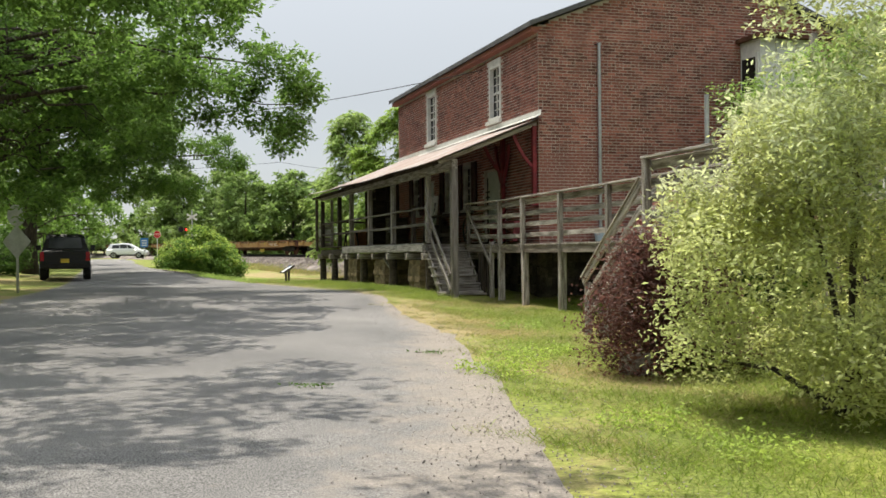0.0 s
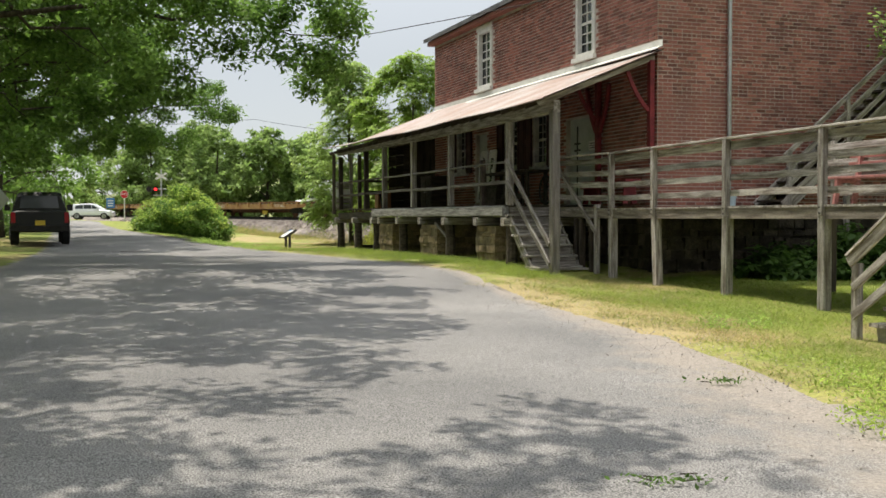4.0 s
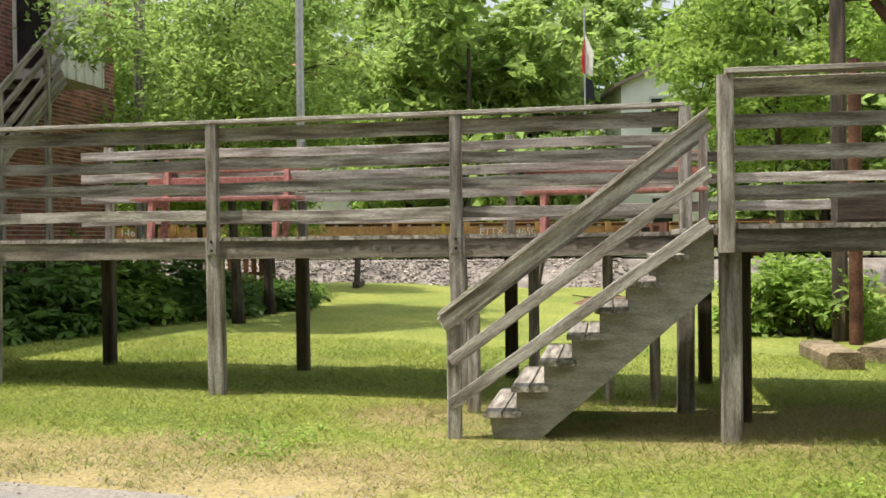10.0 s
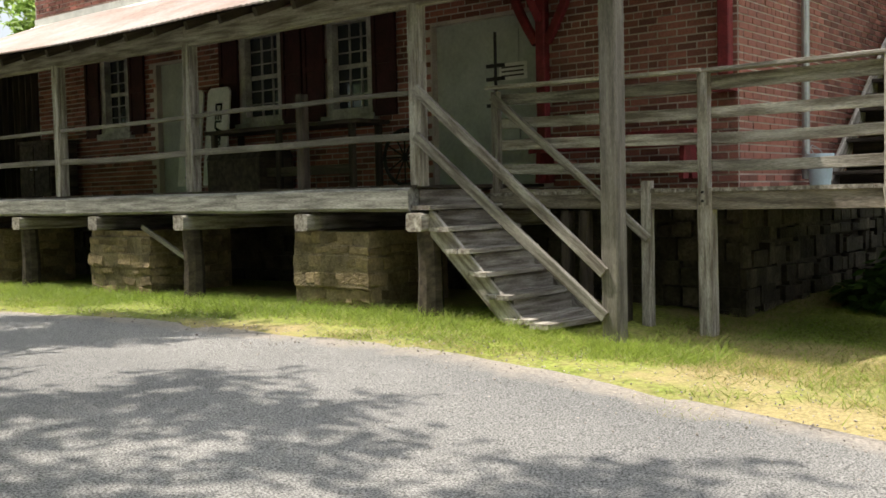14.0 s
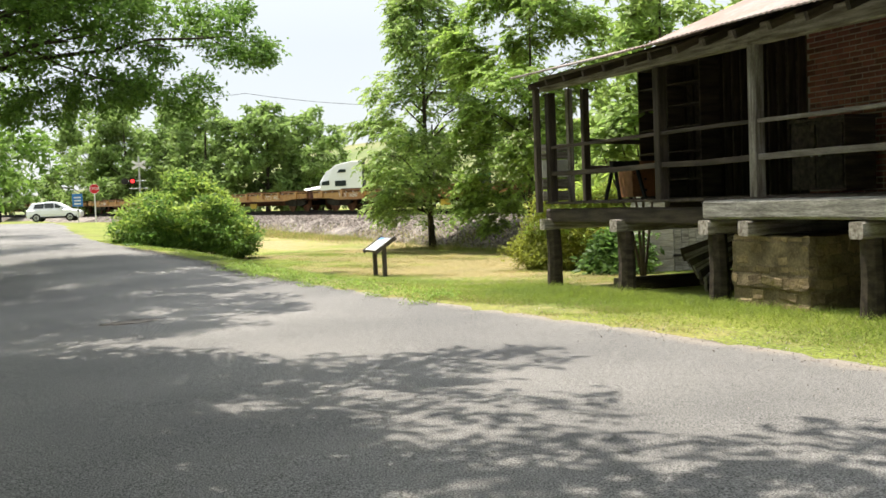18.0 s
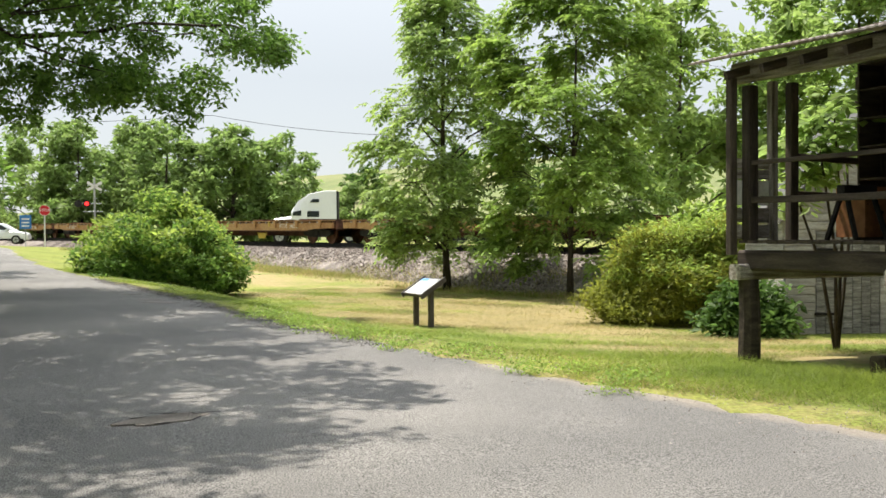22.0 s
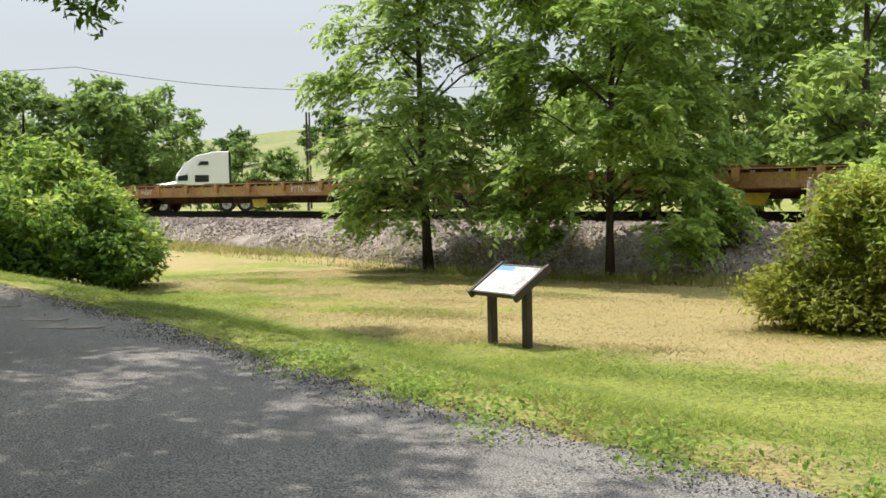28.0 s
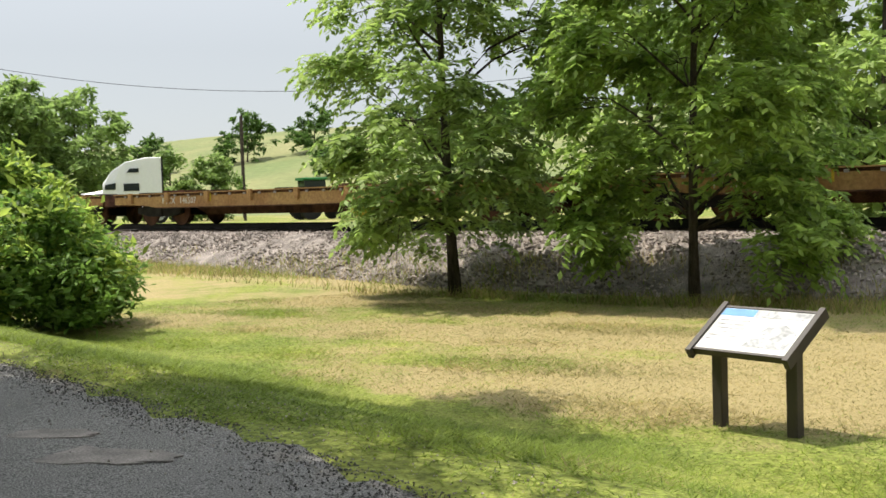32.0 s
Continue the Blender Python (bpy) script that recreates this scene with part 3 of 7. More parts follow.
def flatcar():
    """A flat railway wagon: deck, side sills, stake pockets, a deep centre sill, two bogies."""
    L = 9.65
    c = thing("flatcar", track_pose(0), "faded yellow railway flatcar with rusty fittings", "flatcar", "flatcars of the train")
    part("deck", Shape().box((-L, -1.35, 1.02), (L, 1.35, 1.08)), RUST, c, "rusty brown steel deck")
    pk = Shape().box((-0.09, -0.05, 0.86), (0.09, 0.05, 1.13)).prism([(-0.09, 0.86), (0.09, 0.86), (0.05, 0.78), (-0.05, 0.78)], -0.05, 0.03, 1).mesh("stake_pocket", CAR_YELLOW)
    tab = Shape().box((-0.05, -0.02, 0.98), (0.05, 0.02, 1.05)).mesh("lashing_tab", PALE_STONE)
    for y in (-1.42, 1.42):
        o = [(-L, 0.74), (-7.9, 0.70), (-7.2, 0.62), (7.2, 0.62), (7.9, 0.70), (L, 0.74), (L, 1.0), (-L, 1.0)]
        part("side_sill", Shape().prism(o, y - 0.05, y + 0.05, 1), CAR_YELLOW, c)
        part("recess", Shape().box((-L, y - 0.03, 1.0), (L, y + 0.03, 1.08)), RUST, c)
        part("top_flange", Shape().box((-L, y - 0.11, 1.08), (L, y + 0.11, 1.11)), CAR_YELLOW, c)
        part("bottom_flange", Shape().box((-7.2, y - 0.09, 0.59), (7.2, y + 0.09, 0.62)), RUST, c)
        for k in range(-4, 5):
            part("stake_pocket", pk, None, c, m=pose(k * 2.15, y + math.copysign(0.11, y), 0))
        for k in range(-12, 13):
            part("lashing_tab", tab, None, c, m=pose(k * 0.72 + 0.3, y + math.copysign(0.07, y), 0))
    part("centre_sill", Shape().prism([(-9.9, 0.72), (-6.6, 0.72), (-5.6, 0.34), (5.6, 0.34), (6.6, 0.72), (9.9, 0.72), (9.9, 1.0), (-9.9, 1.0)], -0.5, 0.5, 1), RUST, c, "deep rust-brown centre sill")
    for x in (-9.95, 9.95):
        part("coupler", Shape().box((x - 0.15, -0.15, 0.72), (x + 0.15, 0.15, 0.95)), DARK_STEEL, c)
        part("end_beam", Shape().box((math.copysign(L, x) - 0.06, -1.3, 0.68), (math.copysign(L, x) + 0.06, 1.3, 1.1)), RUST, c)
    wm = wheel_mesh()
    fr = Shape()
    for y in (-0.98, 0.98):
        fr.prism([(-1.25, 0.62), (-1.25, 0.42), (-0.6, 0.3), (0.6, 0.3), (1.25, 0.42), (1.25, 0.62), (0.5, 0.68), (-0.5, 0.68)], y - 0.08, y + 0.08, 1)
    fr.box((-0.2, -1.1, 0.35), (0.2, 1.1, 0.6))
    fm = fr.mesh("bogie_frame", DARK_STEEL)
    for x in (-7.6, 7.6):
        b = part("bogie", fm, None, c, m=pose(x, 0, 0))
        for dx in (-0.88, 0.88):
            for y in (-0.75, 0.75):
                part("wheel", wm, None, b, m=pose(dx, y, 0.48, 0, 0, 180 if y < 0 else 0))
    for word, dx in (("PTTX", 0.55), ("146507", -0.5)):
        cu = bpy.data.curves.new("lettering", "FONT")
        cu.resolution_u = 2
        cu.body, cu.size, cu.extrude, cu.align_x = word, 0.3, 0.002, "CENTER"
        ob = new("lettering", cu)
        me = bpy.data.meshes.new_from_object(ob.evaluated_get(bpy.context.evaluated_depsgraph_get()))
        bpy.data.objects.remove(ob)
        me.materials.clear()
        me.materials.append(WHITE)
        me.transform(pose(0, 1.474, 0.74, 90, 0, 180))
        for x in (-5.6, 5.9):
            part("lettering", me, None, c, "white stencilled letters", m=pose(x + dx, 0, 0))
    mk = material("marker_yellow", (0.6, 0.45, 0.05), 0.5, vary=0.2, bump=0)
    for x in (-3.6, 4.2):
        part("marker", Shape().box((x - 0.05, 1.475, 0.8), (x + 0.05, 1.485, 1.06)), mk, c, "bright yellow marker strip")
    part("step_plate", Shape().prism([(-2.9, 0.5), (-1.9, 0.5), (-2.05, 0.2), (-2.75, 0.2)], 1.2, 1.22, 1), mk, c, "bright yellow hanging plate")
    for x in (-8.6, -4.3, 1.1, 4.7, 8.3):
        part("deck_fitting", Shape().box((x - 0.35, -1.2, 1.083), (x + 0.25, 1.2, 1.15)), DARK_STEEL, c, "low dark deck fitting")
    for x in (-6.4, 6.8, -1.6):
        part("hitch", Shape().box((x - 0.6, -1.0, 1.083), (x + 0.6, 1.0, 1.2)), RUST, c, "rusty folded hitch lying on the deck")
    return c


TRAIN = [flatcar()]
for k in range(1, 24):
    TRAIN.append(copy_thing(TRAIN[0], track_pose(-CAR * k)))


# ---- brick store; local x runs into the building, y along its front, z up ----
STORE = pose(2.31, 25.44, 0, 0, 0, 17.46)


def local(x, y):
    p = STORE @ Vector((x, y, 0))
    return p.x, p.y


def gz(x, y):
    return float(ground_z(*local(x, y)))


EAVE, RIDGE, DEPTH, FRONT = 7.05, 8.9, 9.4, 13.25
DECK = 1.72
WINDOWS = [(2.6, 3.5, 5.06, 6.6), (8.55, 9.55, 5.06, 6.68)]
PORCH_WINDOWS = [(4.98, 5.8, 2.71, 4.02), (6.72, 7.6, 2.72, 4.04), (10.4, 11.2, 2.77, 4.07)]
DOORS = [(8.9, 9.7, DECK, 3.78), (2.42, 3.98, DECK, 3.7)]


def store():
    st = thing("brick_store", STORE, "two-storey red brick store with a metal-roofed porch", "building")
    holes = WINDOWS + PORCH_WINDOWS + DOORS
    # the front wall as a grid of blocks round the openings
    ys = sorted({0, FRONT, *(h[0] for h in holes), *(h[1] for h in holes)})
    for a, b in zip(ys, ys[1:]):
        z0 = 1.6
        for h in sorted((h for h in holes if h[0] <= a and b <= h[1]), key=lambda h: h[2]):
            if h[2] > z0:
                part("wall_section", Shape().box((0, a, z0), (0.3, b, h[2])), MORTAR, st)
            z0 = h[3]
        part("wall_section", Shape().box((0, a, z0), (0.3, b, EAVE)), MORTAR, st)
    part("end_wall", Shape().prism([(0.3, 1.6), (DEPTH, 1.6), (DEPTH, EAVE), (DEPTH / 2, RIDGE), (0.3, EAVE + 0.12)], 0.0, 0.3, 1), MORTAR, st)
    part("end_wall", Shape().prism([(0.3, 1.6), (DEPTH, 1.6), (DEPTH, EAVE), (DEPTH / 2, RIDGE), (0.3, EAVE + 0.12)], FRONT - 0.3, FRONT, 1), MORTAR, st)
    part("back_wall", Shape().box((DEPTH - 0.3, 0.3, 1.6), (DEPTH, FRONT - 0.3, EAVE)), MORTAR, st)
    part("floor", Shape().box((0.3, 0.3, 4.3), (DEPTH - 0.3, FRONT - 0.3, 4.45)), TIMBER_DARK_OR_SHADED, st)
    part("foundation", Shape().box((0.05, 0.05, -0.3), (DEPTH - 0.05, FRONT - 0.05, 1.6)), DARK_STONE, st, "dark rubble stone foundation")
    rub = Shape()
    for wall in (0, 1):
        z = -0.1
        while z < 1.58:
            h = random.uniform(0.14, 0.26)
            a = 0.0
            while a < (FRONT if wall == 0 else DEPTH) - 0.1:
                w_ = random.uniform(0.1, 0.42)
                o = random.uniform(0.0, 0.07)
                hh = min(h * random.uniform(0.65, 1.12) - 0.01, 1.59 - z)
                q = [(-o, a, z), (0.06, a + w_ - 0.02, z + hh)] if wall == 0 else [(a, -o, z), (a + w_ - 0.02, 0.06, z + hh)]
                rub.box(*q)
                a += w_
            z += h
    tagged(part("rubble", rub, DARK_STONE, st, "uneven dark foundation stones"), kind="stuff")
    k = (RIDGE - EAVE) / (DEPTH / 2)
    for sgn in (0, 1):
        x0, x1 = (-0.3, DEPTH / 2) if not sgn else (DEPTH / 2, DEPTH + 0.3)
        z0, z1 = (EAVE - 0.3 * k, RIDGE) if not sgn else (RIDGE, EAVE - 0.3 * k)
        part("roof", Shape().prism([(x0, z0 + 0.03), (x1, z1 + 0.03), (x1, z1 + 0.15), (x0, z0 + 0.15)], -0.25, FRONT + 0.25, 1), SLATE, st, "grey shingled roof slope")
    part("cornice", Shape().box((-0.22, -0.1, EAVE - 0.2), (0.0, FRONT + 0.1, EAVE - 0.08)), BRICK, st)
    part("chimney", Shape().box((4.3, 8.6, 8.2), (4.9, 9.2, 9.6)), BRICK, st, "short brick chimney")
    part("downpipe", Shape().tube([(1.62, -0.08, 1.7), (1.62, -0.08, 6.66)], 0.045, 10), STEEL, st, "grey metal conduit pipe")
    for a, b, c, d in WINDOWS + PORCH_WINDOWS:
        wi = part("window", Shape().box((0.12, a, c), (0.14, b, d)), GLASS, st, "white sash window with small panes")
        f = 0.09
        fr = Shape()
        for lo, hi in (((a, c), (a + f, d)), ((b - f, c), (b, d)), ((a + f, d - f), (b - f, d)), ((a + f, c), (b - f, c + f))):
            fr.box((-0.02, lo[0], lo[1]), (0.1, hi[0], hi[1]))
        paint = WHITE if c > 4.5 else OLD_FRAME
        part("window_frame", fr, paint, wi)
        mu = Shape()
        for i in (1, 2):
            y = a + f + (b - a - 2 * f) * i / 3
            k = 0.012 if c > 4.5 else 0.007
            mu.box((0.09, y - k, c + f), (0.13, y + k, d - f))
        for i in range(1, 6):
            z = c + f + (d - c - 2 * f) * i / 6
            t = 0.03 if i == 3 else (0.012 if c > 4.5 else 0.007)
            mu.box((0.085, a + f, z - t), (0.135, b - f, z + t))
        part("muntin", mu, paint, wi)
        part("window_sill", Shape().box((-0.1, a - 0.08, c - 0.1), (0.12, b + 0.08, c - 0.003)), paint, wi)
        if c > 4.5:
            part("lintel", Shape().box((-0.04, a - 0.06, d + 0.003), (0.05, b + 0.06, d + 0.12)), WHITE, wi)
    for a, b, c, d in DOORS:
        do = part("door", Shape().box((0.1, a, c), (0.16, b, d)), GREY_DOOR, st, "pale grey-green painted wooden door")
        for p, q in (((0.2, 0.15), (0.8, 0.42)), ((0.2, 0.5), (0.8, 0.92))):
            part("door_panel", Shape().box((0.08, a + (b - a) * p[0], c + (d - c) * p[1]), (0.097, a + (b - a) * q[0], c + (d - c) * q[1])), GREY_DOOR, do)
    return st


STORE_OB = store()
POSTS = [0.2, 2.38, 5.98, 8.92, 11.66, 13.7, 16.95]


def porch():
    po = thing("porch", STORE, "long weathered timber porch on posts and stone piers", "porch")
    x = -2.15
    for y in POSTS[1:]:
        # far posts, rails and beam go darker: porch shade put into their colour
        part("post", Shape().beam((x, y, DECK - 0.02), (x, y, 3.52), 0.14, 0.14, cut=0.08), TIMBER if y < 13 else TIMBER_DARK_OR_SHADED, po)
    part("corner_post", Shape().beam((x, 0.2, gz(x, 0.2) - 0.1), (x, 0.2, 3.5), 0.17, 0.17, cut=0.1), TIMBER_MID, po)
    part("post", Shape().beam((x + 0.1, 4.15, DECK - 0.3), (x + 0.1, 4.15, 2.75), 0.11, 0.11), TIMBER_DARK_OR_SHADED, po, "short dark intermediate rail post")
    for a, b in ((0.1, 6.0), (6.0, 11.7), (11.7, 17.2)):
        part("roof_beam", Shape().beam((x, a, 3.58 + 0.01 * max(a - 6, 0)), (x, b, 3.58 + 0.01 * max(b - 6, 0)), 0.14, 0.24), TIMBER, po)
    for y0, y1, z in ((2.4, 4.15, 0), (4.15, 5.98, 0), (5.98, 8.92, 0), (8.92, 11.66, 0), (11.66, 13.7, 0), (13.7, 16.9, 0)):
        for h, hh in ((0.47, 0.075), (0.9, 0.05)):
            part("rail", Shape().beam((x - 0.02, y0, DECK + h), (x - 0.02, y1, DECK + h), 0.045, hh, bow=random.uniform(-0.02, 0.02), n=4), TIMBER_MID if y0 < 11 else TIMBER_DARK_OR_SHADED, po)
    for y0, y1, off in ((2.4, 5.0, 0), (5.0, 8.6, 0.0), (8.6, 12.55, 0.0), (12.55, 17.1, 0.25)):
        part("deck_beam", Shape().beam((x - 0.08 + off * 0.4, y0, DECK - 0.15 - off * 0.35), (x - 0.08 + off * 0.4, y1, DECK - 0.15 - off * 0.35), 0.16, 0.24, cut=0.2, bow=0.01, n=6), BLEACHED if off == 0 else TIMBER_DARK_OR_SHADED, po)
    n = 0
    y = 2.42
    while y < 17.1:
        # boards coloured dark to hold the shade under the roof
        part("deck_board", Shape().beam((x - 0.1, y, DECK - 0.02 + random.uniform(-0.006, 0.006)), (-0.005 if y < FRONT else 2.2, y, DECK - 0.02), 0.15, 0.035), TIMBER_DARK_OR_SHADED, po)
        y += 0.158
    for yb in (2.3, 3.9, 6.05, 7.9, 9.87, 11.7, 12.5, 14.7, 16.98):
        part("joist", Shape().beam((x - 0.2, yb, DECK - 0.37), (-0.1, yb, DECK - 0.37), 0.2, 0.18), TIMBER, po, "heavy bleached cross beam")
    for yb in (2.28, 6.05, 9.87, 12.48, 14.7, 16.98):
        part("pole", Shape().tube([(x, yb, gz(x, yb) - 0.2), (x + 0.02, yb, 0.8), (x, yb, DECK - 0.46)], [0.14, 0.125, 0.12], 9), TIMBER_DARK_OR_SHADED, po, "round dark timber pole")
    # corrugated metal roof
    sh = Shape()
    ys = np.arange(-0.25, 17.55, 0.05)
    for i, yy in enumerate(ys):
        c = 0.006 * math.cos(i * math.pi)
        low = 3.68 + 0.012 * abs(yy - 6) * (yy > 6)
        top = 4.74 + 0.006 * yy if yy < FRONT else 4.4
        for px, pz in ((-2.62, low), (-1.3, (low + top) / 2), (0.0, top), (0.0, top - 0.02), (-1.3, (low + top) / 2 - 0.02), (-2.62, low - 0.02)):
            sh.v.append((px, yy, pz + c - 0.015 * math.sin(yy)))
    for i in range(len(ys) - 1):
        sh.f += [(i * 6 + j, i * 6 + (j + 1) % 6, i * 6 + 6 + (j + 1) % 6, i * 6 + 6 + j) for j in range(6)]
    part("roof", sh, TIN, po, "rusting corrugated metal roof")
    part("flashing", Shape().prism([(-0.2, 4.73), (-0.025, 4.81), (-0.025, 4.93), (-0.012, 4.93), (-0.012, 4.795), (-0.2, 4.71)], -0.2, FRONT, 1), WHITE, po, "pale metal flashing along the brick wall")
    for yy in np.arange(0.1, 17.3, 0.6):
        # inner rafters darker than the end one, the roof's shade painted in
        part("rafter", Shape().beam((-2.55, yy, 3.61), (-0.02, yy, 4.62 if yy < FRONT else 4.3), 0.06, 0.1), TIMBER_DARK_OR_SHADED if yy > 0.5 else TIMBER, po)
    return po


PORCH = porch()


def pier(y0, y1):
    p = thing("stone_pier", STORE, "rough yellowish rubble stone pier under the porch", "pier", "porch piers")
    z1 = DECK - 0.47
    z = gz(-2, (y0 + y1) / 2) - 0.15
    back = []
    base = z
    while z < z1 - 0.02:
        h = min(random.uniform(0.09, 0.2), z1 - z)
        bulge = 0.08 * math.sin(math.pi * (z - 0.1) / 1.3) + random.uniform(-0.012, 0.012)
        front = -2.12 - bulge
        back += [(front, z), (front, z + h - 0.002)]
        for face in range(2):
            a, end = (y0 - bulge * 0.5, y1 + bulge * 0.5) if not face else (front, -0.95)
            while a < end - 0.06:
                wd = min(random.uniform(0.1, 0.36), end - a)
                hh, g = (h - 0.004) * random.uniform(0.8, 1.05), random.uniform(0.002, 0.01)
                zz, o = z + h / 2 + random.uniform(-0.015, 0.015), random.uniform(-0.014, 0.008)
                tilt = random.uniform(-0.02, 0.02)
                if wd < 0.07:
                    pass
                elif not face:
                    part("stone", Shape().beam((front + 0.045 - o, a + g, zz - tilt), (front + 0.045 - o, a + wd - g, zz + tilt), 0.1, hh, cut=0.2), STONE, p)
                else:
                    part("stone", Shape().beam((a + g, y0 - bulge * 0.5 + 0.045 - o, zz - tilt), (a + wd - g, y0 - bulge * 0.5 + 0.045 - o, zz + tilt), 0.1, hh, cut=0.2), STONE, p)
                a += wd
        z += h
    part("core", Shape().prism(back + [(-0.9, z), (-0.9, base)], y0 - 0.03, y1 + 0.03, 1), STONE_MORTAR, p)
    return p


for a, b in ((3.1, 4.16), (6.9, 8.2), (10.8, 12.1)):
    pier(a, b)


def porch_stairs():
    s = thing("porch_stairs", STORE, "steep worn grey wooden stairs with handrails", "stairs")
    rise, run = 0.21, 0.223
    for k in range(1, 7):
        z, nose = DECK - rise * k, 2.12 - run * (k - 1)
        tip = random.uniform(-0.03, 0.05)
        part("tread", Shape().beam((-2.3 - tip, nose + 0.07, z - 0.02), (-1.12, nose + 0.07, z - 0.02), 0.135, 0.045), TIMBER_Y, s)
        part("tread", Shape().beam((-2.27 + tip, nose + 0.215, z - 0.02), (-1.12, nose + 0.215, z - 0.02), 0.135, 0.045), TIMBER_Y, s)
        part("riser", Shape().beam((-2.14, nose + 0.28, z + 0.08), (-1.14, nose + 0.28, z + 0.08), 0.025, 0.16), TIMBER, s)
    part("bottom_board", Shape().beam((-2.35, 0.86, 0.42), (-1.1, 0.86, 0.4), 0.2, 0.05), TIMBER, s, "worn board at the foot of the stairs")
    for x in (-2.2, -1.12):
        part("stringer", Shape().beam((x, 2.25, 1.4), (x, 0.9, 0.1), 0.05, 0.2), TIMBER_Y, s)
    part("handrail", Shape().beam((-2.24, 2.34, DECK + 0.93), (-2.24, 0.24, 0.91), 0.05, 0.1), TIMBER, s)
    part("handrail", Shape().beam((-2.24, 2.34, DECK + 0.47), (-2.24, 0.24, 0.53), 0.05, 0.1), TIMBER, s)
    part("handrail", Shape().beam((-1.16, 2.2, 2.62), (-1.16, 0.4, 1.15), 0.05, 0.08), TIMBER, s)
    part("rail_post", Shape().beam((-1.1, 2.2, DECK - 0.1), (-1.1, 2.2, 2.68), 0.08, 0.09), TIMBER, s)
    part("rail_post", Shape().beam((-1.1, 0.44, gz(-1.1, 0.44) - 0.05), (-1.1, 0.44, DECK - 0.02), 0.1, 0.1), TIMBER, s)
    return s


porch_stairs()


def ramp():
    """The long timber walkway from the porch to the stair platform."""
    r = thing("timber_walkway", STORE, "long weathered timber walkway on posts with board railings", "walkway")
    fr = [(-0.15, -1.07), (-1.8, -1.13), (-4.08, -1.22), (-6.36, -1.27), (-8.65, -1.4), (-10.6, -1.5)]
    z = 1.62
    w = 1.75
    for i, (y, x) in enumerate(fr):
        lean = -0.19 if i == 1 else random.uniform(-0.04, 0.04)
        part("post", Shape().beam((x + lean * 0.3, y + lean, gz(x, y) - 0.15), (x, y, z - 0.02), 0.14, 0.14, cut=0.08), TIMBER, r)
        part("rail_post", Shape().beam((x - 0.04, y, z - 0.16), (x - 0.04, y, z + 1.04), 0.1, 0.1, cut=0.08), TIMBER, r)
        for dz in (-0.12, -0.04):
            part("bolt", Shape().tube([(x - 0.1, y, z + dz), (x - 0.088, y, z + dz)], 0.014, 6), DARK_STEEL, r)
        if i >= 2:
            xb = x + w
            # rear post below the deck: the deck's shade is put in as darker timber
            part("post", Shape().beam((xb, y - 0.3, gz(xb, y) - 0.15), (xb, y - 0.3, z - 0.02), 0.13, 0.13), TIMBER_DARK_OR_SHADED, r)
            part("rail_post", Shape().beam((xb + 0.04, y - 0.3, z - 0.16), (xb + 0.04, y - 0.3, z + 1.04), 0.08, 0.09), TIMBER, r)
    for (y0, x0), (y1, x1) in zip(fr, fr[1:]):
        part("fascia", Shape().beam((x0 - 0.02, y0, z - 0.1), (x1 - 0.02, y1, z - 0.1), 0.05, 0.2, cut=0.1), FASCIA, r)
        for h in (0.2, 0.45, 0.68):
            part("rail", Shape().beam((x0 + 0.03, y0 + 0.02, z + h), (x1 + 0.03, y1 - 0.02, z + h), 0.035, 0.1, bow=random.uniform(-0.02, 0.02), n=5), TIMBER_Y, r)
        part("top_rail", Shape().beam((x0 + 0.03, y0, z + 0.95), (x1 + 0.03, y1, z + 0.95), 0.035, 0.13), TIMBER_Y, r)
        part("cap", Shape().beam((x0 - 0.02, y0, z + 1.06), (x1 - 0.02, y1, z + 1.06), 0.15, 0.035), TIMBER_Y, r)
        if y0 < -3:
            for h in (0.2, 0.45, 0.68, 0.93):
                part("rail", Shape().beam((x0 + w - 0.02, y0, z + h), (x1 + w - 0.02, y1, z + h), 0.035, 0.1, bow=random.uniform(-0.02, 0.02), n=5), TIMBER_Y, r)
    # the last bay, from the walkway to the porch beside its stairs
    x = -1.08
    part("fascia", Shape().beam((x - 0.02, -0.15, z - 0.1), (x - 0.02, 2.28, z - 0.06), 0.05, 0.2, cut=0.1), FASCIA, r)
    for h in (0.2, 0.45, 0.68, 0.93):
        part("rail", Shape().beam((x + 0.03, -0.13, z + h), (x + 0.03, 2.26, z + h + 0.05), 0.035, 0.11, bow=random.uniform(-0.02, 0.02), n=5), TIMBER_Y, r)
    part("cap", Shape().beam((x - 0.06, -0.15, z + 1.06), (x - 0.06, 2.26, z + 1.1), 0.15, 0.035), TIMBER_Y, r)
    for y in (0.71, 1.15, 1.36):
        # posts under this bay carry its shade as a darker colour
        part("post", Shape().beam((x + 0.02, y, gz(x, y) - 0.1), (x + 0.02, y, z - 0.2), 0.12, 0.1), TIMBER_DARK_OR_SHADED, r)
    y = 0.05
    while y < 2.3:
        part("deck_board", Shape().beam((x - 0.06, y, z - 0.018), (-0.12, y, z - 0.018), 0.14, 0.035), TIMBER, r)
        y += 0.148
    part("landing", Shape().box((0.7, -1.75, z - 0.06), (2.6, -0.02, z - 0.012)), TIMBER, r)
    y = -0.1
    while y > -10.6:
        x = np.interp(-y, [-f[0] for f in fr], [f[1] for f in fr])
        part("deck_board", Shape().beam((x - 0.06, y, z - 0.018), (x + w, y, z - 0.018), 0.14, 0.035), TIMBER, r)
        y -= 0.148
    return r


ramp()


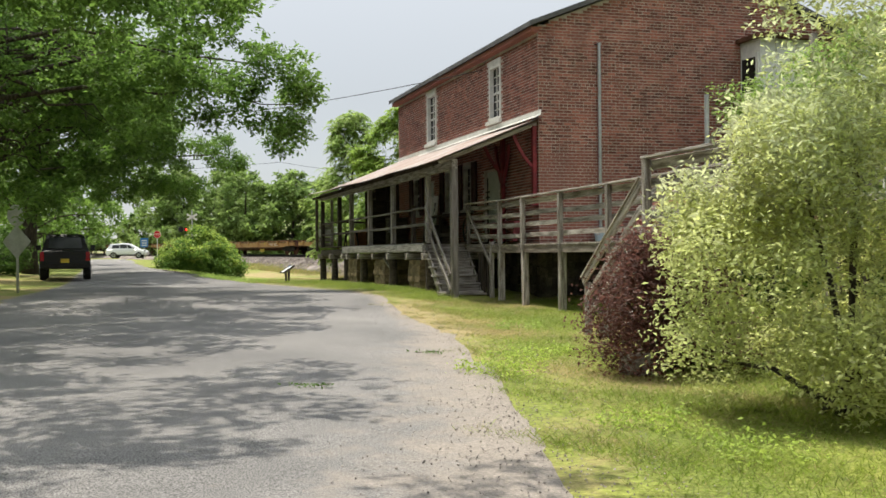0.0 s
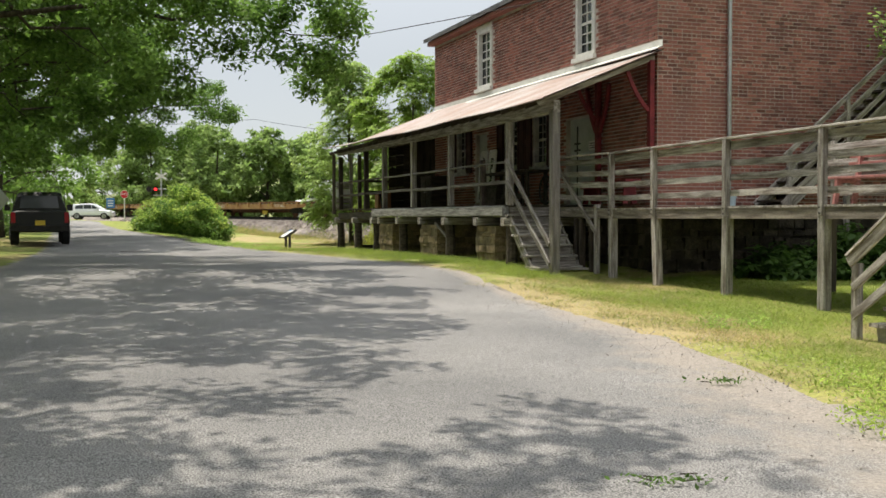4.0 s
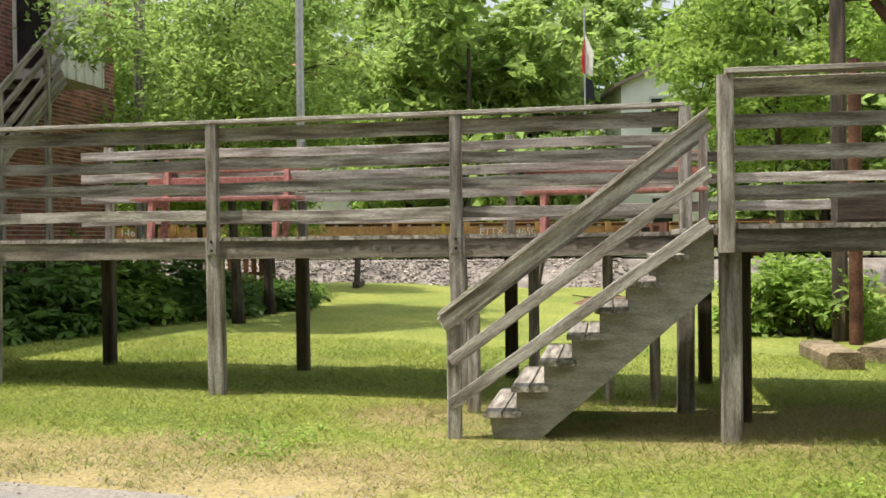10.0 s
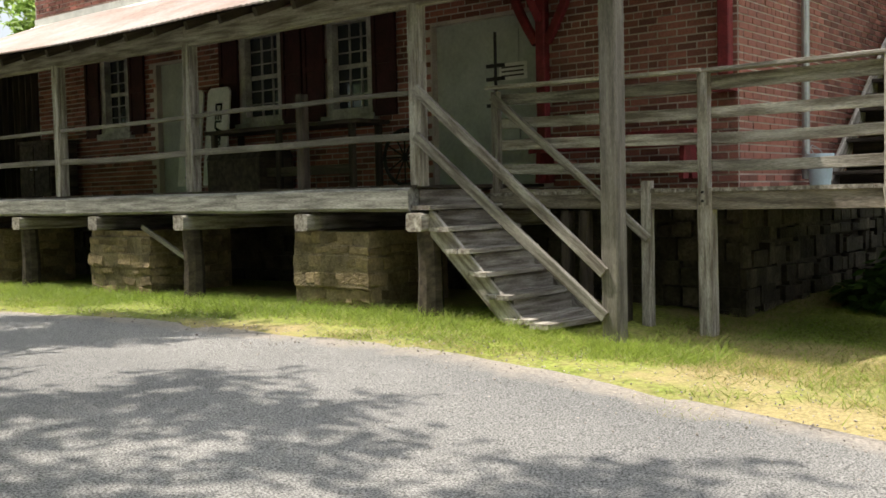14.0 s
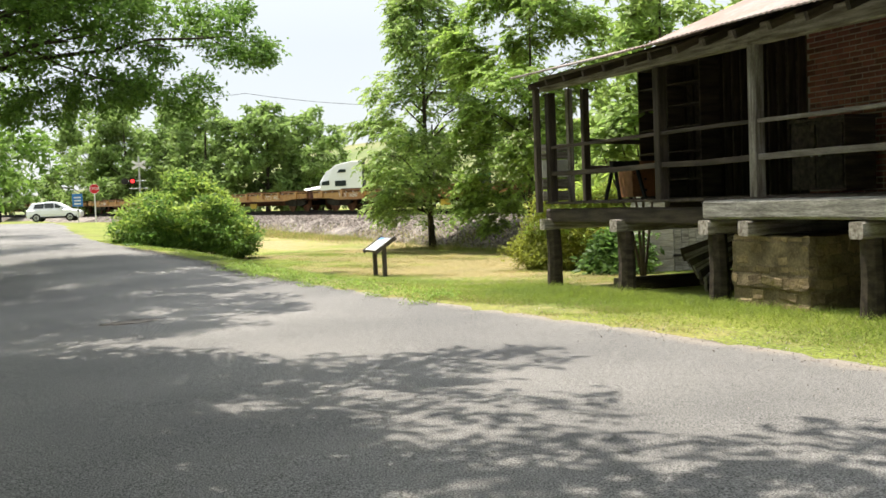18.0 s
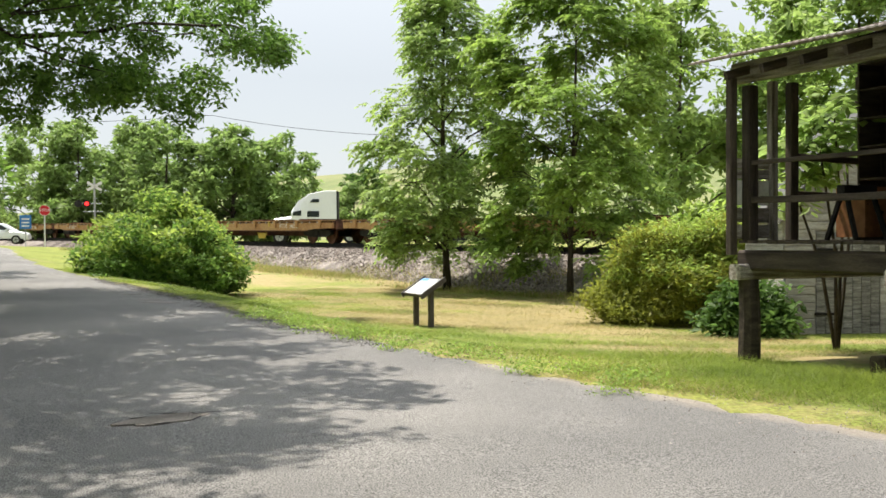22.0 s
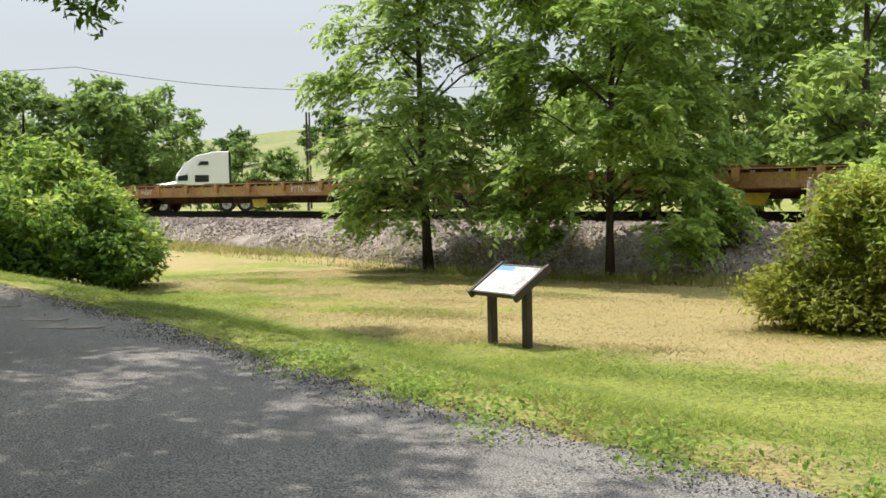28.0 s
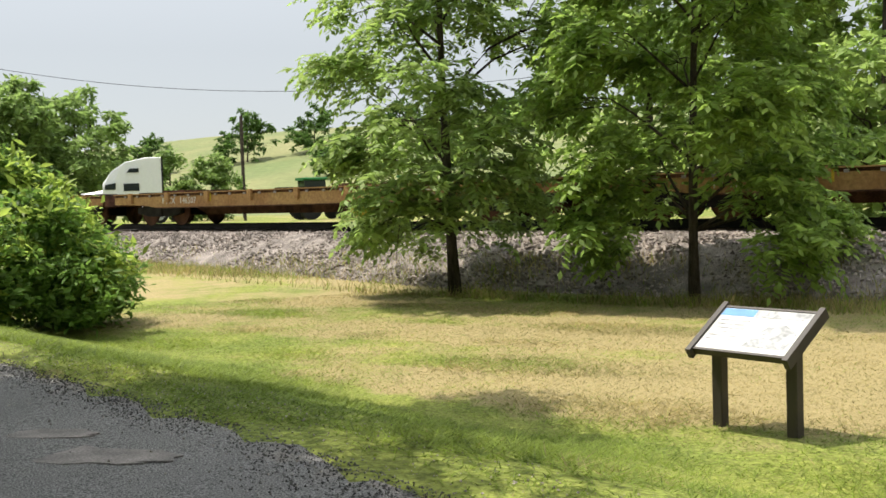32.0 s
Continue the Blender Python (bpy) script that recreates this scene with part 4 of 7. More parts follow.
def platform():
    p = thing("stair_platform", STORE, "higher timber platform with board railing beside the walkway", "platform")
    z = 1.66
    x0, x1, y0, y1 = -2.9, 0.35, -10.78, -14.6
    for x, y in ((-2.77, -10.82), (x0, y1), (-1.85, -11.0), (0.35, -11.15), (x1, y1)):
        # posts set back under the platform are coloured darker for the shade there
        part("post", Shape().beam((x, y, gz(x, y) - 0.15), (x, y, z - 0.02), 0.15, 0.15), TIMBER if x < -2 else TIMBER_DARK_OR_SHADED, p)
    for x, y in ((-2.9, -10.78), (x0, y1), (x1, y1), (0.3, -11.15)):
        part("rail_post", Shape().beam((x - 0.03, y, z - 0.2), (x - 0.03, y, z + 1.04), 0.11, 0.11), TIMBER, p)
    part("fascia", Shape().beam((x0, y0, z - 0.1), (x0, y1, z - 0.1), 0.05, 0.2), FASCIA, p)
    for h in (0.22, 0.5, 0.72):
        part("rail", Shape().beam((x0 + 0.05, y0, z + h), (x0 + 0.05, y1, z + h), 0.035, 0.1), TIMBER_Y, p)
        part("rail", Shape().beam((x1, -10.7, z + h), (x1, y1, z + h), 0.035, 0.1), TIMBER_Y, p)
    part("top_rail", Shape().beam((x0 + 0.05, y0, z + 0.96), (x0 + 0.05, y1, z + 0.96), 0.035, 0.14), TIMBER_Y, p)
    part("cap", Shape().beam((x0 - 0.05, y0, z + 1.06), (x0 - 0.05, y1, z + 1.06), 0.15, 0.035), TIMBER_Y, p)
    y = y0
    while y > y1:
        part("deck_board", Shape().beam((x0 - 0.05, y, z - 0.018), (x1, y, z - 0.018), 0.14, 0.035), TIMBER, p)
        y -= 0.148


platform()


def ramp_stairs():
    s = thing("walkway_stairs", STORE, "weathered open wooden stairs up to the platform with a slanting railing", "stairs")
    x0, x1 = -2.85, -1.75
    ya, yb = -8.84, -10.7
    zb = gz(-2.8, -8.84)
    n = 8
    run, rise = (yb - ya + 0.25) / n, (1.66 - zb - 0.04) / n
    for x in (x0, x1):
        o = [(ya - 0.28, zb - 0.02)]
        for i in range(n):
            o += [(ya - 0.25 + run * i, zb + 0.02 + rise * (i + 0.75)), (ya - 0.25 + run * (i + 1), zb + 0.02 + rise * (i + 0.75))]
        o += [(yb, 1.2), (ya - 0.6, zb - 0.02)]
        part("stringer", Shape().prism(o, x - 0.022, x + 0.022), STRINGER, s, "sawtooth cut stringer")
        part("newel_post", Shape().beam((x - 0.06, ya, zb - 0.1), (x - 0.06, ya, 0.95), 0.09, 0.1), TIMBER, s)
        part("handrail", Shape().beam((x - 0.1, ya + 0.08, 0.95), (x - 0.1, yb + 0.04, 2.38), 0.04, 0.12), TIMBER_Y, s)
        part("handrail_cap", Shape().beam((x - 0.08, ya + 0.1, 1.03), (x - 0.08, yb + 0.04, 2.46), 0.13, 0.03), TIMBER_Y, s)
        if x == x0:
            part("rail", Shape().beam((x - 0.1, ya + 0.02, 0.68), (x - 0.1, yb + 0.04, 2.03), 0.035, 0.09), TIMBER_Y, s)
            part("rail", Shape().beam((x - 0.1, ya + 0.02, 0.37), (x - 0.1, yb + 0.04, 1.67), 0.035, 0.09), TIMBER_Y, s)
    for y in (-9.3, -9.95, -10.35):
        part("support_post", Shape().beam((-1.2, y, gz(-1.2, y) - 0.1), (-1.2, y, 1.42), 0.09, 0.09), TIMBER, s)
    for i in range(n):
        z = zb + 0.04 + rise * (i + 0.75)
        y = ya - 0.25 + run * (i + 0.5)
        part("tread", Shape().beam((x0 - 0.085, y - 0.07, z), (x1 + 0.05, y - 0.07, z), 0.128, 0.04), TIMBER, s)
        part("tread", Shape().beam((x0 - 0.095, y + 0.07, z), (x1 + 0.05, y + 0.07, z), 0.128, 0.04), TIMBER, s)


ramp_stairs()


# ---- wayside panel ----
def info_panel():
    p = thing("wayside_panel", Matrix.Translation((-7.71, 50.66, 0)) @ pose(0, 0, 0, 0, 0, -70.5), "slanted wayside information panel in a dark brown metal frame", "information panel")
    g = -0.13
    for x in (-0.36, 0.36):
        part("post", Shape().beam((x, 0, g - 0.2), (x, 0, 0.66), 0.1, 0.1, cut=0.08), PANEL_BROWN, p)
    m = Matrix.Translation((0, 0.0, 0.72)) @ pose(0, 0, 0, 33, 0, 0)
    face = part("panel", Shape().box((-0.44, -0.27, 0.0), (0.44, 0.27, 0.025), m), WHITE, p, "pale printed panel face")
    ink = material("print_blue", (0.12, 0.3, 0.62), 0.5, vary=0.1, bump=0)
    grey = material("print_grey", (0.5, 0.51, 0.53), 0.5, vary=0.35, scale=8, fine=30, bump=0)
    part("header_band", Shape().box((-0.1, 0.17, 0.0255), (0.43, 0.262, 0.027), m), grey, face)
    part("header_band", Shape().box((-0.43, 0.17, 0.0255), (-0.104, 0.262, 0.027), m), ink, face, "blue header band")
    part("picture", Shape().prism([(-0.02, -0.2), (0.38, -0.2), (0.4, 0.0), (0.25, 0.1), (0.1, 0.06)], 0, 0.0015, 2), grey, face, "faded grey drawing", m=m @ pose(0, 0, 0.0255))
    for k in range(6):
        part("bar", Shape().box((-0.4, 0.1 - 0.05 * k, 0.0255), (-0.1 - 0.03 * (k % 2), 0.12 - 0.05 * k, 0.0265), m), grey, face)
    for lo, hi in (((-0.49, -0.33, -0.05), (-0.44, 0.33, 0.045)), ((0.44, -0.33, -0.05), (0.49, 0.33, 0.045)), ((-0.44, 0.27, -0.03), (0.44, 0.295, 0.032)), ((-0.44, -0.295, -0.03), (0.44, -0.27, 0.032))):
        part("frame", Shape().box(lo, hi, m), PANEL_BROWN, p)
    return p


info_panel()


# ---- trees and bushes ----
LEAF_MID = leaf_material("mid_leaf", (0.29, 0.41, 0.09))
LEAF_SHADE = leaf_material("shade_leaf", (0.17, 0.28, 0.056))
LEAF_VINE = leaf_material("vine_leaf", (0.165, 0.275, 0.055))
LEAF_OLIVE = leaf_material("olive_leaf", (0.33, 0.34, 0.055))
LEAF_FAR = leaf_material("far_leaf", (0.27, 0.37, 0.11))
LEAF_LIME = leaf_material("lime_leaf", (0.35, 0.46, 0.13))
LEAF_SHOOT = leaf_material("shoot_leaf", (0.4, 0.5, 0.1))


def crown_points(rng, blobs, n, shell=0.55, tuft=22, flat=0.45):
    """Leaf places in clumps: each blob (x, y, z, rx, ry, rz) is filled with small tufts near its skin."""
    vol = np.array([b[3] * b[4] * b[5] for b in blobs]) ** 0.75
    pick = rng.choice(len(blobs), max(1, n // tuft), p=vol / vol.sum())
    B = np.array(blobs)[pick]
    d = rng.normal(size=(len(pick), 3))
    d /= np.linalg.norm(d, axis=1)[:, None]
    r = (shell + (1 - shell) * rng.random(len(pick)) ** 0.5)[:, None]
    at = B[:, :3] + d * r * B[:, 3:]
    size = (0.10 + 0.16 * np.minimum(B[:, 3:].min(1), 2.2))[:, None, None]
    pts = at[:, None, :] + rng.normal(size=(len(pick), tuft, 3)) * size * (0.75, 0.75, flat)
    return pts.reshape(-1, 3)


def stem(name, x, y, h, blobs, label, trunk, limbs, seed, lean=(0, 0), z=None, category="tree"):
    """Trunk and limbs that reach into the blobs of a crown; blobs are relative to the foot."""
    rng = np.random.default_rng(seed)
    z = float(ground_z(x, y)) if z is None else z
    t = thing(name, pose(x, y, z), label, category)
    ax = [Vector((lean[0] * k + 0.12 * math.sin(3 * k + seed), lean[1] * k + 0.12 * math.cos(2.3 * k + seed), -0.2 + (h * 0.92 + 0.2) * k)) for k in np.linspace(0, 1, 9)]
    part("trunk", Shape().tube(ax, [trunk * (1.3 if i == 0 else (1 - 0.105 * i)) for i in range(9)], 10), BARK, t, smooth=True)
    order = sorted(range(len(blobs)), key=lambda i: -blobs[i][3] * blobs[i][4] * blobs[i][5])
    for i in order[:limbs]:
        b = Vector(blobs[i][:3])
        k = min(max(0.16, (b.z - 0.5 * math.hypot(b.x, b.y)) / (h * 0.92)), 0.85)
        j = min(int(k * 8), 7)
        a = ax[j].lerp(ax[j + 1], k * 8 - j)
        mid = a.lerp(b, 0.5) + Vector((0, 0, 0.12 * (b - a).length))
        r = trunk * 0.38 * (1 - 0.5 * k)
        li = Shape().tube([a, a.lerp(mid, 0.6), mid, mid.lerp(b, 0.5) + Vector((0.1, -0.1, 0.1)), b], [r, r * 0.85, r * 0.65, r * 0.45, r * 0.2], 6)
        for q in range(4):
            e = b + Vector(rng.normal(size=3)) * 0.7 * min(blobs[i][3:])
            s0 = mid.lerp(b, 0.2 * q + 0.2)
            li.tube([s0, s0.lerp(e, 0.5) + Vector((0, 0, 0.1)), e], [r * 0.35, r * 0.25, r * 0.08], 5)
        part("limb", li, BARK, t, smooth=True)
    return t


def tree(name, x, y, h, blobs, n, size, mat, label, trunk=0.2, limbs=6, seed=1, lean=(0, 0), z=None, shell=0.55):
    t = stem(name, x, y, h, blobs, label, trunk, limbs, seed, lean, z)
    leaves("crown", crown_points(np.random.default_rng(seed + 1), blobs, n, shell), size, mat, t, seed=seed)
    return t


def cloud(rng, n, centre, spread, r, low=0.2):
    """n blobs scattered in an ellipsoid."""
    out = []
    while len(out) < n:
        d = rng.uniform(-1, 1, 3)
        if low < np.linalg.norm(d) < 1:
            k = rng.uniform(0.7, 1.3) * r
            out.append((centre[0] + d[0] * spread[0], centre[1] + d[1] * spread[1], centre[2] + d[2] * spread[2], k, k, k * 0.75))
    return out


def profile_cloud(rng, n, zs, rs, r):
    """Blobs round a trunk whose reach at each height is given."""
    out = []
    for i in range(n):
        z = zs[0] + (zs[-1] - zs[0]) * (i + rng.random()) / n
        reach = np.interp(z, zs, rs)
        a, q = rng.uniform(0, 2 * math.pi), reach * math.sqrt(rng.uniform(0.05, 1))
        k = r * rng.uniform(0.75, 1.25) * (0.65 + 0.35 * reach / max(rs))
        out.append((q * math.cos(a), q * math.sin(a), z, k, k, k * 0.7))
    return out


def walnut(x, y, n, zs, rs, mat, label, seed, trunk):
    rng = np.random.default_rng(seed)
    blobs = profile_cloud(rng, 66, zs, rs, 0.7)
    t = stem("black_walnut", x, y, zs[-1] + 0.2, blobs, label, trunk, 18, seed)
    B = np.array(blobs)[rng.integers(0, len(blobs), n)]
    d = rng.normal(size=(n, 3))
    d /= np.linalg.norm(d, axis=1)[:, None]
    c = B[:, :3] + d * B[:, 3:] * rng.uniform(0.2, 1.25, (n, 1))
    out = c * (1, 1, 0) + d * 0.8
    out /= np.linalg.norm(out, axis=1)[:, None] + 1e-6
    fronds("crown", c, 0.55, mat, t, seed, 6, out, 0.23)
    return t


R = np.random.default_rng(11)
walnut(-5.56, 64.3, 2900, (1.2, 2.1, 3.6, 5.5, 7.5, 9.0, 10.2), (1.9, 2.6, 2.9, 2.7, 2.1, 1.4, 0.5), LEAF_LIME, "young walnut tree with light green feathery leaves", 3, 0.13)
walnut(-2.2, 60.0, 4000, (0.9, 1.9, 3.6, 5.5, 7.5, 9.0, 9.9), (2.5, 2.7, 2.8, 2.8, 2.5, 1.8, 0.6), LEAF_LIGHT, "broad walnut tree with drooping green leaves", 5, 0.1)


LEAF_CREAM = leaf_material("cream_leaf", (0.66, 0.66, 0.4))


def bush(name, x, y, blobs, n, size, mat, label, seed, z=None, shell=0.7, droop=0.1, long=1.8, group="", shoots=None):
    rng = np.random.default_rng(seed)
    z = float(ground_z(x, y)) if z is None else z
    t = thing(name, pose(x, y, z), label, "bush", group)
    for b in (blobs[:10] if max(b[2] for b in blobs) > 0.6 else []):
        e = Vector(b[:3])
        s = Vector((rng.uniform(-0.3, 0.3), rng.uniform(-0.3, 0.3), -0.1))
        part("stem", Shape().tube([s, s.lerp(e, 0.55) + Vector((0, 0, 0.15)), e], [0.035, 0.025, 0.01], 5), BARK, t)
    leaves("foliage", crown_points(rng, blobs, n, shell), size, mat, t, seed=seed, droop=droop, long=long)
    if shoots:
        high = sorted(blobs, key=lambda b: -b[2])[:len(blobs) // 2]
        leaves("young_growth", crown_points(rng, high, n // 4, 0.9) + (0, 0, 0.08), size * 1.1, shoots, t, seed=seed + 7, droop=-0.2, long=2.2)
    return t


def mound(rng, n, rx, ry, h, r):
    """Blobs that make a rounded bush standing on the ground."""
    out = []
    for i in range(n):
        a, e = rng.uniform(0, 2 * math.pi), math.acos(rng.uniform(0, 1) if i % 3 else rng.uniform(0, 0.12))
        q = rng.uniform(0.55, 0.85)
        k = r * rng.uniform(0.75, 1.25)
        out.append((rx * q * math.sin(e) * math.cos(a), ry * q * math.sin(e) * math.sin(a), max(0.35 * k, (h - 0.5 * k) * q * math.cos(e) + 0.15 * h), k, k, k * 0.85))
    return out


bush("vine_thicket", -14.75, 62.0, mound(R, 40, 2.5, 2.7, 2.8, 0.75), 38000, 0.085, LEAF_VINE, "rounded thicket of green vines with pale young shoots beside the lane", 21, shoots=LEAF_SHOOT)
bush("evergreen_shrub", -2.3, 50.2, mound(R, 50, 2.15, 1.5, 2.3, 0.42), 44000, 0.045, LEAF_OLIVE, "yellow-green evergreen shrub on the lawn", 22, long=2.6, shoots=LEAF_SHOOT)
bush("broadleaf_weeds", -0.9, 51.3, mound(R, 26, 1.7, 1.3, 2.7, 0.5), 9000, 0.1, LEAF_LIGHT, "rank bright green broadleaf weeds behind the shrub", 26, shoots=LEAF_SHOOT)
bush("barberry_bush", 2.38, 11.6, mound(R, 24, 0.95, 0.8, 1.75, 0.34), 24000, 0.03, LEAF_RED, "dark red-leaved barberry bush", 23)
bush("variegated_shrub", 3.3, 8.75, mound(R, 46, 1.55, 1.5, 2.9, 0.36) + [(R.uniform(-1.45, -0.5), R.uniform(-1.0, 1.0), R.uniform(0.7, 2.3), 0.18, 0.18, 0.24) for _ in range(26)] + [(R.uniform(-0.6, 1.8), R.uniform(-1.3, 1.3), R.uniform(1.4, 3.7), 0.19, 0.19, 0.3) for _ in range(40)], 62000, 0.031, LEAF_PALE, "tall shrub with pale variegated leaves", 24, shoots=LEAF_CREAM)


def wood_row(name, spots, mat, n, size, label, seed, h=(9, 14), w=3.2, trunk=0.22):
    rng = np.random.default_rng(seed)
    for k, (x, y) in enumerate(spots):
        hh = rng.uniform(*h)
        tree(name, x, y, hh, profile_cloud(rng, 30, (hh * 0.08, hh * 0.3, hh * 0.6, hh * 0.85, hh), (w * 0.85, w, w * 0.95, w * 0.6, w * 0.15), w * 0.36), n, size, mat, label, trunk, 7, seed * 50 + k)


def rel(x, y, z, pts, r):
    """Blobs at world places round a foot."""
    return [(a - x, b - y, c - z, r * k, r * k, r * k * 0.7) for a, b, c, k in pts]



def shade_tree(x, y, h, centre, spread, reach, n, mat, seed, r=1.35, r2=0.62, thick=0.13, over=()):
    """A large spreading tree west of the lane, with low branches that reach out over it.
    over: boughs high above the lane, as boxes of ground that they shade (x0, x1, y0, y1, count)."""
    rng = np.random.default_rng(seed)
    z = float(ground_z(x, y))
    blobs = cloud(rng, 34, (centre[0] - x, centre[1] - y, centre[2] - z), spread, r)
    low = rel(x, y, z, [(a + rng.normal() * 0.35, b + rng.normal() * 0.6, c + rng.normal() * 0.3, rng.uniform(0.75, 1.2)) for a, b, c in reach for _ in range(3)], r2)
    high = []
    for x0, x1, y0, y1, count in over:
        for _ in range(count):
            hz = rng.uniform(6.6, 8.6)
            q = rng.uniform(0.55, 1.15)
            high.append((rng.uniform(x0, x1) - 0.27 * hz - x, rng.uniform(y0, y1) + 0.345 * hz - y, hz - z, q, q, q * 0.55))
    t = stem("shade_tree", x, y, h, blobs, "large spreading shade tree with dark green leaves", 0.34, 20, seed)
    # long limbs out to the low branches and the boughs
    ends = [Vector((a - x, b - y, c - z)) for a, b, c in reach[:16:3]] + [Vector(b[:3]) for b in high[::7]]
    for i, e in enumerate(ends):
        s = Vector((0, 0, h * (0.36 + 0.05 * (i % 4))))
        m = s.lerp(e, 0.55) + Vector((rng.normal() * 0.3, rng.normal() * 0.4, 0.6 + 0.3 * (i % 3)))
        k = m.lerp(e, 0.55) + Vector((rng.normal() * 0.25, rng.normal() * 0.3, 0.25))
        way = [s, s.lerp(m, 0.33), s.lerp(m, 0.67), m, m.lerp(k, 0.5), k, k.lerp(e, 0.5), e]
        way = [w + Vector(rng.normal(size=3)) * (0.16 if 0 < j < 7 else 0) for j, w in enumerate(way)]
        li = Shape().tube(way, [0.1, 0.085, 0.07, 0.05, 0.038, 0.028, 0.018, 0.008], 7)
        for j in range(4):
            o = m.lerp(e, 0.2 * j + 0.15) if j else m
            f = o + Vector((rng.normal() * 0.7, rng.normal() * 0.7, rng.normal() * 0.35))
            li.tube([o, o.lerp(f, 0.5) + Vector((0, 0, 0.1)), f], [0.022, 0.014, 0.005], 5)
        part("limb", li, BARK, t, smooth=True)
    leaves("crown", crown_points(rng, blobs, n, 0.5), 0.10, mat, t, seed=seed)
    leaves("low_branch", crown_points(rng, low, int(n * thick), 0.25, 16, 0.5), 0.09, mat, t, seed=seed + 1)
    if high:
        leaves("bough", crown_points(rng, high, 300 * len(high), 0.3, 20, 0.5), 0.1, mat, t, seed=seed + 2)
    return t


shade_tree(-14.8, 26.0, 12, (-13.4, 27.0, 8.6), (2.7, 4.4, 3.0), [(-4.2, 30.8, 5.9), (-4.5, 31.0, 5.2), (-4.9, 30.4, 5.8), (-4.6, 31.0, 6.9), (-5.2, 30.2, 7.2), (-5.6, 29.6, 5.4), (-5.9, 29.0, 6.4), (-6.8, 27.6, 5.2), (-7.8, 27.8, 4.6), (-8.6, 28.2, 4.4), (-7.2, 27.4, 6.6), (-9.6, 27.8, 3.8), (-10.6, 28.0, 3.4), (-8.6, 27.4, 6.0), (-9.4, 30.5, 4.6), (-10.2, 31.5, 5.4)], 16000, LEAF_SHADE, 61, 1.3, 0.62, 1.0, [(-8, -4.6, 24.5, 29, 13), (-10.5, -6.4, 28.5, 33.5, 24)])
shade_tree(-16.0, 33.5, 11.5, (-13.6, 33.0, 7.4), (2.2, 3.6, 3.0), [(-11.4, 34.0, 5.2), (-12.0, 34.5, 4.6), (-12.6, 33.6, 4.0), (-12.2, 32.0, 6.4), (-13.4, 32.6, 3.6)], 17000, LEAF_SHADE, 66, 1.1, 0.75, 0.35, [(-12, -8.4, 33, 34.4, 8), (-13.5, -9.9, 33.5, 37.5, 16), (-13, -9.3, 37, 42, 18)])
shade_tree(-20.2, 50.5, 11.5, (-17.8, 51.0, 8.2), (4.0, 5.0, 3.0), [(-11.0, 54.4, 6.5), (-12.0, 54.6, 6.3), (-12.7, 52, 4.8), (-13.4, 51.6, 5.0), (-14.2, 52, 4.8), (-15.2, 52.4, 5.0), (-16.4, 51.8, 4.8), (-11.7, 54.6, 7.4), (-12.9, 54, 7.2), (-14.2, 53, 6.4), (-17.5, 52.5, 4.6)], 24000, LEAF_SHADE, 62, 1.35, 0.6, 0.5, [(-16, -11.2, 46, 52, 24)])
shade_tree(-13.2, 13.5, 12, (-10.6, 13.5, 8.6), (2.6, 4.6, 2.6), [(-6.0, 14.5, 6.6), (-6.5, 10.5, 6.4), (-7.0, 8.0, 6.8), (-5.6, 17.5, 7.0)], 15000, LEAF_SHADE, 63, over=[(-8, -3.2, 12, 16, 18), (-6.5, -1.3, 15.8, 18.2, 12)])
shade_tree(-12.4, 3.0, 12, (-8.8, 5.0, 8.8), (3.0, 4.6, 2.4), [(-5.0, 5.5, 7.4), (-5.4, 2.0, 7.2), (-5.2, 8.5, 7.6)], 15000, LEAF_SHADE, 64, over=[(-7.5, -1.0, 6.5, 11.8, 30), (-6, 0.5, 2, 6.5, 16)])
shade_tree(-19.0, 42.5, 13, (-16.9, 43.4, 9.4), (2.5, 5.6, 2.2), [(-13.6, 40.0, 7.2), (-13.9, 45.5, 7.6), (-15.2, 40.5, 5.0), (-13.4, 48.0, 8.2), (-14.6, 42.5, 8.0)], 19000, LEAF_SHADE, 65, over=[(-14.5, -10.4, 41.5, 46, 26)])
shade_tree(-15.2, 19.0, 12, (-11.2, 19.0, 8.9), (3.0, 3.4, 2.4), [(-7.2, 20.5, 7.4), (-7.6, 18.0, 7.2), (-8.4, 22.0, 7.6), (-6.6, 20.5, 8.0)], 12000, LEAF_SHADE, 67, over=[(-8, -4.5, 18, 21, 10), (-7.5, -2.1, 19.6, 25, 28)])
shade_tree(-12.4, -5.5, 12, (-7.6, -3.2, 9.0), (3.4, 4.4, 2.4), [(-4.6, -2.0, 7.8), (-4.2, -5.0, 7.6)], 13000, LEAF_SHADE, 68)
# those from (-24, 30) to (-22, -3) are unseen, added to block sky light
wood_row("roadside_tree", [(-25, 62), (-29, 72), (-27, 49), (-33.5, 82), (-25, 41), (-24, 30), (-23, 20), (-22.5, 9), (-22, -3), (-31, 56)], LEAF, 8500, 0.19, "full leafy roadside tree", 31, (11, 15), 4.4)
# back row out of view, added so less sky light reaches the porch
wood_row("roadside_tree", [(-34, 20), (-33, 4), (-35, 36), (-33, -12), (-22, -14), (-10, -24), (6, -26)], LEAF_DARK, 4000, 0.32, "tall dark tree out of view, added to screen the porch from the sky", 39, (15, 19), 5.5)
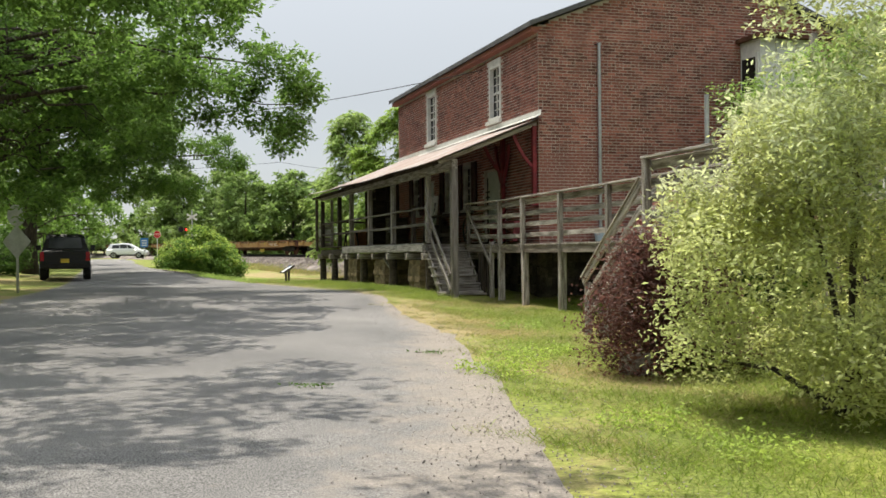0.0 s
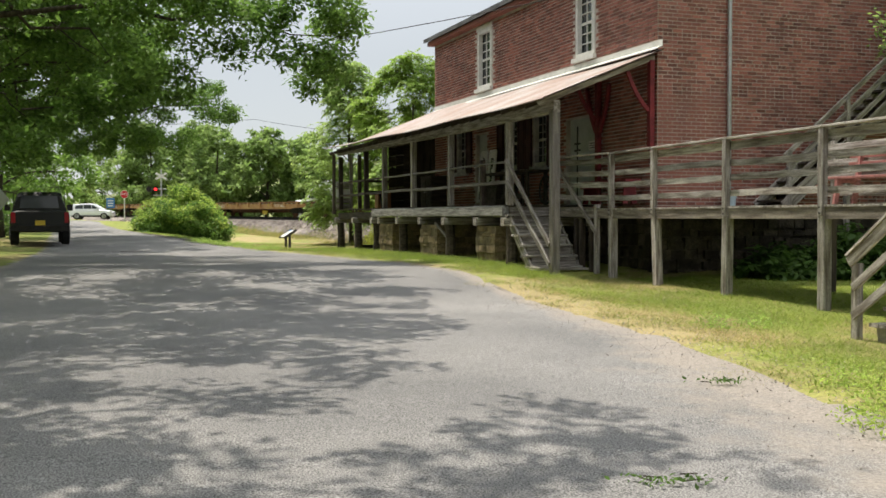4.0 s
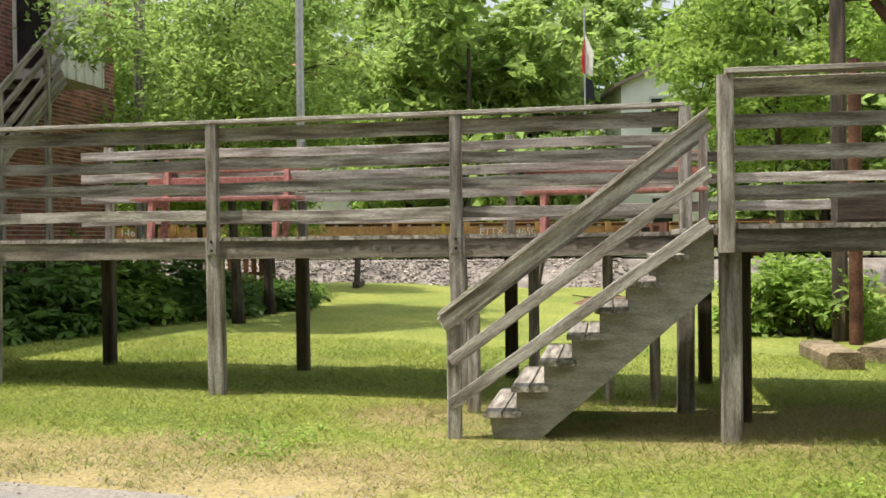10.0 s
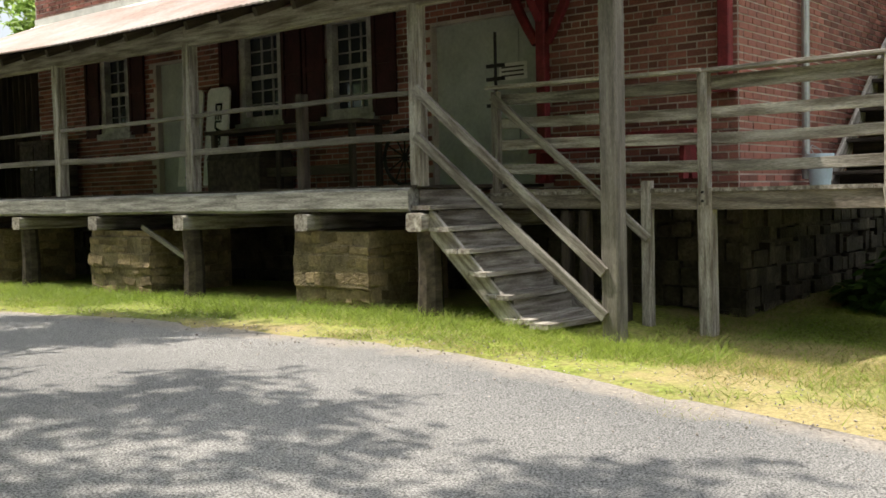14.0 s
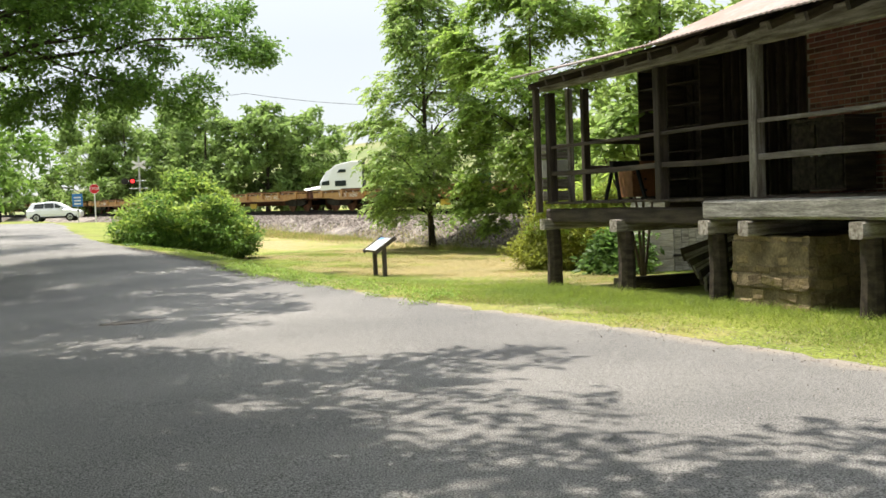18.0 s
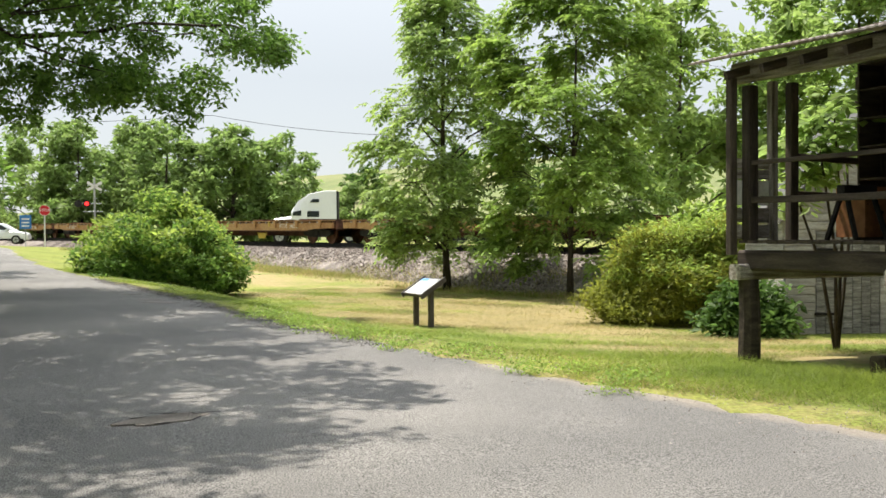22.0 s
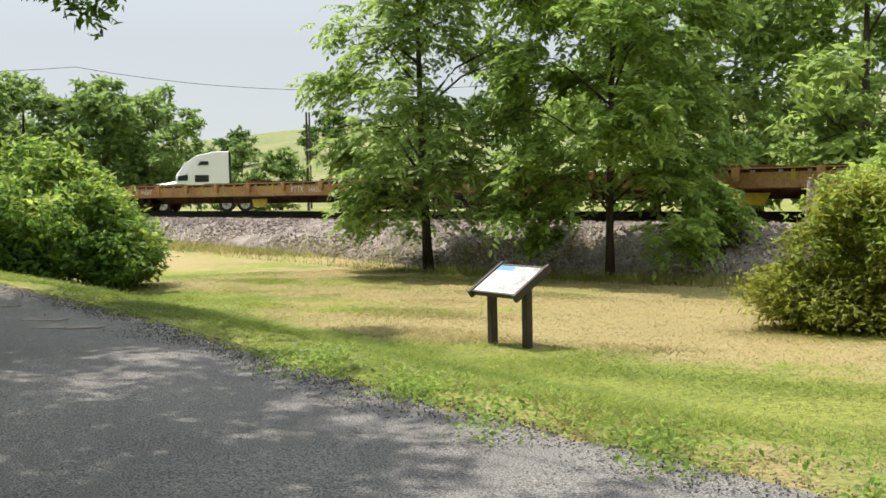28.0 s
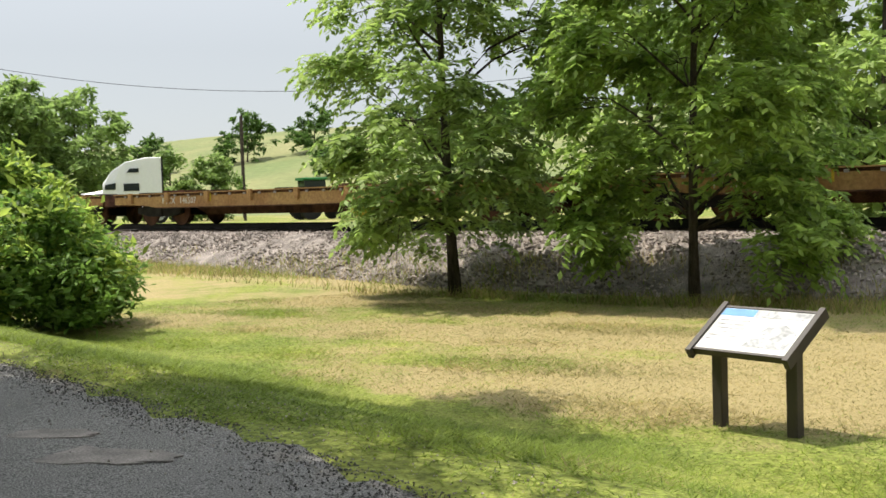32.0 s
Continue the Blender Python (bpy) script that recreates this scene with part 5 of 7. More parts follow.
for k, (x, y) in enumerate(((-17.8, 33.5), (-19.5, 37.5), (-20.5, 46), (-22.5, 53), (-16.0, 29.5))):
    bush("undergrowth", x, y, mound(R, 16, 1.8, 1.8, 2.3, 0.7), 7000, 0.09, LEAF_DARK, "dense undergrowth along the lane", 80 + k, group="roadside undergrowth")
wood_row("far_tree", [(-48, 134), (-57, 126), (-40, 146), (-66, 116), (-74, 105), (-30, 150), (-52, 118), (-60, 100)], LEAF_FAR, 5500, 0.36, "full green tree beyond the railway", 32, (11, 15), 5.0)
wood_row("field_tree", [(-22.5, 118), (-17, 117), (-13.6, 119), (-26, 122), (-30, 120)], LEAF_FAR, 10000, 0.28, "dense round tree beyond the railway", 33, (9, 10.5), 4.4)
wood_row("field_tree", [(-6.5, 128), (-3.5, 126)], LEAF_FAR, 5000, 0.22, "small tree at the edge of the field", 36, (5, 7.5), 2.4, 0.14)
wood_row("hill_tree", [(-60, 330), (-30, 345), (5, 350), (30, 335), (48, 330), (66, 300), (90, 290), (-95, 320), (40, 260), (58, 240)], LEAF_DARK, 2600, 0.7, "distant tree on the hill", 37, (8, 14), 7.0)
wood_row("wood_tree", [(8, 79), (14, 73), (20, 68), (27, 62), (33, 54), (17, 86), (26, 76)], LEAF_LIME, 11000, 0.28, "tall pale green woodland tree behind the railway", 34, (13, 18), 4.6)
wood_row("wood_tree", [(32.5, 49), (40, 37), (46, 33), (39, 17.5), (37, 11), (38, 3), (52, 2), (47, 14), (58, 26), (35, -6), (50, 40), (41, 31), (53, 14.0), (36.5, 17.5), (57, 33), (62, 20), (49, 9), (35, 31.5), (60, 40), (66, 30)], LEAF_LIME, 9500, 0.31, "tall woodland tree with bright green leaves", 35, (12, 17), 5.0)
wood_row("wood_tree", [(66, 27), (72, 37), (68, 16), (61, 47), (76, 27), (58, 56)], LEAF_LIGHT, 9000, 0.42, "tall dense woodland tree far behind the railway", 38, (20, 25), 6.5, 0.3)
tree("yard_tree", 23.6, 17.2, 9.5, cloud(R, 34, (0, 0, 6.0), (2.7, 2.7, 3.0), 0.8), 15000, 0.11, LEAF_LIGHT, "leafy tree beyond the walkway", 0.14, 14, 386)
for k, (x, y) in enumerate(((12.4, 28.3), (14.6, 29.0), (16.6, 28.4))):
    tree("yard_tree", x, y, 6.4, cloud(R, 30, (0, 0, 3.7), (1.5, 1.5, 2.4), 0.7), 13000, 0.08, LEAF_LIGHT, "dense green young tree behind the store", 0.09, 12, 390 + k)
for k, (x, y) in enumerate(((9.1, 23.6), (11.1, 24.3))):
    tree("yard_tree", x, y, 6.2, cloud(R, 26, (0, 0, 4.5), (2.4 - 0.6 * k, 2.3 - 0.6 * k, 1.6), 0.68), 15000, 0.07, LEAF_LIME, "small spreading dogwood tree behind the walkway", 0.1, 14, 380 + k)


# ---- brickwork ----
def bricks():
    """Bricks in courses over the front and the end wall; those at the near corner are parts of their own."""
    rng = np.random.default_rng(7)
    H, L, g = 0.0762, 0.222, 0.017
    holes = WINDOWS + PORCH_WINDOWS + DOORS
    box = np.array([(0, 0, 0), (1, 0, 0), (1, 1, 0), (0, 1, 0), (0, 0, 1), (1, 0, 1), (1, 1, 1), (0, 1, 1)], float)
    quads = np.array([(0, 3, 2, 1), (4, 5, 6, 7), (0, 1, 5, 4), (1, 2, 6, 5), (2, 3, 7, 6), (3, 0, 4, 7)])
    single, rest = [], {0: [], 1: []}
    for wall in (0, 1):
        n = int((RIDGE - 1.6) / H)
        for c in range(n):
            z = 1.6 + c * H
            end = FRONT if wall == 0 else DEPTH
            header = c % 7 == 3
            l = L / 2 if header else L
            a = -(0.0 if c % 2 else l / 2)
            while a < end:
                lo, hi = max(a, 0.0) + g / 2, min(a + l, end) - g / 2
                a += l
                if hi - lo < 0.03:
                    continue
                m = (lo + hi) / 2
                if wall == 0:
                    if z + H > EAVE - 0.2 or any(h[0] - 0.02 < hi and lo < h[1] + 0.02 and h[2] - 0.02 < z + H and z < h[3] + 0.02 for h in holes):
                        continue
                else:
                    top = EAVE + (RIDGE - EAVE) * (1 - abs(m - DEPTH / 2) / (DEPTH / 2))
                    if z + H > top - 0.03:
                        continue
                p = 0.008 + rng.uniform(-0.003, 0.003)
                e = rng.uniform(-0.002, 0.002, 2)
                if wall == 0:
                    q = ((-p, lo + e[0], z + g / 2), (0.01, hi + e[1], z + H - g / 2))
                else:
                    q = ((lo + e[0], -p, z + g / 2), (hi + e[1], 0.01, z + H - g / 2))
                if (wall == 1 and m < 2.0 and 1.7 < z < 4.1) and len(single) < 300:
                    single.append(q)
                else:
                    rest[wall].append(q)
    for wall in (0, 1):
        Q = np.array(rest[wall])
        v = (Q[:, None, 0] + box[None] * (Q[:, 1] - Q[:, 0])[:, None]).reshape(-1, 3)
        f = (np.arange(len(Q))[:, None, None] * 8 + quads[None]).reshape(-1, 4)
        me = bpy.data.meshes.new("brickwork")
        me.from_pydata(v.tolist(), [], f.tolist())
        me.materials.append(BRICK)
        tagged(part("brickwork", me, BRICK, STORE_OB, "weathered red brick courses with pale mortar joints"), kind="stuff")
    for lo, hi in single:
        part("brick", Shape().box(lo, hi), BRICK, STORE_OB)


# ---- porch details ----
def porch_details():
    for y, lo in ((2.28, DECK), (0.1, 2.62)):
        p = thing("red_bracket_post", STORE, "dark red painted timber post with curved bracket against the wall", "post", "red porch posts")
        part("post", Shape().beam((-0.09, y, lo), (-0.09, y, 4.55), 0.11, 0.13), RED, p)
        if lo > 2:
            part("base_block", Shape().box((-0.2, y - 0.1, lo - 0.04), (-0.02, y + 0.1, lo + 0.06)), RED, p)
        if lo < 2:
            for s in (-1, 1):
                part("bracket", Shape().beam((-0.1, y + 0.07 * s, 3.3), (-0.1, y + 0.5 * s, 4.3), 0.07, 0.1, bow=-0.06, n=5), RED, p)
        part("bracket", Shape().beam((-0.15, y, 3.55), (-0.62, y, 4.3), 0.06, 0.08, bow=-0.05, n=5), RED, p)
    for a, b, c, d in PORCH_WINDOWS:
        for y in (a - 0.24, b + 0.24):
            sh = thing("shutter", STORE, "dark maroon painted wooden shutter beside a porch window", "shutter", "window shutters")
            part("stile", Shape().box((-0.075, y - 0.2, c - 0.05), (-0.03, y - 0.14, d + 0.05)), MAROON, sh)
            part("stile", Shape().box((-0.075, y + 0.14, c - 0.05), (-0.03, y + 0.2, d + 0.05)), MAROON, sh)
            for z0, z1 in ((c - 0.05, c + 0.05), ((c + d) / 2 - 0.04, (c + d) / 2 + 0.04), (d - 0.05, d + 0.05)):
                part("rail", Shape().box((-0.073, y - 0.139, z0), (-0.03, y + 0.139, z1)), MAROON, sh)
            part("panel", Shape().box((-0.055, y - 0.139, c - 0.04), (-0.032, y + 0.139, d + 0.04)), MAROON, sh)
    wb = thing("workbench", STORE @ pose(-0.42, 6.1, DECK), "long dark wooden workbench under the porch windows", "bench")
    for x in (-0.2, 0.0, 0.2):
        part("top_plank", Shape().beam((x, -1.5, 0.84), (x, 1.5, 0.84), 0.19, 0.05), TIMBER_DARK_OR_SHADED, wb)
    for x in (-0.24, 0.24):
        for y in (-1.35, 0, 1.35):
            part("leg", Shape().beam((x, y, 0), (x, y, 0.81), 0.08, 0.08), TIMBER_DARK_OR_SHADED, wb)
    part("stretcher", Shape().beam((-0.24, -1.3, 0.25), (-0.24, 1.3, 0.25), 0.04, 0.12), TIMBER_DARK_OR_SHADED, wb)
    # plank wall beyond the brick
    w = thing("plank_wall", STORE, "dark unpainted vertical plank wall at the end of the porch", "wall")
    y = FRONT + 0.08
    while y < 17.0:
        part("plank", Shape().beam((random.uniform(-0.006, 0.006), y, DECK), (random.uniform(-0.006, 0.006), y, 4.3), 0.02, 0.2, cut=0.05, up=(1, 0, 0)), TIMBER_DARK_OR_SHADED, w)
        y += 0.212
    part("back_boards", Shape().box((0.03, FRONT + 0.01, DECK), (0.06, 17.1, 4.34)), TIMBER_DARK_OR_SHADED, w)
    # lean-to roof behind the plank wall
    lt = thing("lean_to", STORE, "low grey board-sided lean-to with a metal roof", "shed")
    part("wall", Shape().prism([(0.1, 1.2), (4.5, 1.2), (4.5, 4.55), (0.1, 4.35)], 16.9, 17.05, 1), TIMBER_DARK_OR_SHADED, lt)
    part("roof", Shape().prism([(0.02, 4.4), (4.7, 4.6), (4.7, 4.66), (0.02, 4.46)], FRONT + 0.01, 17.3, 1), TIN, lt)
    part("verge", Shape().prism([(0.1, 4.62), (2.5, 6.3), (2.5, 6.14), (0.1, 4.46)], FRONT + 0.03, FRONT + 0.9, 1), OLD_FRAME, lt, "grey painted roof verge")
    # end panel of the porch
    e = thing("porch_screen", STORE, "grey board screen with an open frame at the porch end", "screen")
    for x, w0 in ((-2.38, 0.1), (-1.77, 0.1), (-1.47, 0.12)):
        part("post", Shape().beam((x, 17.0, 1.55 if x < -2 else DECK), (x, 17.0, 3.6), w0, w0), TIMBER_DARK_OR_SHADED if x > -1.6 or x < -2.3 else TIMBER, e)
    for i, (a, b) in enumerate(((1.74, 1.9), (1.93, 2.1), (2.13, 2.42), (2.44, 2.55), (2.56, 2.68))):
        part("board", Shape().beam((-2.3, 17.02, (a + b) / 2), (-1.72, 17.02, (a + b) / 2), 0.025, b - a, up=(0, 0, 1)), WHITE if i == 2 else TIMBER, e, "faded white board" if i == 2 else "")
    for h in (0.55, 1.0):
        part("rail", Shape().beam((-1.45, 17.0, DECK + h), (-0.4, 17.0, DECK + h - 0.03), 0.045, 0.08), TIMBER_DARK_OR_SHADED, e)
    # shelf
    s = thing("wooden_shelf", STORE, "tall empty dark wooden shelf against the plank wall", "shelf")
    part("back", Shape().box((-0.06, 15.2, DECK), (-0.03, 17.0, 3.9)), TIMBER_DARK_OR_SHADED, s)
    for y in (15.2, 16.1, 16.97):
        part("side", Shape().box((-0.42, y, DECK), (-0.06, y + 0.03, 3.9)), TIMBER_DARK_OR_SHADED, s)
    for z in (2.0, 2.45, 2.85, 3.2, 3.55, 3.88):
        part("shelf_board", Shape().box((-0.42, 15.24, z), (-0.062, 16.96, z + 0.025)), TIMBER_DARK_OR_SHADED, s)
    d = thing("chest_of_drawers", STORE @ pose(-0.75, 16.6, DECK), "small orange-brown wooden chest of drawers", "chest of drawers")
    wood = material("orange_wood", (0.36, 0.16, 0.07), 0.5, vary=0.2, scale=4, fine=20)
    part("carcass", Shape().box((-0.22, -0.25, 0.03), (0.22, 0.2, 0.62)), wood, d)
    for k in range(3):
        dr = part("drawer", Shape().box((-0.24, -0.27, 0.06 + k * 0.18), (0.2, -0.252, 0.22 + k * 0.18)), wood, d)
        part("knob", Shape().tube([(0, -0.275, 0.14 + k * 0.18), (0, -0.3, 0.14 + k * 0.18)], 0.02, 8), DARK_STEEL, dr)
    tb = thing("saw_horse", STORE @ pose(-1.15, 16.3, DECK), "black wooden trestle standing on the porch", "trestle")
    part("top", Shape().beam((-0.25, 0, 0.58), (0.25, 0, 0.58), 0.12, 0.1), DARK_STEEL, tb)
    for x in (-0.2, 0.2):
        for y in (-1, 1):
            part("leg", Shape().beam((x, 0.03 * y, 0.55), (x * 1.2, 0.22 * y, 0), 0.05, 0.05), DARK_STEEL, tb)
    # bench and planter boxes along the wall
    b = thing("red_bench", STORE @ pose(-0.42, 1.2, DECK), "long dark red painted wooden bench against the brick wall", "bench")
    part("seat", Shape().beam((0, -1.0, 0.46), (0, 1.0, 0.46), 0.36, 0.05), RED, b)
    part("apron", Shape().beam((-0.16, -0.95, 0.37), (-0.16, 0.95, 0.37), 0.03, 0.1), RED, b)
    for y in (-0.85, 0.85):
        part("leg", Shape().prism([(-0.16, 0), (-0.05, 0), (0.0, 0.15), (0.05, 0), (0.16, 0), (0.12, 0.43), (-0.12, 0.43)], y - 0.025, y + 0.025, 1), RED, b)
    # upright signboards leaning on the wall
    for (y, x, txt, lean) in ((8.41, -0.42, "ANTIQUES", 6), (7.8, -0.42, "DELAPLANE", 6)):
        sb = thing("lettered_board", STORE @ pose(x, y, DECK) @ pose(0, 0, 0, 0, lean, 0), "tall white painted board with black capitals lettered down it", "sign", "lettered boards")
        part("board", Shape().prism([(-0.25, 0.12), (0.25, 0.12), (0.25, 1.48), (0.19, 1.54), (-0.19, 1.54), (-0.25, 1.48)], -0.015, 0.015), WHITE, sb)
        cu = bpy.data.curves.new("lettering", "FONT")
        cu.body, cu.size, cu.extrude, cu.align_x, cu.align_y = txt, 0.245 if len(txt) < 9 else 0.2, 0.004, "CENTER", "CENTER"
        cu.offset = 0.006
        ob = new("lettering", cu)
        me = bpy.data.meshes.new_from_object(ob.evaluated_get(bpy.context.evaluated_depsgraph_get()))
        bpy.data.objects.remove(ob)
        me.materials.clear()
        me.materials.append(BLACK_PAINT)
        me.transform(Matrix.Translation((-0.02, -0.02, 0.78)) @ Matrix(((0, 0, -1, 0), (0, -1, 0, 0), (-1, 0, 0, 0), (0, 0, 0, 1))).to_4x4())
        part("lettering", me, None, sb, "black capital letters")
    sg = thing("door_notice", STORE, "small white notice on the door", "notice")
    part("sheet", Shape().box((0.06, 2.6, 2.95), (0.07, 3.0, 3.15)), WHITE, sg)
    for k in range(3):
        part("bar", Shape().box((0.055, 2.64, 2.99 + k * 0.05), (0.0585, 2.96, 3.01 + k * 0.05)), PANEL_BROWN, sg)
    lamp = thing("iron_rack", STORE, "dark iron rack standing before the door", "rack")
    part("pole", Shape().tube([(-0.35, 2.75, DECK), (-0.35, 2.75, 3.45)], 0.018, 8), DARK_STEEL, lamp)
    for z in (2.6, 2.9, 3.05):
        part("hook", Shape().box((-0.37, 2.63, z), (-0.33, 2.87, z + 0.04)), DARK_STEEL, lamp)
    bucket = thing("bucket", STORE @ pose(1.5, -0.28, 1.612), "pale blue plastic bucket standing by the end wall", "bucket")
    part("body", Shape().tube([(0, 0, 0), (0, 0, 0.02), (0, 0, 0.33), (0, 0, 0.36)], [0.1, 0.11, 0.145, 0.155], 16), material("pale_blue_plastic", (0.5, 0.62, 0.68), 0.4, vary=0.1, bump=0), bucket, smooth=True)
    part("handle", Shape().tube([(-0.15, 0, 0.34), (-0.13, 0.06, 0.42), (0, 0.09, 0.46), (0.13, 0.06, 0.42), (0.15, 0, 0.34)], 0.006, 6), STEEL, bucket)
    # things against the wall, in the porch's shade
    mw = thing("cartwheel", STORE @ pose(-0.55, 4.0, DECK), "old dark iron wheel leaning against the wall", "wheel")
    pts = [(0.02, 0.33 * math.cos(a), 0.36 + 0.33 * math.sin(a)) for a in np.linspace(0, 2 * math.pi, 25)]
    part("rim", Shape().tube(pts, 0.025, 6), DARK_STEEL, mw)
    for a in np.linspace(0, math.pi, 7)[:-1]:
        part("spoke", Shape().tube([(0.02, 0.33 * math.cos(a), 0.36 + 0.33 * math.sin(a)), (0.02, -0.33 * math.cos(a), 0.36 - 0.33 * math.sin(a))], 0.01, 5), DARK_STEEL, mw)
    tr = thing("storage_chest", STORE @ pose(-0.5, 6.9, DECK), "dark old wooden trunk under the window", "chest")
    part("box", Shape().box((-0.3, -0.55, 0), (0.3, 0.55, 0.45)), TIMBER_DARK_OR_SHADED, tr)
    part("lid", Shape().prism([(-0.31, 0.453), (0.31, 0.453), (0.25, 0.56), (-0.25, 0.56)], -0.56, 0.56, 1), TIMBER_DARK_OR_SHADED, tr)
    cb = thing("old_cabinet", STORE @ pose(-0.35, 12.4, DECK), "dark old cabinet against the wall", "cabinet")
    part("body", Shape().box((-0.25, -0.5, 0.05), (0.25, 0.5, 0.95)), TIMBER_DARK_OR_SHADED, cb)
    part("top", Shape().box((-0.28, -0.53, 0.953), (0.28, 0.53, 0.99)), TIMBER_DARK_OR_SHADED, cb)
    for y in (-0.25, 0.25):
        dd = part("door", Shape().box((-0.27, y - 0.22, 0.1), (-0.253, y + 0.22, 0.9)), TIMBER_DARK_OR_SHADED, cb)
        part("knob", Shape().tube([(-0.27, y * 0.3, 0.5), (-0.3, y * 0.3, 0.5)], 0.015, 6), STEEL, dd)
    sw = thing("loose_boards", STORE, "stack of old boards and stair parts lying under the porch", "boards")
    for k in range(7):
        y0 = 13.0 + 0.25 * k
        part("board", Shape().beam((-1.9 + 0.1 * k, y0, gz(-1.8, y0) + 0.1 + 0.07 * k), (-0.7, y0 + 1.2 - 0.4 * k, 0.75 + 0.09 * k), 0.04, 0.2), TIMBER if k % 2 else TIMBER_DARK_OR_SHADED, sw)
    br = thing("diagonal_brace", STORE, "thin diagonal brace under the porch deck", "brace")
    part("brace", Shape().beam((-2.2, 7.0, DECK - 0.42), (-2.15, 6.15, 0.9), 0.04, 0.06), TIMBER, br)


porch_details()


# ---- upper stair, annex and other things behind the walkway ----
def upper_stairs():
    s = thing("upper_stairs", STORE, "steep grey wooden stairs up the end wall to the upper door", "stairs")
    a, b = Vector((2.25, 0, 1.64)), Vector((5.6, 0, 4.36))
    for y in (-1.02, -0.14):
        part("stringer", Shape().beam((a.x, y, a.z), (b.x, y, b.z), 0.05, 0.26), TIMBER, s)
    for h in (0.35, 0.68, 1.0):
        part("handrail", Shape().beam((a.x, -1.02, a.z + h), (b.x, -1.02, b.z + h), 0.045, 0.1), TIMBER, s)
    for k in (0.03, 0.45, 0.85):
        p = a.lerp(b, k)
        part("rail_post", Shape().beam((p.x, -1.02, p.z - 0.1), (p.x, -1.02, p.z + 1.03), 0.09, 0.09), TIMBER, s)
    for k in range(14):
        p = a.lerp(b, (k + 0.5) / 14)
        part("tread", Shape().beam((p.x, -1.0, p.z + 0.03), (p.x, -0.16, p.z + 0.03), 0.27, 0.04), TIMBER_DARK_OR_SHADED, s)
        part("riser", Shape().beam((p.x + 0.12, -1.0, p.z - 0.06), (p.x + 0.12, -0.16, p.z - 0.06), 0.02, 0.16), TIMBER_DARK_OR_SHADED, s)
    for k in (0.45, 0.85):
        p = a.lerp(b, k)
        part("post", Shape().beam((p.x, -1.02, gz(p.x, -1.02) - 0.1), (p.x, -1.02, p.z - 0.1), 0.1, 0.1), TIMBER, s)
    an = thing("white_annex", STORE, "white boarded annex with a low brown roof", "annex")
    part("wall", Shape().box((5.75, -0.9, 4.4), (7.2, -0.02, 6.85)), WHITE, an)
    for k in range(5):
        part("batten", Shape().box((5.9 + k * 0.31, -0.93, 4.4), (5.95 + k * 0.31, -0.903, 6.85)), WHITE, an)
    part("roof", Shape().prism([(5.6, 6.85), (7.9, 6.85), (7.9, 6.95), (5.6, 6.95)], -1.15, -0.02, 1), RUST, an)
    dr = part("door", Shape().box((5.72, -0.75, 4.56), (5.748, -0.12, 6.4)), DARK_STEEL, an, "dark open doorway")
    part("door_frame", Shape().box((5.7, -0.85, 4.56), (5.747, -0.752, 6.5)), WHITE, dr)
    part("post", Shape().beam((6.6, -1.9, gz(6.6, -1.9) - 0.2), (6.6, -1.9, 6.8), 0.16, 0.16), TIMBER, an)


upper_stairs()


def picnic_table(m, label):
    t = thing("picnic_bench", m, label, "bench", "red benches on the walkway")
    for k in range(3):
        part("seat_slat", Shape().beam((0.0 + 0.13 * k, -0.9, 0.42), (0.0 + 0.13 * k, 0.9, 0.42), 0.11, 0.035), BENCH_RED, t)
    for z in (0.62, 0.78):
        part("back_slat", Shape().beam((0.42 + 0.1 * (z - 0.6), -0.9, z), (0.42 + 0.1 * (z - 0.6), 0.9, z), 0.035, 0.1), BENCH_RED, t)
    for y in (-0.68, 0.68):
        part("leg", Shape().beam((0.0, y, 0.4), (-0.06, y, 0), 0.08, 0.06), BENCH_RED, t)
        part("leg", Shape().beam((0.46, y, 0.86), (0.3, y, 0), 0.08, 0.06), BENCH_RED, t)
        part("arm", Shape().beam((-0.05, y, 0.375), (0.36, y, 0.375), 0.05, 0.07), BENCH_RED, t)
    return t


picnic_table(STORE @ pose(0.0, -5.85, 1.62, 0, 0, 2), "faded red wooden garden bench on the walkway")
picnic_table(STORE @ pose(-0.05, -10.0, 1.62, 0, 0, -1), "faded red wooden garden bench beside the stairs")


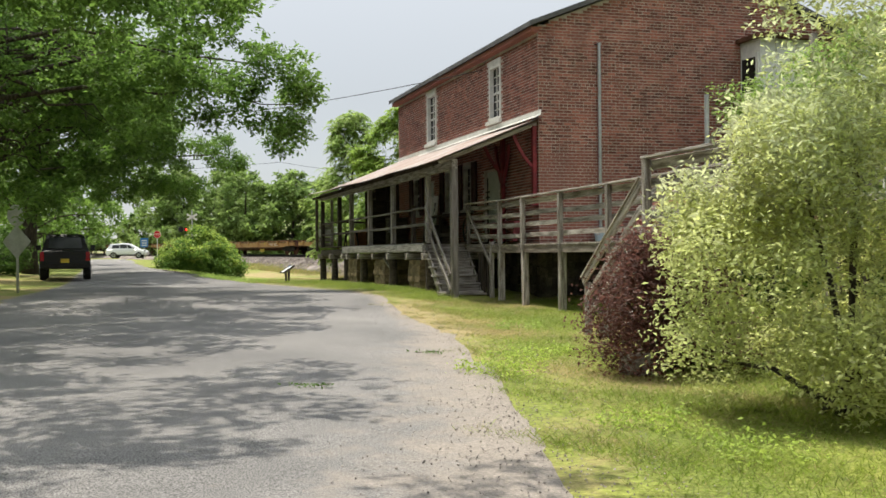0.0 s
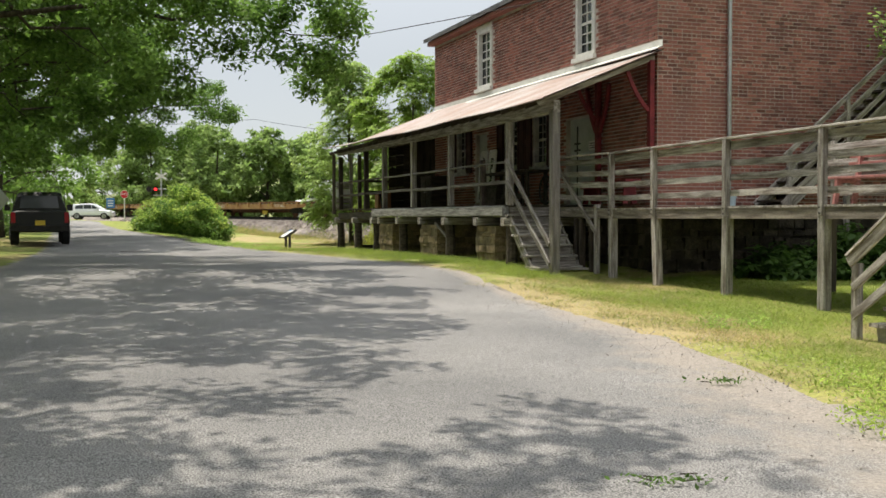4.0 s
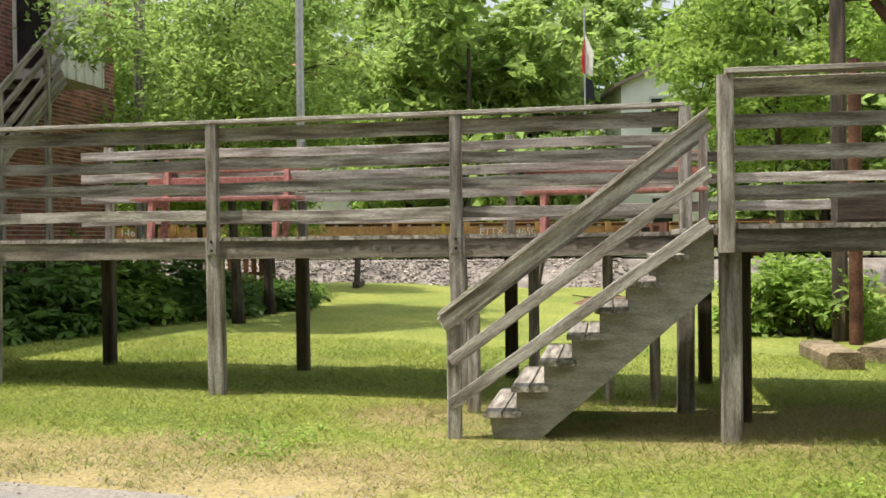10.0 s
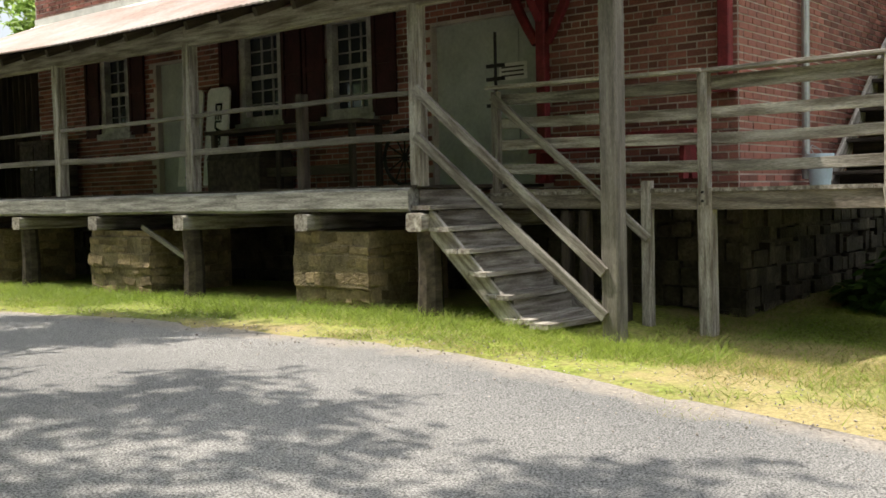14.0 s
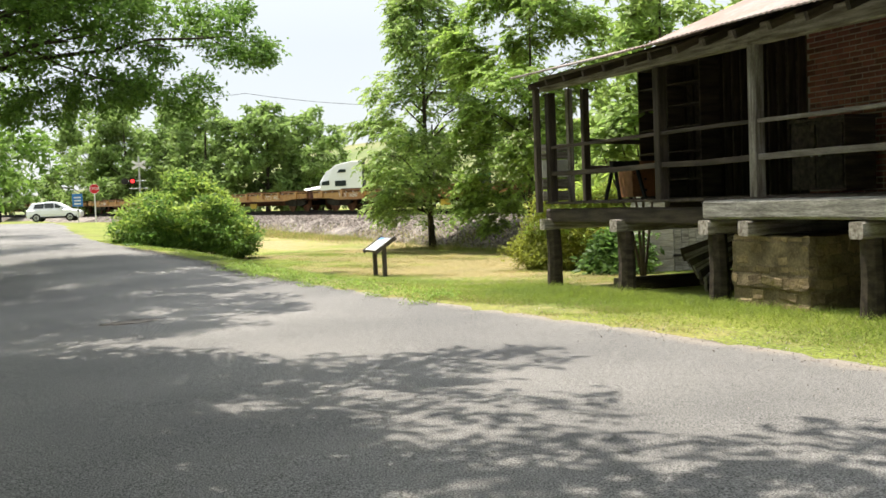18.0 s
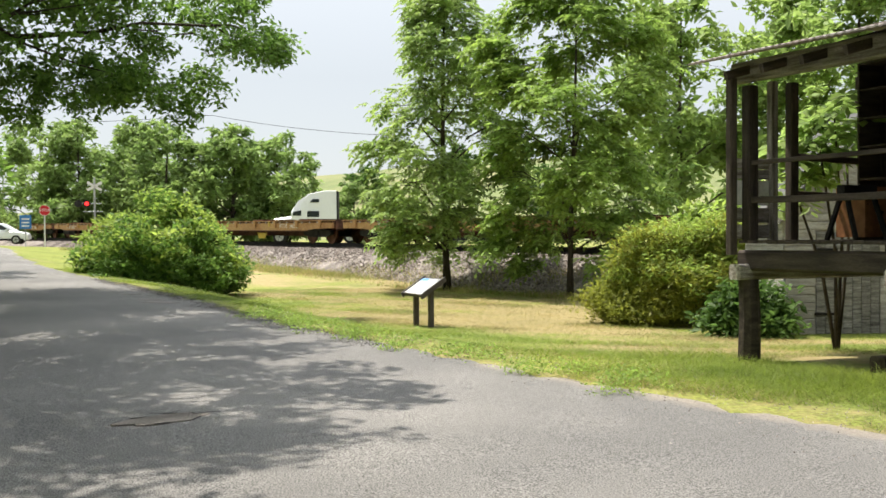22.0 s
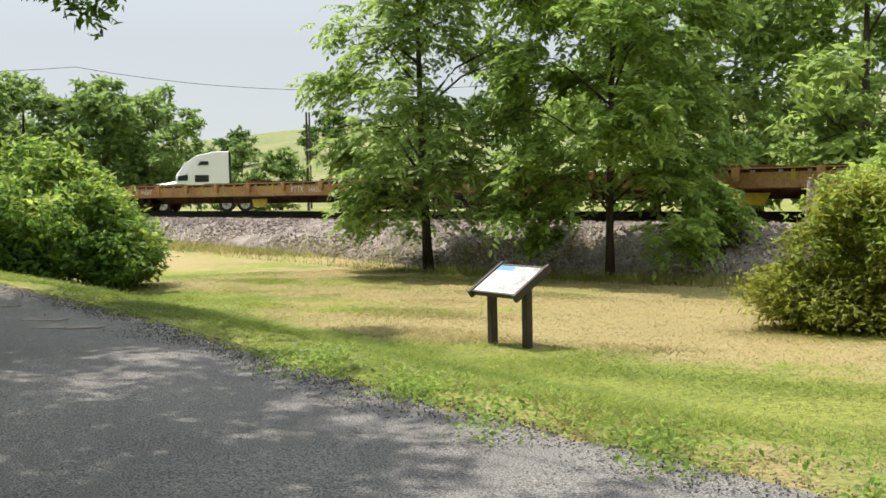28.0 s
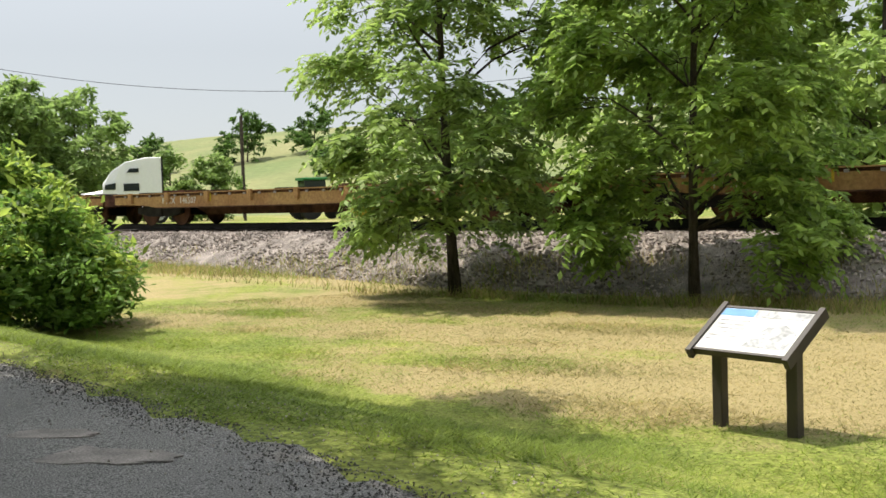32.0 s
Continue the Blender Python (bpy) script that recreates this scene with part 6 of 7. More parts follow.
def yard():
    p = thing("metal_pole", STORE @ pose(0.62, -6.62, 0), "tall grey metal pole behind the walkway", "pole")
    part("shaft", Shape().tube([(0, 0, 1.4), (0, 0, 4.35)], 0.045, 10), STEEL, p)
    # white iron bench and dark timber on the platform
    b = thing("white_bench", STORE @ pose(-1.1, -13.35, 1.66), "white painted cast iron garden bench", "bench")
    part("seat", Shape().box((-0.2, -0.5, 0.42), (0.2, 0.5, 0.45)), WHITE, b)
    for y in (-0.45, 0.45):
        for x in (-0.18, 0.18):
            part("leg", Shape().tube([(x, y, 0), (x * 0.6, y, 0.22), (x, y, 0.42)], 0.02, 6), WHITE, b)
        part("arm", Shape().tube([(-0.2, y, 0.45), (-0.25, y, 0.7), (0.0, y, 0.78), (0.2, y, 0.7)], 0.02, 6), WHITE, b)
    for k in range(7):
        part("back_bar", Shape().tube([(0.2, -0.45 + 0.15 * k, 0.45), (0.24, -0.45 + 0.15 * k, 0.82)], 0.012, 5), WHITE, b)
    part("back_rail", Shape().tube([(0.24, -0.48, 0.78), (0.25, -0.25, 0.86), (0.25, 0.25, 0.86), (0.24, 0.48, 0.78)], 0.018, 6), WHITE, b)
    d = thing("dark_timber", STORE @ pose(-2.3, -12.15, 1.66), "short blackened railway timber on the platform", "timber")
    part("timber", Shape().beam((0, -0.52, 0.14), (0, 0.52, 0.14), 0.24, 0.26, cut=0.1), TIMBER_DARK_OR_SHADED, d)
    # red brown post building at the platform's end
    r = thing("red_post", pose(10.4, 14.1, 0), "round red-brown painted timber post with braces", "post")
    part("shaft", Shape().tube([(0, 0, 0), (0, 0, 3.95)], 0.09, 14), RUST, r)
    r = thing("dark_porch_frame", pose(10.9, 14.0, 0), "dark timber porch frame with diagonal braces", "porch frame")
    part("post", Shape().beam((-0.05, 0.35, 0), (-0.05, 0.35, 6.2), 0.2, 0.2), TIMBER_DARK_OR_SHADED, r)
    part("post", Shape().beam((0.3, -0.75, 0), (0.3, -0.75, 6.2), 0.2, 0.2), RUST, r)
    part("beam", Shape().beam((-0.05, 0.45, 5.0), (0.5, -2.6, 5.0), 0.16, 0.3), TIMBER_DARK_OR_SHADED, r)
    part("brace", Shape().beam((0.1, -0.1, 4.85), (0.3, -0.75, 3.9), 0.1, 0.12), RUST, r)
    part("brace", Shape().beam((0.5, -1.7, 4.85), (0.3, -0.75, 3.9), 0.1, 0.12), RUST, r)
    # slatted bin, stone slabs, wheel spindle behind the walkway
    s = thing("slatted_fence", Matrix.Translation((17.3, 30.1, float(ground_z(17.3, 30.1)))) @ pose(0, 0, 0, 0, 0, -75), "short weathered red-brown slatted fence", "fence")
    for k in range(9):
        part("slat", Shape().beam((-0.9 + k * 0.22, 0, 0), (-0.9 + k * 0.22, 0, 1.15), 0.14, 0.025), RUST, s)
    for z in (0.3, 0.9):
        part("rail", Shape().beam((-1.0, 0.04, z), (1.0, 0.04, z), 0.04, 0.09), RUST, s)
    for (x, y, rz) in ((8.2, 14.2, 20), (9.0, 13.6, -10)):
        st = thing("stone_slab", Matrix.Translation((x, y, float(ground_z(x, y)))) @ pose(0, 0, 0, 0, 0, rz), "flat weathered stone slab in the grass", "stone", "stone slabs")
        part("slab", Shape().beam((-0.7, 0, 0.08), (0.7, 0, 0.08), 0.4, 0.22, cut=0.2), STONE_MORTAR, st)
    for x, y, a in ((18.0, 26.6, 25), (21.2, 22.8, -10)):
        tr = thing("leaning_prop", Matrix.Translation((x, y, float(ground_z(x, y)))) @ pose(0, 0, 0, 0, 0, a), "dark leaning timber prop by the ballast", "prop")
        part("prop", Shape().beam((-0.35, 0, 0), (0.1, 0, 1.3), 0.14, 0.14), TIMBER_DARK_OR_SHADED, tr)
        part("foot", Shape().beam((-0.6, 0, 0.07), (0.7, 0, 0.07), 0.16, 0.14), TIMBER_DARK_OR_SHADED, tr)
    # houses behind the railway
    for name, x, y, rz, w, l, h, rm, label in (("white_house", 46.3, 23.9, -62, 10, 8, 7.9 - float(ground_z(46.3, 23.9)), TIN, "white boarded house among the trees"), ("red_roof_house", 44.5, 47.0, 37, 5, 6, 10.2 - float(ground_z(44.5, 47.0)) - 0.6, ROOF_RED, "white house with a faded red metal roof")):
        z = float(ground_z(x, y))
        hs = thing(name, Matrix.Translation((x, y, z + 0.6)) @ pose(0, 0, 0, 0, 0, rz), label, "house")
        part("wall", Shape().prism([(-w / 2, -1.5), (w / 2, -1.5), (w / 2, h), (0, h + 2.2), (-w / 2, h)], -l / 2, l / 2, 1), HOUSE_WHITE, hs)
        for sgn in (-1, 1):
            part("roof", Shape().prism([(sgn * (w / 2 + 0.4), h - 0.25), (0, h + 2.25), (0, h + 2.4), (sgn * (w / 2 + 0.4), h - 0.1)], -l / 2 - 0.4, l / 2 + 0.4, 1), rm, hs)
        for zz in (1.0, 3.8, h - 2.2):
            if zz + 1.6 < h:
                for xx in (-0.32 * w, 0, 0.32 * w):
                    wi = part("window", Shape().box((xx - 0.45, -l / 2 - 0.03, zz), (xx + 0.45, -l / 2 - 0.005, zz + 1.5)), GLASS, hs)
                    part("window_frame", Shape().box((xx - 0.55, -l / 2 - 0.06, zz + 1.5), (xx + 0.55, -l / 2 - 0.005, zz + 1.6)), WHITE, wi)
    f = thing("flagpole", pose(33.0, 25.6, float(ground_z(33, 25.6))), "thin flagpole with a striped flag hanging slack", "flagpole")
    part("pole", Shape().tube([(0, 0, 0), (0, 0, 10.3 - float(ground_z(33, 25.6)))], 0.04, 8), STEEL, f)
    g0 = float(ground_z(33, 25.6)) - 0.95
    fl = part("flag", Shape().prism([(-0.01, 6.9 - g0), (-0.3, 6.75 - g0), (-0.36, 7.6 - g0), (-0.03, 8.4 - g0)], -0.02, 0.02), WHITE, f, "red and white striped flag")
    for k in range(4):
        part("stripe", Shape().beam((-0.04 - 0.07 * k, 0, 6.88 - g0), (-0.05 - 0.085 * k, 0, 8.2 - 0.22 * k - g0), 0.05, 0.035, up=(0, 1, 0)), material("flag_red", (0.55, 0.03, 0.05), 0.8, vary=0.1, bump=0), fl)
    part("flag", Shape().prism([(-0.02, 6.75 - g0), (-0.3, 6.6 - g0), (-0.42, 5.85 - g0), (0.1, 6.0 - g0)], -0.02, 0.02), BLACK_PAINT, f, "black flag below it")
    cs = thing("cut_stump", pose(-2.46, 52.0, float(ground_z(-2.46, 52))), "grey weathered dead stump beside the shrub", "stump")
    part("trunk", Shape().tube([(0.2, 0.1, -0.1), (0.1, 0, 0.8), (0, 0, 1.5), (0.03, 0, 2.05)], [0.2, 0.16, 0.14, 0.13], 9), TIMBER, cs)
    lg = thing("log_edging", Matrix.Translation((-2.6, 39.6, float(ground_z(-2.6, 39.6)))) @ pose(0, 0, 0, 0, 0, 10), "old dark timbers edging a bed under the porch", "timbers")
    part("timber", Shape().beam((-1.6, 0, 0.1), (0.9, 0.3, 0.1), 0.2, 0.2), TIMBER_DARK_OR_SHADED, lg)
    part("timber", Shape().beam((-0.4, -0.9, 0.12), (1.4, -0.7, 0.12), 0.22, 0.24), TIMBER, lg)
    pl = thing("tree_stump", pose(2.05, 11.4, float(ground_z(2.05, 11.4))), "low cut log beside the barberry bush", "stump")
    part("stump", Shape().tube([(0, 0, -0.05), (0, 0, 0.22)], [0.2, 0.18], 11), TIMBER, pl)


def fern_bed(x, y, a, b, h, mat, seed):
    """Arching ferns and ground vines behind the walkway."""
    rng = np.random.default_rng(seed)
    z = float(ground_z(x, y))
    t = thing("fern_bed", pose(x, y, z), "green ferns and vines below the brick end wall", "ferns", "ferns behind the walkway")
    n = 420
    ang, q = rng.uniform(0, 2 * math.pi, n), np.sqrt(rng.random(n))
    c = np.stack([a * q * np.cos(ang), b * q * np.sin(ang), h * (1 - q * q) * rng.uniform(0.3, 1, n) + 0.05], 1)
    fronds("fronds", c, 0.5, mat, t, seed, 6, np.stack([np.cos(ang), np.sin(ang), np.full(n, 0.8)], 1), 0.24)
    m = 2600
    ang, q = rng.uniform(0, 2 * math.pi, m), np.sqrt(rng.random(m))
    leaves("ground_vine", np.stack([a * 1.15 * q * np.cos(ang), b * 1.15 * q * np.sin(ang), rng.uniform(0.02, 0.3, m)], 1), 0.05, LEAF_DARK, t, seed=seed)


yard()


def shed():
    """A small clapboard shed with a plank door, beyond the end of the porch."""
    z = float(ground_z(-0.4, 47.5))
    sd = thing("garden_shed", Matrix.Translation((-1.6, 46.95, z)) @ pose(0, 0, 0, 0, 0, -3), "small grey clapboard shed with a pale plank door", "shed")
    W, D, E, K = 3.4, 1.9, 2.3, 3.95
    part("wall", Shape().prism([(0, -0.3), (W, -0.3), (W, E), (W / 2, K), (0, E)], 0.03, D, 1), OLD_FRAME, sd)
    zz = 0.0
    while zz < K - 0.2:
        lo = 0 if zz < E else (zz - E) / (K - E) * W / 2
        spans = [(lo, 0.55), (1.75, W - lo)] if zz < 1.85 else [(lo, W - lo)]
        for a, b in spans:
            if b - a > 0.1:
                part("clapboard", Shape().beam((a, 0.005, zz + 0.07), (b, 0.005, zz + 0.07), 0.03, 0.135, cut=0.2), CLAPBOARD, sd)
        if zz < E - 0.1:
            part("clapboard", Shape().beam((-0.012, 0.02, zz + 0.07), (-0.012, D, zz + 0.07), 0.03, 0.135, cut=0.2), CLAPBOARD, sd)
        zz += 0.145
    dr = part("door", Shape().box((0.56, 0.012, 0.02), (1.74, 0.028, 1.84)), CLAPBOARD, sd, "pale weathered plank door")
    for k in range(7):
        part("plank", Shape().box((0.57 + k * 0.167, -0.02, 0.02), (0.727 + k * 0.167, 0.01, 1.83)), BLEACHED, dr)
    for h in (0.35, 1.5):
        part("hinge", Shape().box((0.53, -0.035, h), (0.95, -0.021, h + 0.05)), DARK_STEEL, dr)
    for s in (0, 1):
        o = [(-0.2, E - 0.2), (W / 2, K + 0.02), (W / 2, K + 0.12), (-0.2, E - 0.1)]
        part("roof", Shape().prism([(W - a, b) for a, b in o] if s else o, -0.2, D + 0.15, 1), SLATE, sd)
        q = [(-0.2, E - 0.32), (W / 2, K - 0.1), (W / 2, K + 0.015), (-0.2, E - 0.205)]
        part("bargeboard", Shape().prism([(W - a, b) for a, b in q] if s else q, -0.2, -0.17, 1), CLAPBOARD, sd)


def sumac():
    """A young tree with long feathery leaves, close behind the end of the porch."""
    z = float(ground_z(-2.9, 42.6))
    t = thing("sumac", pose(-2.9, 42.6, z), "young sumac with bright feathery leaves behind the porch", "tree")
    rng = np.random.default_rng(71)
    tops = [Vector((-0.5, -0.5, 2.7)), Vector((-0.2, -0.3, 3.2)), Vector((0.3, 0.3, 2.9)), Vector((-0.7, -0.1, 2.3))]
    for e in tops:
        part("stem", Shape().tube([(0, 0, -0.1), tuple(e * 0.5 + Vector((0.1, 0, 0))), tuple(e)], [0.03, 0.022, 0.012], 6), BARK, t)
    c = np.concatenate([np.array(e)[None] + rng.normal(size=(16, 3)) * 0.16 for e in tops])
    fronds("crown", c, 0.62, LEAF_LIME, t, 72, 8, None, 0.24)


def mulch_bed():
    x, y = 16.7, 19.4
    b = thing("mulch_bed", pose(x, y, float(ground_z(x, y))), "round bed of brown mulch and twigs in the lawn", "garden bed")
    rng = np.random.default_rng(44)
    sh = Shape()
    ring = [(1.15 * math.cos(a) * rng.uniform(0.85, 1.1), 0.95 * math.sin(a) * rng.uniform(0.85, 1.1)) for a in np.linspace(0, 2 * math.pi, 25)[:-1]]
    sh.v = [(a, c, -0.02) for a, c in ring] + [(a * 0.6, c * 0.6, 0.1 + rng.uniform(0, 0.05)) for a, c in ring] + [(0, 0, 0.16)]
    for i in range(24):
        j = (i + 1) % 24
        sh.f += [(i, j, 24 + j, 24 + i), (24 + i, 24 + j, 48)]
    part("mulch", sh, MULCH, b)
    for k in range(26):
        a, q = rng.uniform(0, 2 * math.pi), rng.uniform(0.2, 1.0)
        o = Vector((q * math.cos(a), 0.85 * q * math.sin(a), 0.16 - 0.12 * q))
        d = Vector((rng.normal(), rng.normal(), rng.uniform(0, 0.5))) * 0.2
        part("twig", Shape().tube([o, o + d], 0.012, 5), BARK, b)
    h = thing("hand_pump", pose(x - 0.1, y + 0.1, float(ground_z(x, y)) + 0.1), "black iron garden water pump", "pump")
    part("column", Shape().tube([(0, 0, 0), (0, 0, 0.75)], 0.035, 10), DARK_STEEL, h)
    part("head", Shape().tube([(0, 0, 0.75), (0, 0, 0.92)], [0.05, 0.055], 10), DARK_STEEL, h)
    part("spout", Shape().tube([(0, 0, 0.82), (-0.02, -0.15, 0.83), (-0.02, -0.19, 0.77)], 0.022, 8), DARK_STEEL, h)
    part("handle", Shape().tube([(0, 0, 0.92), (0, 0.22, 0.96), (0, 0.3, 0.86)], 0.014, 7), DARK_STEEL, h)


shed()
sumac()
mulch_bed()
for k, (x, y, a, b, h, mt) in enumerate(((6.4, 25.0, 1.2, 0.8, 0.9, LEAF_DARK), (8.0, 25.6, 1.4, 1.1, 1.25, LEAF), (9.9, 25.6, 1.5, 1.3, 1.0, LEAF_DARK), (11.8, 25.6, 1.6, 1.2, 0.25, LEAF_DARK), (13.4, 26.6, 1.6, 1.2, 0.2, LEAF), (5.0, 24.9, 1.0, 0.5, 0.5, LEAF_DARK))):
    fern_bed(x, y, a, b, h, mt, 400 + k)
bush("broadleaf_bush", 11.3, 14.9, mound(R, 16, 1.1, 1.1, 1.25, 0.4), 6000, 0.09, LEAF_LIGHT, "bright green broadleaf bush at the end of the walkway", 92)
bush("barberry_bush", 10.2, 12.2, mound(R, 14, 1.0, 1.0, 1.5, 0.35), 8000, 0.035, LEAF_RED, "dull red shrub by the stone slabs", 93)
bush("hosta_bed", -2.35, 46.6, mound(R, 14, 0.75, 0.7, 1.0, 0.35), 3500, 0.1, LEAF_DARK, "dark leafy plants behind the porch", 94)
for k, (x, y) in enumerate(((0.6, 11.9), (0.9, 12.6), (1.15, 13.3), (0.5, 11.2), (1.1, 17.2), (1.5, 8.0), (2.0, 7.0), (-7.6, 39.8), (-8.2, 40.9), (-8.8, 42.0), (-9.3, 42.9), (-9.8, 43.9), (-10.3, 45.0), (-10.8, 46.0), (-7.0, 38.6))):
    bush("weed_patch", x, y, [(random.uniform(-0.35, 0.35), random.uniform(-0.5, 0.5), 0.04, 0.1, 0.1, 0.04) for _ in range(18)], 650, 0.024, LEAF_SHOOT if y < 14 else LEAF_LIGHT, "low bright green weeds at the edge of the lane", 100 + k, group="weeds")


# ---- lane and crossing furniture ----
def signs():
    z = float(ground_z(-12.6, 29.3))
    s = thing("road_sign", Matrix.Translation((-12.15, 29.3, z + 0.1)) @ pose(0, 0, 0, 0, 0, -17), "grey backs of a round and a diamond road sign", "road sign")
    part("post", Shape().box((-0.03, -0.02, -0.1), (0.03, 0.02, 2.35)), STEEL, s)
    part("diamond_plate", Shape().prism([(-0.48, 1.35), (0, 0.87), (0.48, 1.35), (0, 1.83)], -0.03, -0.022, 1), STEEL, s)
    part("round_plate", Shape().prism([(0.31 * math.cos(a), 2.1 + 0.31 * math.sin(a)) for a in np.linspace(0, 2 * math.pi, 25)[:-1]], -0.03, -0.022, 1), STEEL, s)
    redp = material("sign_red", (0.5, 0.02, 0.03), 0.4, vary=0.08, bump=0)
    blue = material("sign_blue", (0.04, 0.16, 0.4), 0.4, vary=0.08, bump=0)
    x, y = -29.2, 105.5
    z = float(ground_z(x, y))
    st = thing("stop_sign", Matrix.Translation((x, y, z)) @ pose(0, 0, 0, 0, 0, 10), "red octagonal stop sign on a pale post", "stop sign")
    part("post", Shape().beam((0, 0.03, -0.1), (0, 0.03, 2.95), 0.09, 0.06), WHITE, st)
    octo = [(0.4 * math.cos(a), 2.62 + 0.4 * math.sin(a)) for a in np.linspace(0, 2 * math.pi, 9)[:-1] + math.pi / 8]
    pl = part("plate", Shape().prism([(a, b) for a, b in octo], -0.012, 0.0, 1), WHITE, st)
    part("face", Shape().prism([(a * 0.93, 2.62 + (b - 2.62) * 0.93) for a, b in octo], -0.018, -0.013, 1), redp, pl)
    cu = bpy.data.curves.new("lettering", "FONT")
    cu.body, cu.size, cu.extrude, cu.align_x, cu.align_y = "STOP", 0.3, 0.002, "CENTER", "CENTER"
    ob = new("lettering", cu)
    me = bpy.data.meshes.new_from_object(ob.evaluated_get(bpy.context.evaluated_depsgraph_get()))
    bpy.data.objects.remove(ob)
    me.materials.clear()
    me.materials.append(WHITE)
    me.transform(Matrix.Translation((0, -0.022, 2.62)) @ pose(0, 0, 0, 90))
    part("lettering", me, None, pl, "white letters")
    b = thing("blue_sign", Matrix.Translation((x - 0.9, y - 1.5, z)) @ pose(0, 0, 0, 0, 0, 14), "blue roadside information sign on a thin post", "road sign")
    part("post", Shape().beam((0, 0.03, -0.1), (0, 0.03, 2.2), 0.06, 0.05), STEEL, b)
    pn = part("plate", Shape().box((-0.38, -0.01, 1.3), (0.38, 0.0, 2.25)), blue, b)
    for k in range(3):
        part("bar", Shape().box((-0.25, -0.016, 1.45 + 0.24 * k), (0.25, -0.012, 1.55 + 0.24 * k)), WHITE, pn)
    # crossing signal
    glow = material("lit_red_lamp", (0.6, 0.02, 0.02), 0.4, vary=0.02, bump=0)
    e = glow.node_tree.nodes["Principled BSDF"]
    e.inputs["Emission Color"].default_value, e.inputs["Emission Strength"].default_value = (1, 0.03, 0.03, 1), 1.5
    x, y = -26.6, 109.5
    z = float(ground_z(x, y))
    c = thing("crossing_signal", Matrix.Translation((x, y, z)) @ pose(0, 0, 0, 0, 0, 10), "railway crossing signal mast with red flashing lamps", "crossing signal")
    part("mast", Shape().tube([(0, 0, -0.1), (0, 0, 5.2)], 0.08, 10), STEEL, c)
    part("base_box", Shape().box((-0.35, -0.25, 0.0), (0.35, 0.25, 0.9)), STEEL, c)
    part("arm", Shape().tube([(-1.3, -0.1, 3.2), (0.5, -0.1, 3.2)], 0.035, 8), STEEL, c)
    part("arm", Shape().tube([(-0.8, -0.1, 2.6), (0.6, -0.1, 2.6)], 0.03, 8), STEEL, c)
    for a in (30, -30):
        part("crossbuck", Shape().box((-0.6, -0.02, -0.1), (0.6, 0.0, 0.1), Matrix.Translation((0, -0.12, 4.5)) @ pose(0, 0, 0, 0, a, 0)), WHITE, c)
    for xx, mt in ((-0.55, glow), (-1.15, DARK_STEEL)):
        la = part("lamp", Shape().tube([(xx, -0.16, 3.2), (xx, -0.12, 3.2)], 0.28, 16), DARK_STEEL, c)
        part("lens", Shape().tube([(xx, -0.2, 3.2), (xx, -0.165, 3.2)], 0.15, 14), mt, la)


signs()


def wires():
    pole_wood = TIMBER_DARK_OR_SHADED
    tops = [(-60, 126, 12.6), (-19.3, 123.2, 12.5), (-2.1, 119, 10.4), (24, 112, 11.5)]
    for x, y, top in ((-19.3, 123.2, 11.2), (-2.1, 119, 8.7), (-12.45, 121.4, 8.3), (0.0, 134.5, 10.0)):
        z = float(ground_z(x, y))
        p = thing("utility_pole", pose(x, y, 0), "brown wooden utility pole", "utility pole", "utility poles")
        part("pole", Shape().tube([(0, 0, z - 0.2), (0, 0, top)], [0.1, 0.08], 9), pole_wood, p)
    spans = list(zip(tops, tops[1:])) + [((3.85, 25.8, 6.62), (-25.0, 62.0, 9.8))]
    for a, b in spans:
        w = thing("power_line", Matrix.Identity(4), "thin dark overhead cable", "cable", "overhead cables")
        a, b = Vector(a), Vector(b)
        sag = 0.02 * (b - a).length
        part("cable", Shape().tube([a.lerp(b, t) - Vector((0, 0, 4 * sag * t * (1 - t))) for t in np.linspace(0, 1, 17)], 0.02 if a.y > 60 else 0.012, 5), DARK_STEEL, w)


wires()


# ---- vehicles ----
def loft(sections, half, mat_name="body"):
    """A car body from outlines along its length: (x, sill, belt, roof, half width at the belt, half width at the roof)."""
    sh = Shape()
    rings = []
    for x, lo, belt, top, w, wt in sections:
        mid = (lo + belt) / 2
        rings.append([(x, -w * 0.93, lo), (x, -w, mid), (x, -w * 0.985, belt), (x, -wt, top - 0.05), (x, -wt * 0.8, top), (x, wt * 0.8, top), (x, wt, top - 0.05), (x, w * 0.985, belt), (x, w, mid), (x, w * 0.93, lo)])
    n = len(rings[0])
    for r in rings:
        sh.v += r
    for k in range(len(rings) - 1):
        sh.f += [(k * n + i, k * n + (i + 1) % n, k * n + n + (i + 1) % n, k * n + n + i) for i in range(n)]
    sh.f += [tuple(range(n - 1, -1, -1)), tuple((len(rings) - 1) * n + i for i in range(n))]
    return sh


def wheel(parent, x, y, r, w=0.22):
    s = math.copysign(1, y)
    t = part("wheel", Shape().tube([(x, y - w / 2, r), (x, y - w * 0.4, r), (x, y + w * 0.4, r), (x, y + w / 2, r)], [r * 0.92, r, r, r * 0.92], 24), RUBBER, parent, "black tyre")
    part("rim", Shape().tube([(x, y + s * w * 0.5, r), (x, y + s * (w * 0.5 + 0.012), r)], r * 0.62, 18), STEEL, t, "grey alloy rim")
    for k in range(5):
        a = 2 * math.pi * k / 5
        part("spoke", Shape().tube([(x, y + s * (w * 0.5 + 0.016), r), (x + r * 0.55 * math.cos(a), y + s * (w * 0.5 + 0.016), r + r * 0.55 * math.sin(a))], 0.02, 5), DARK_STEEL, t)


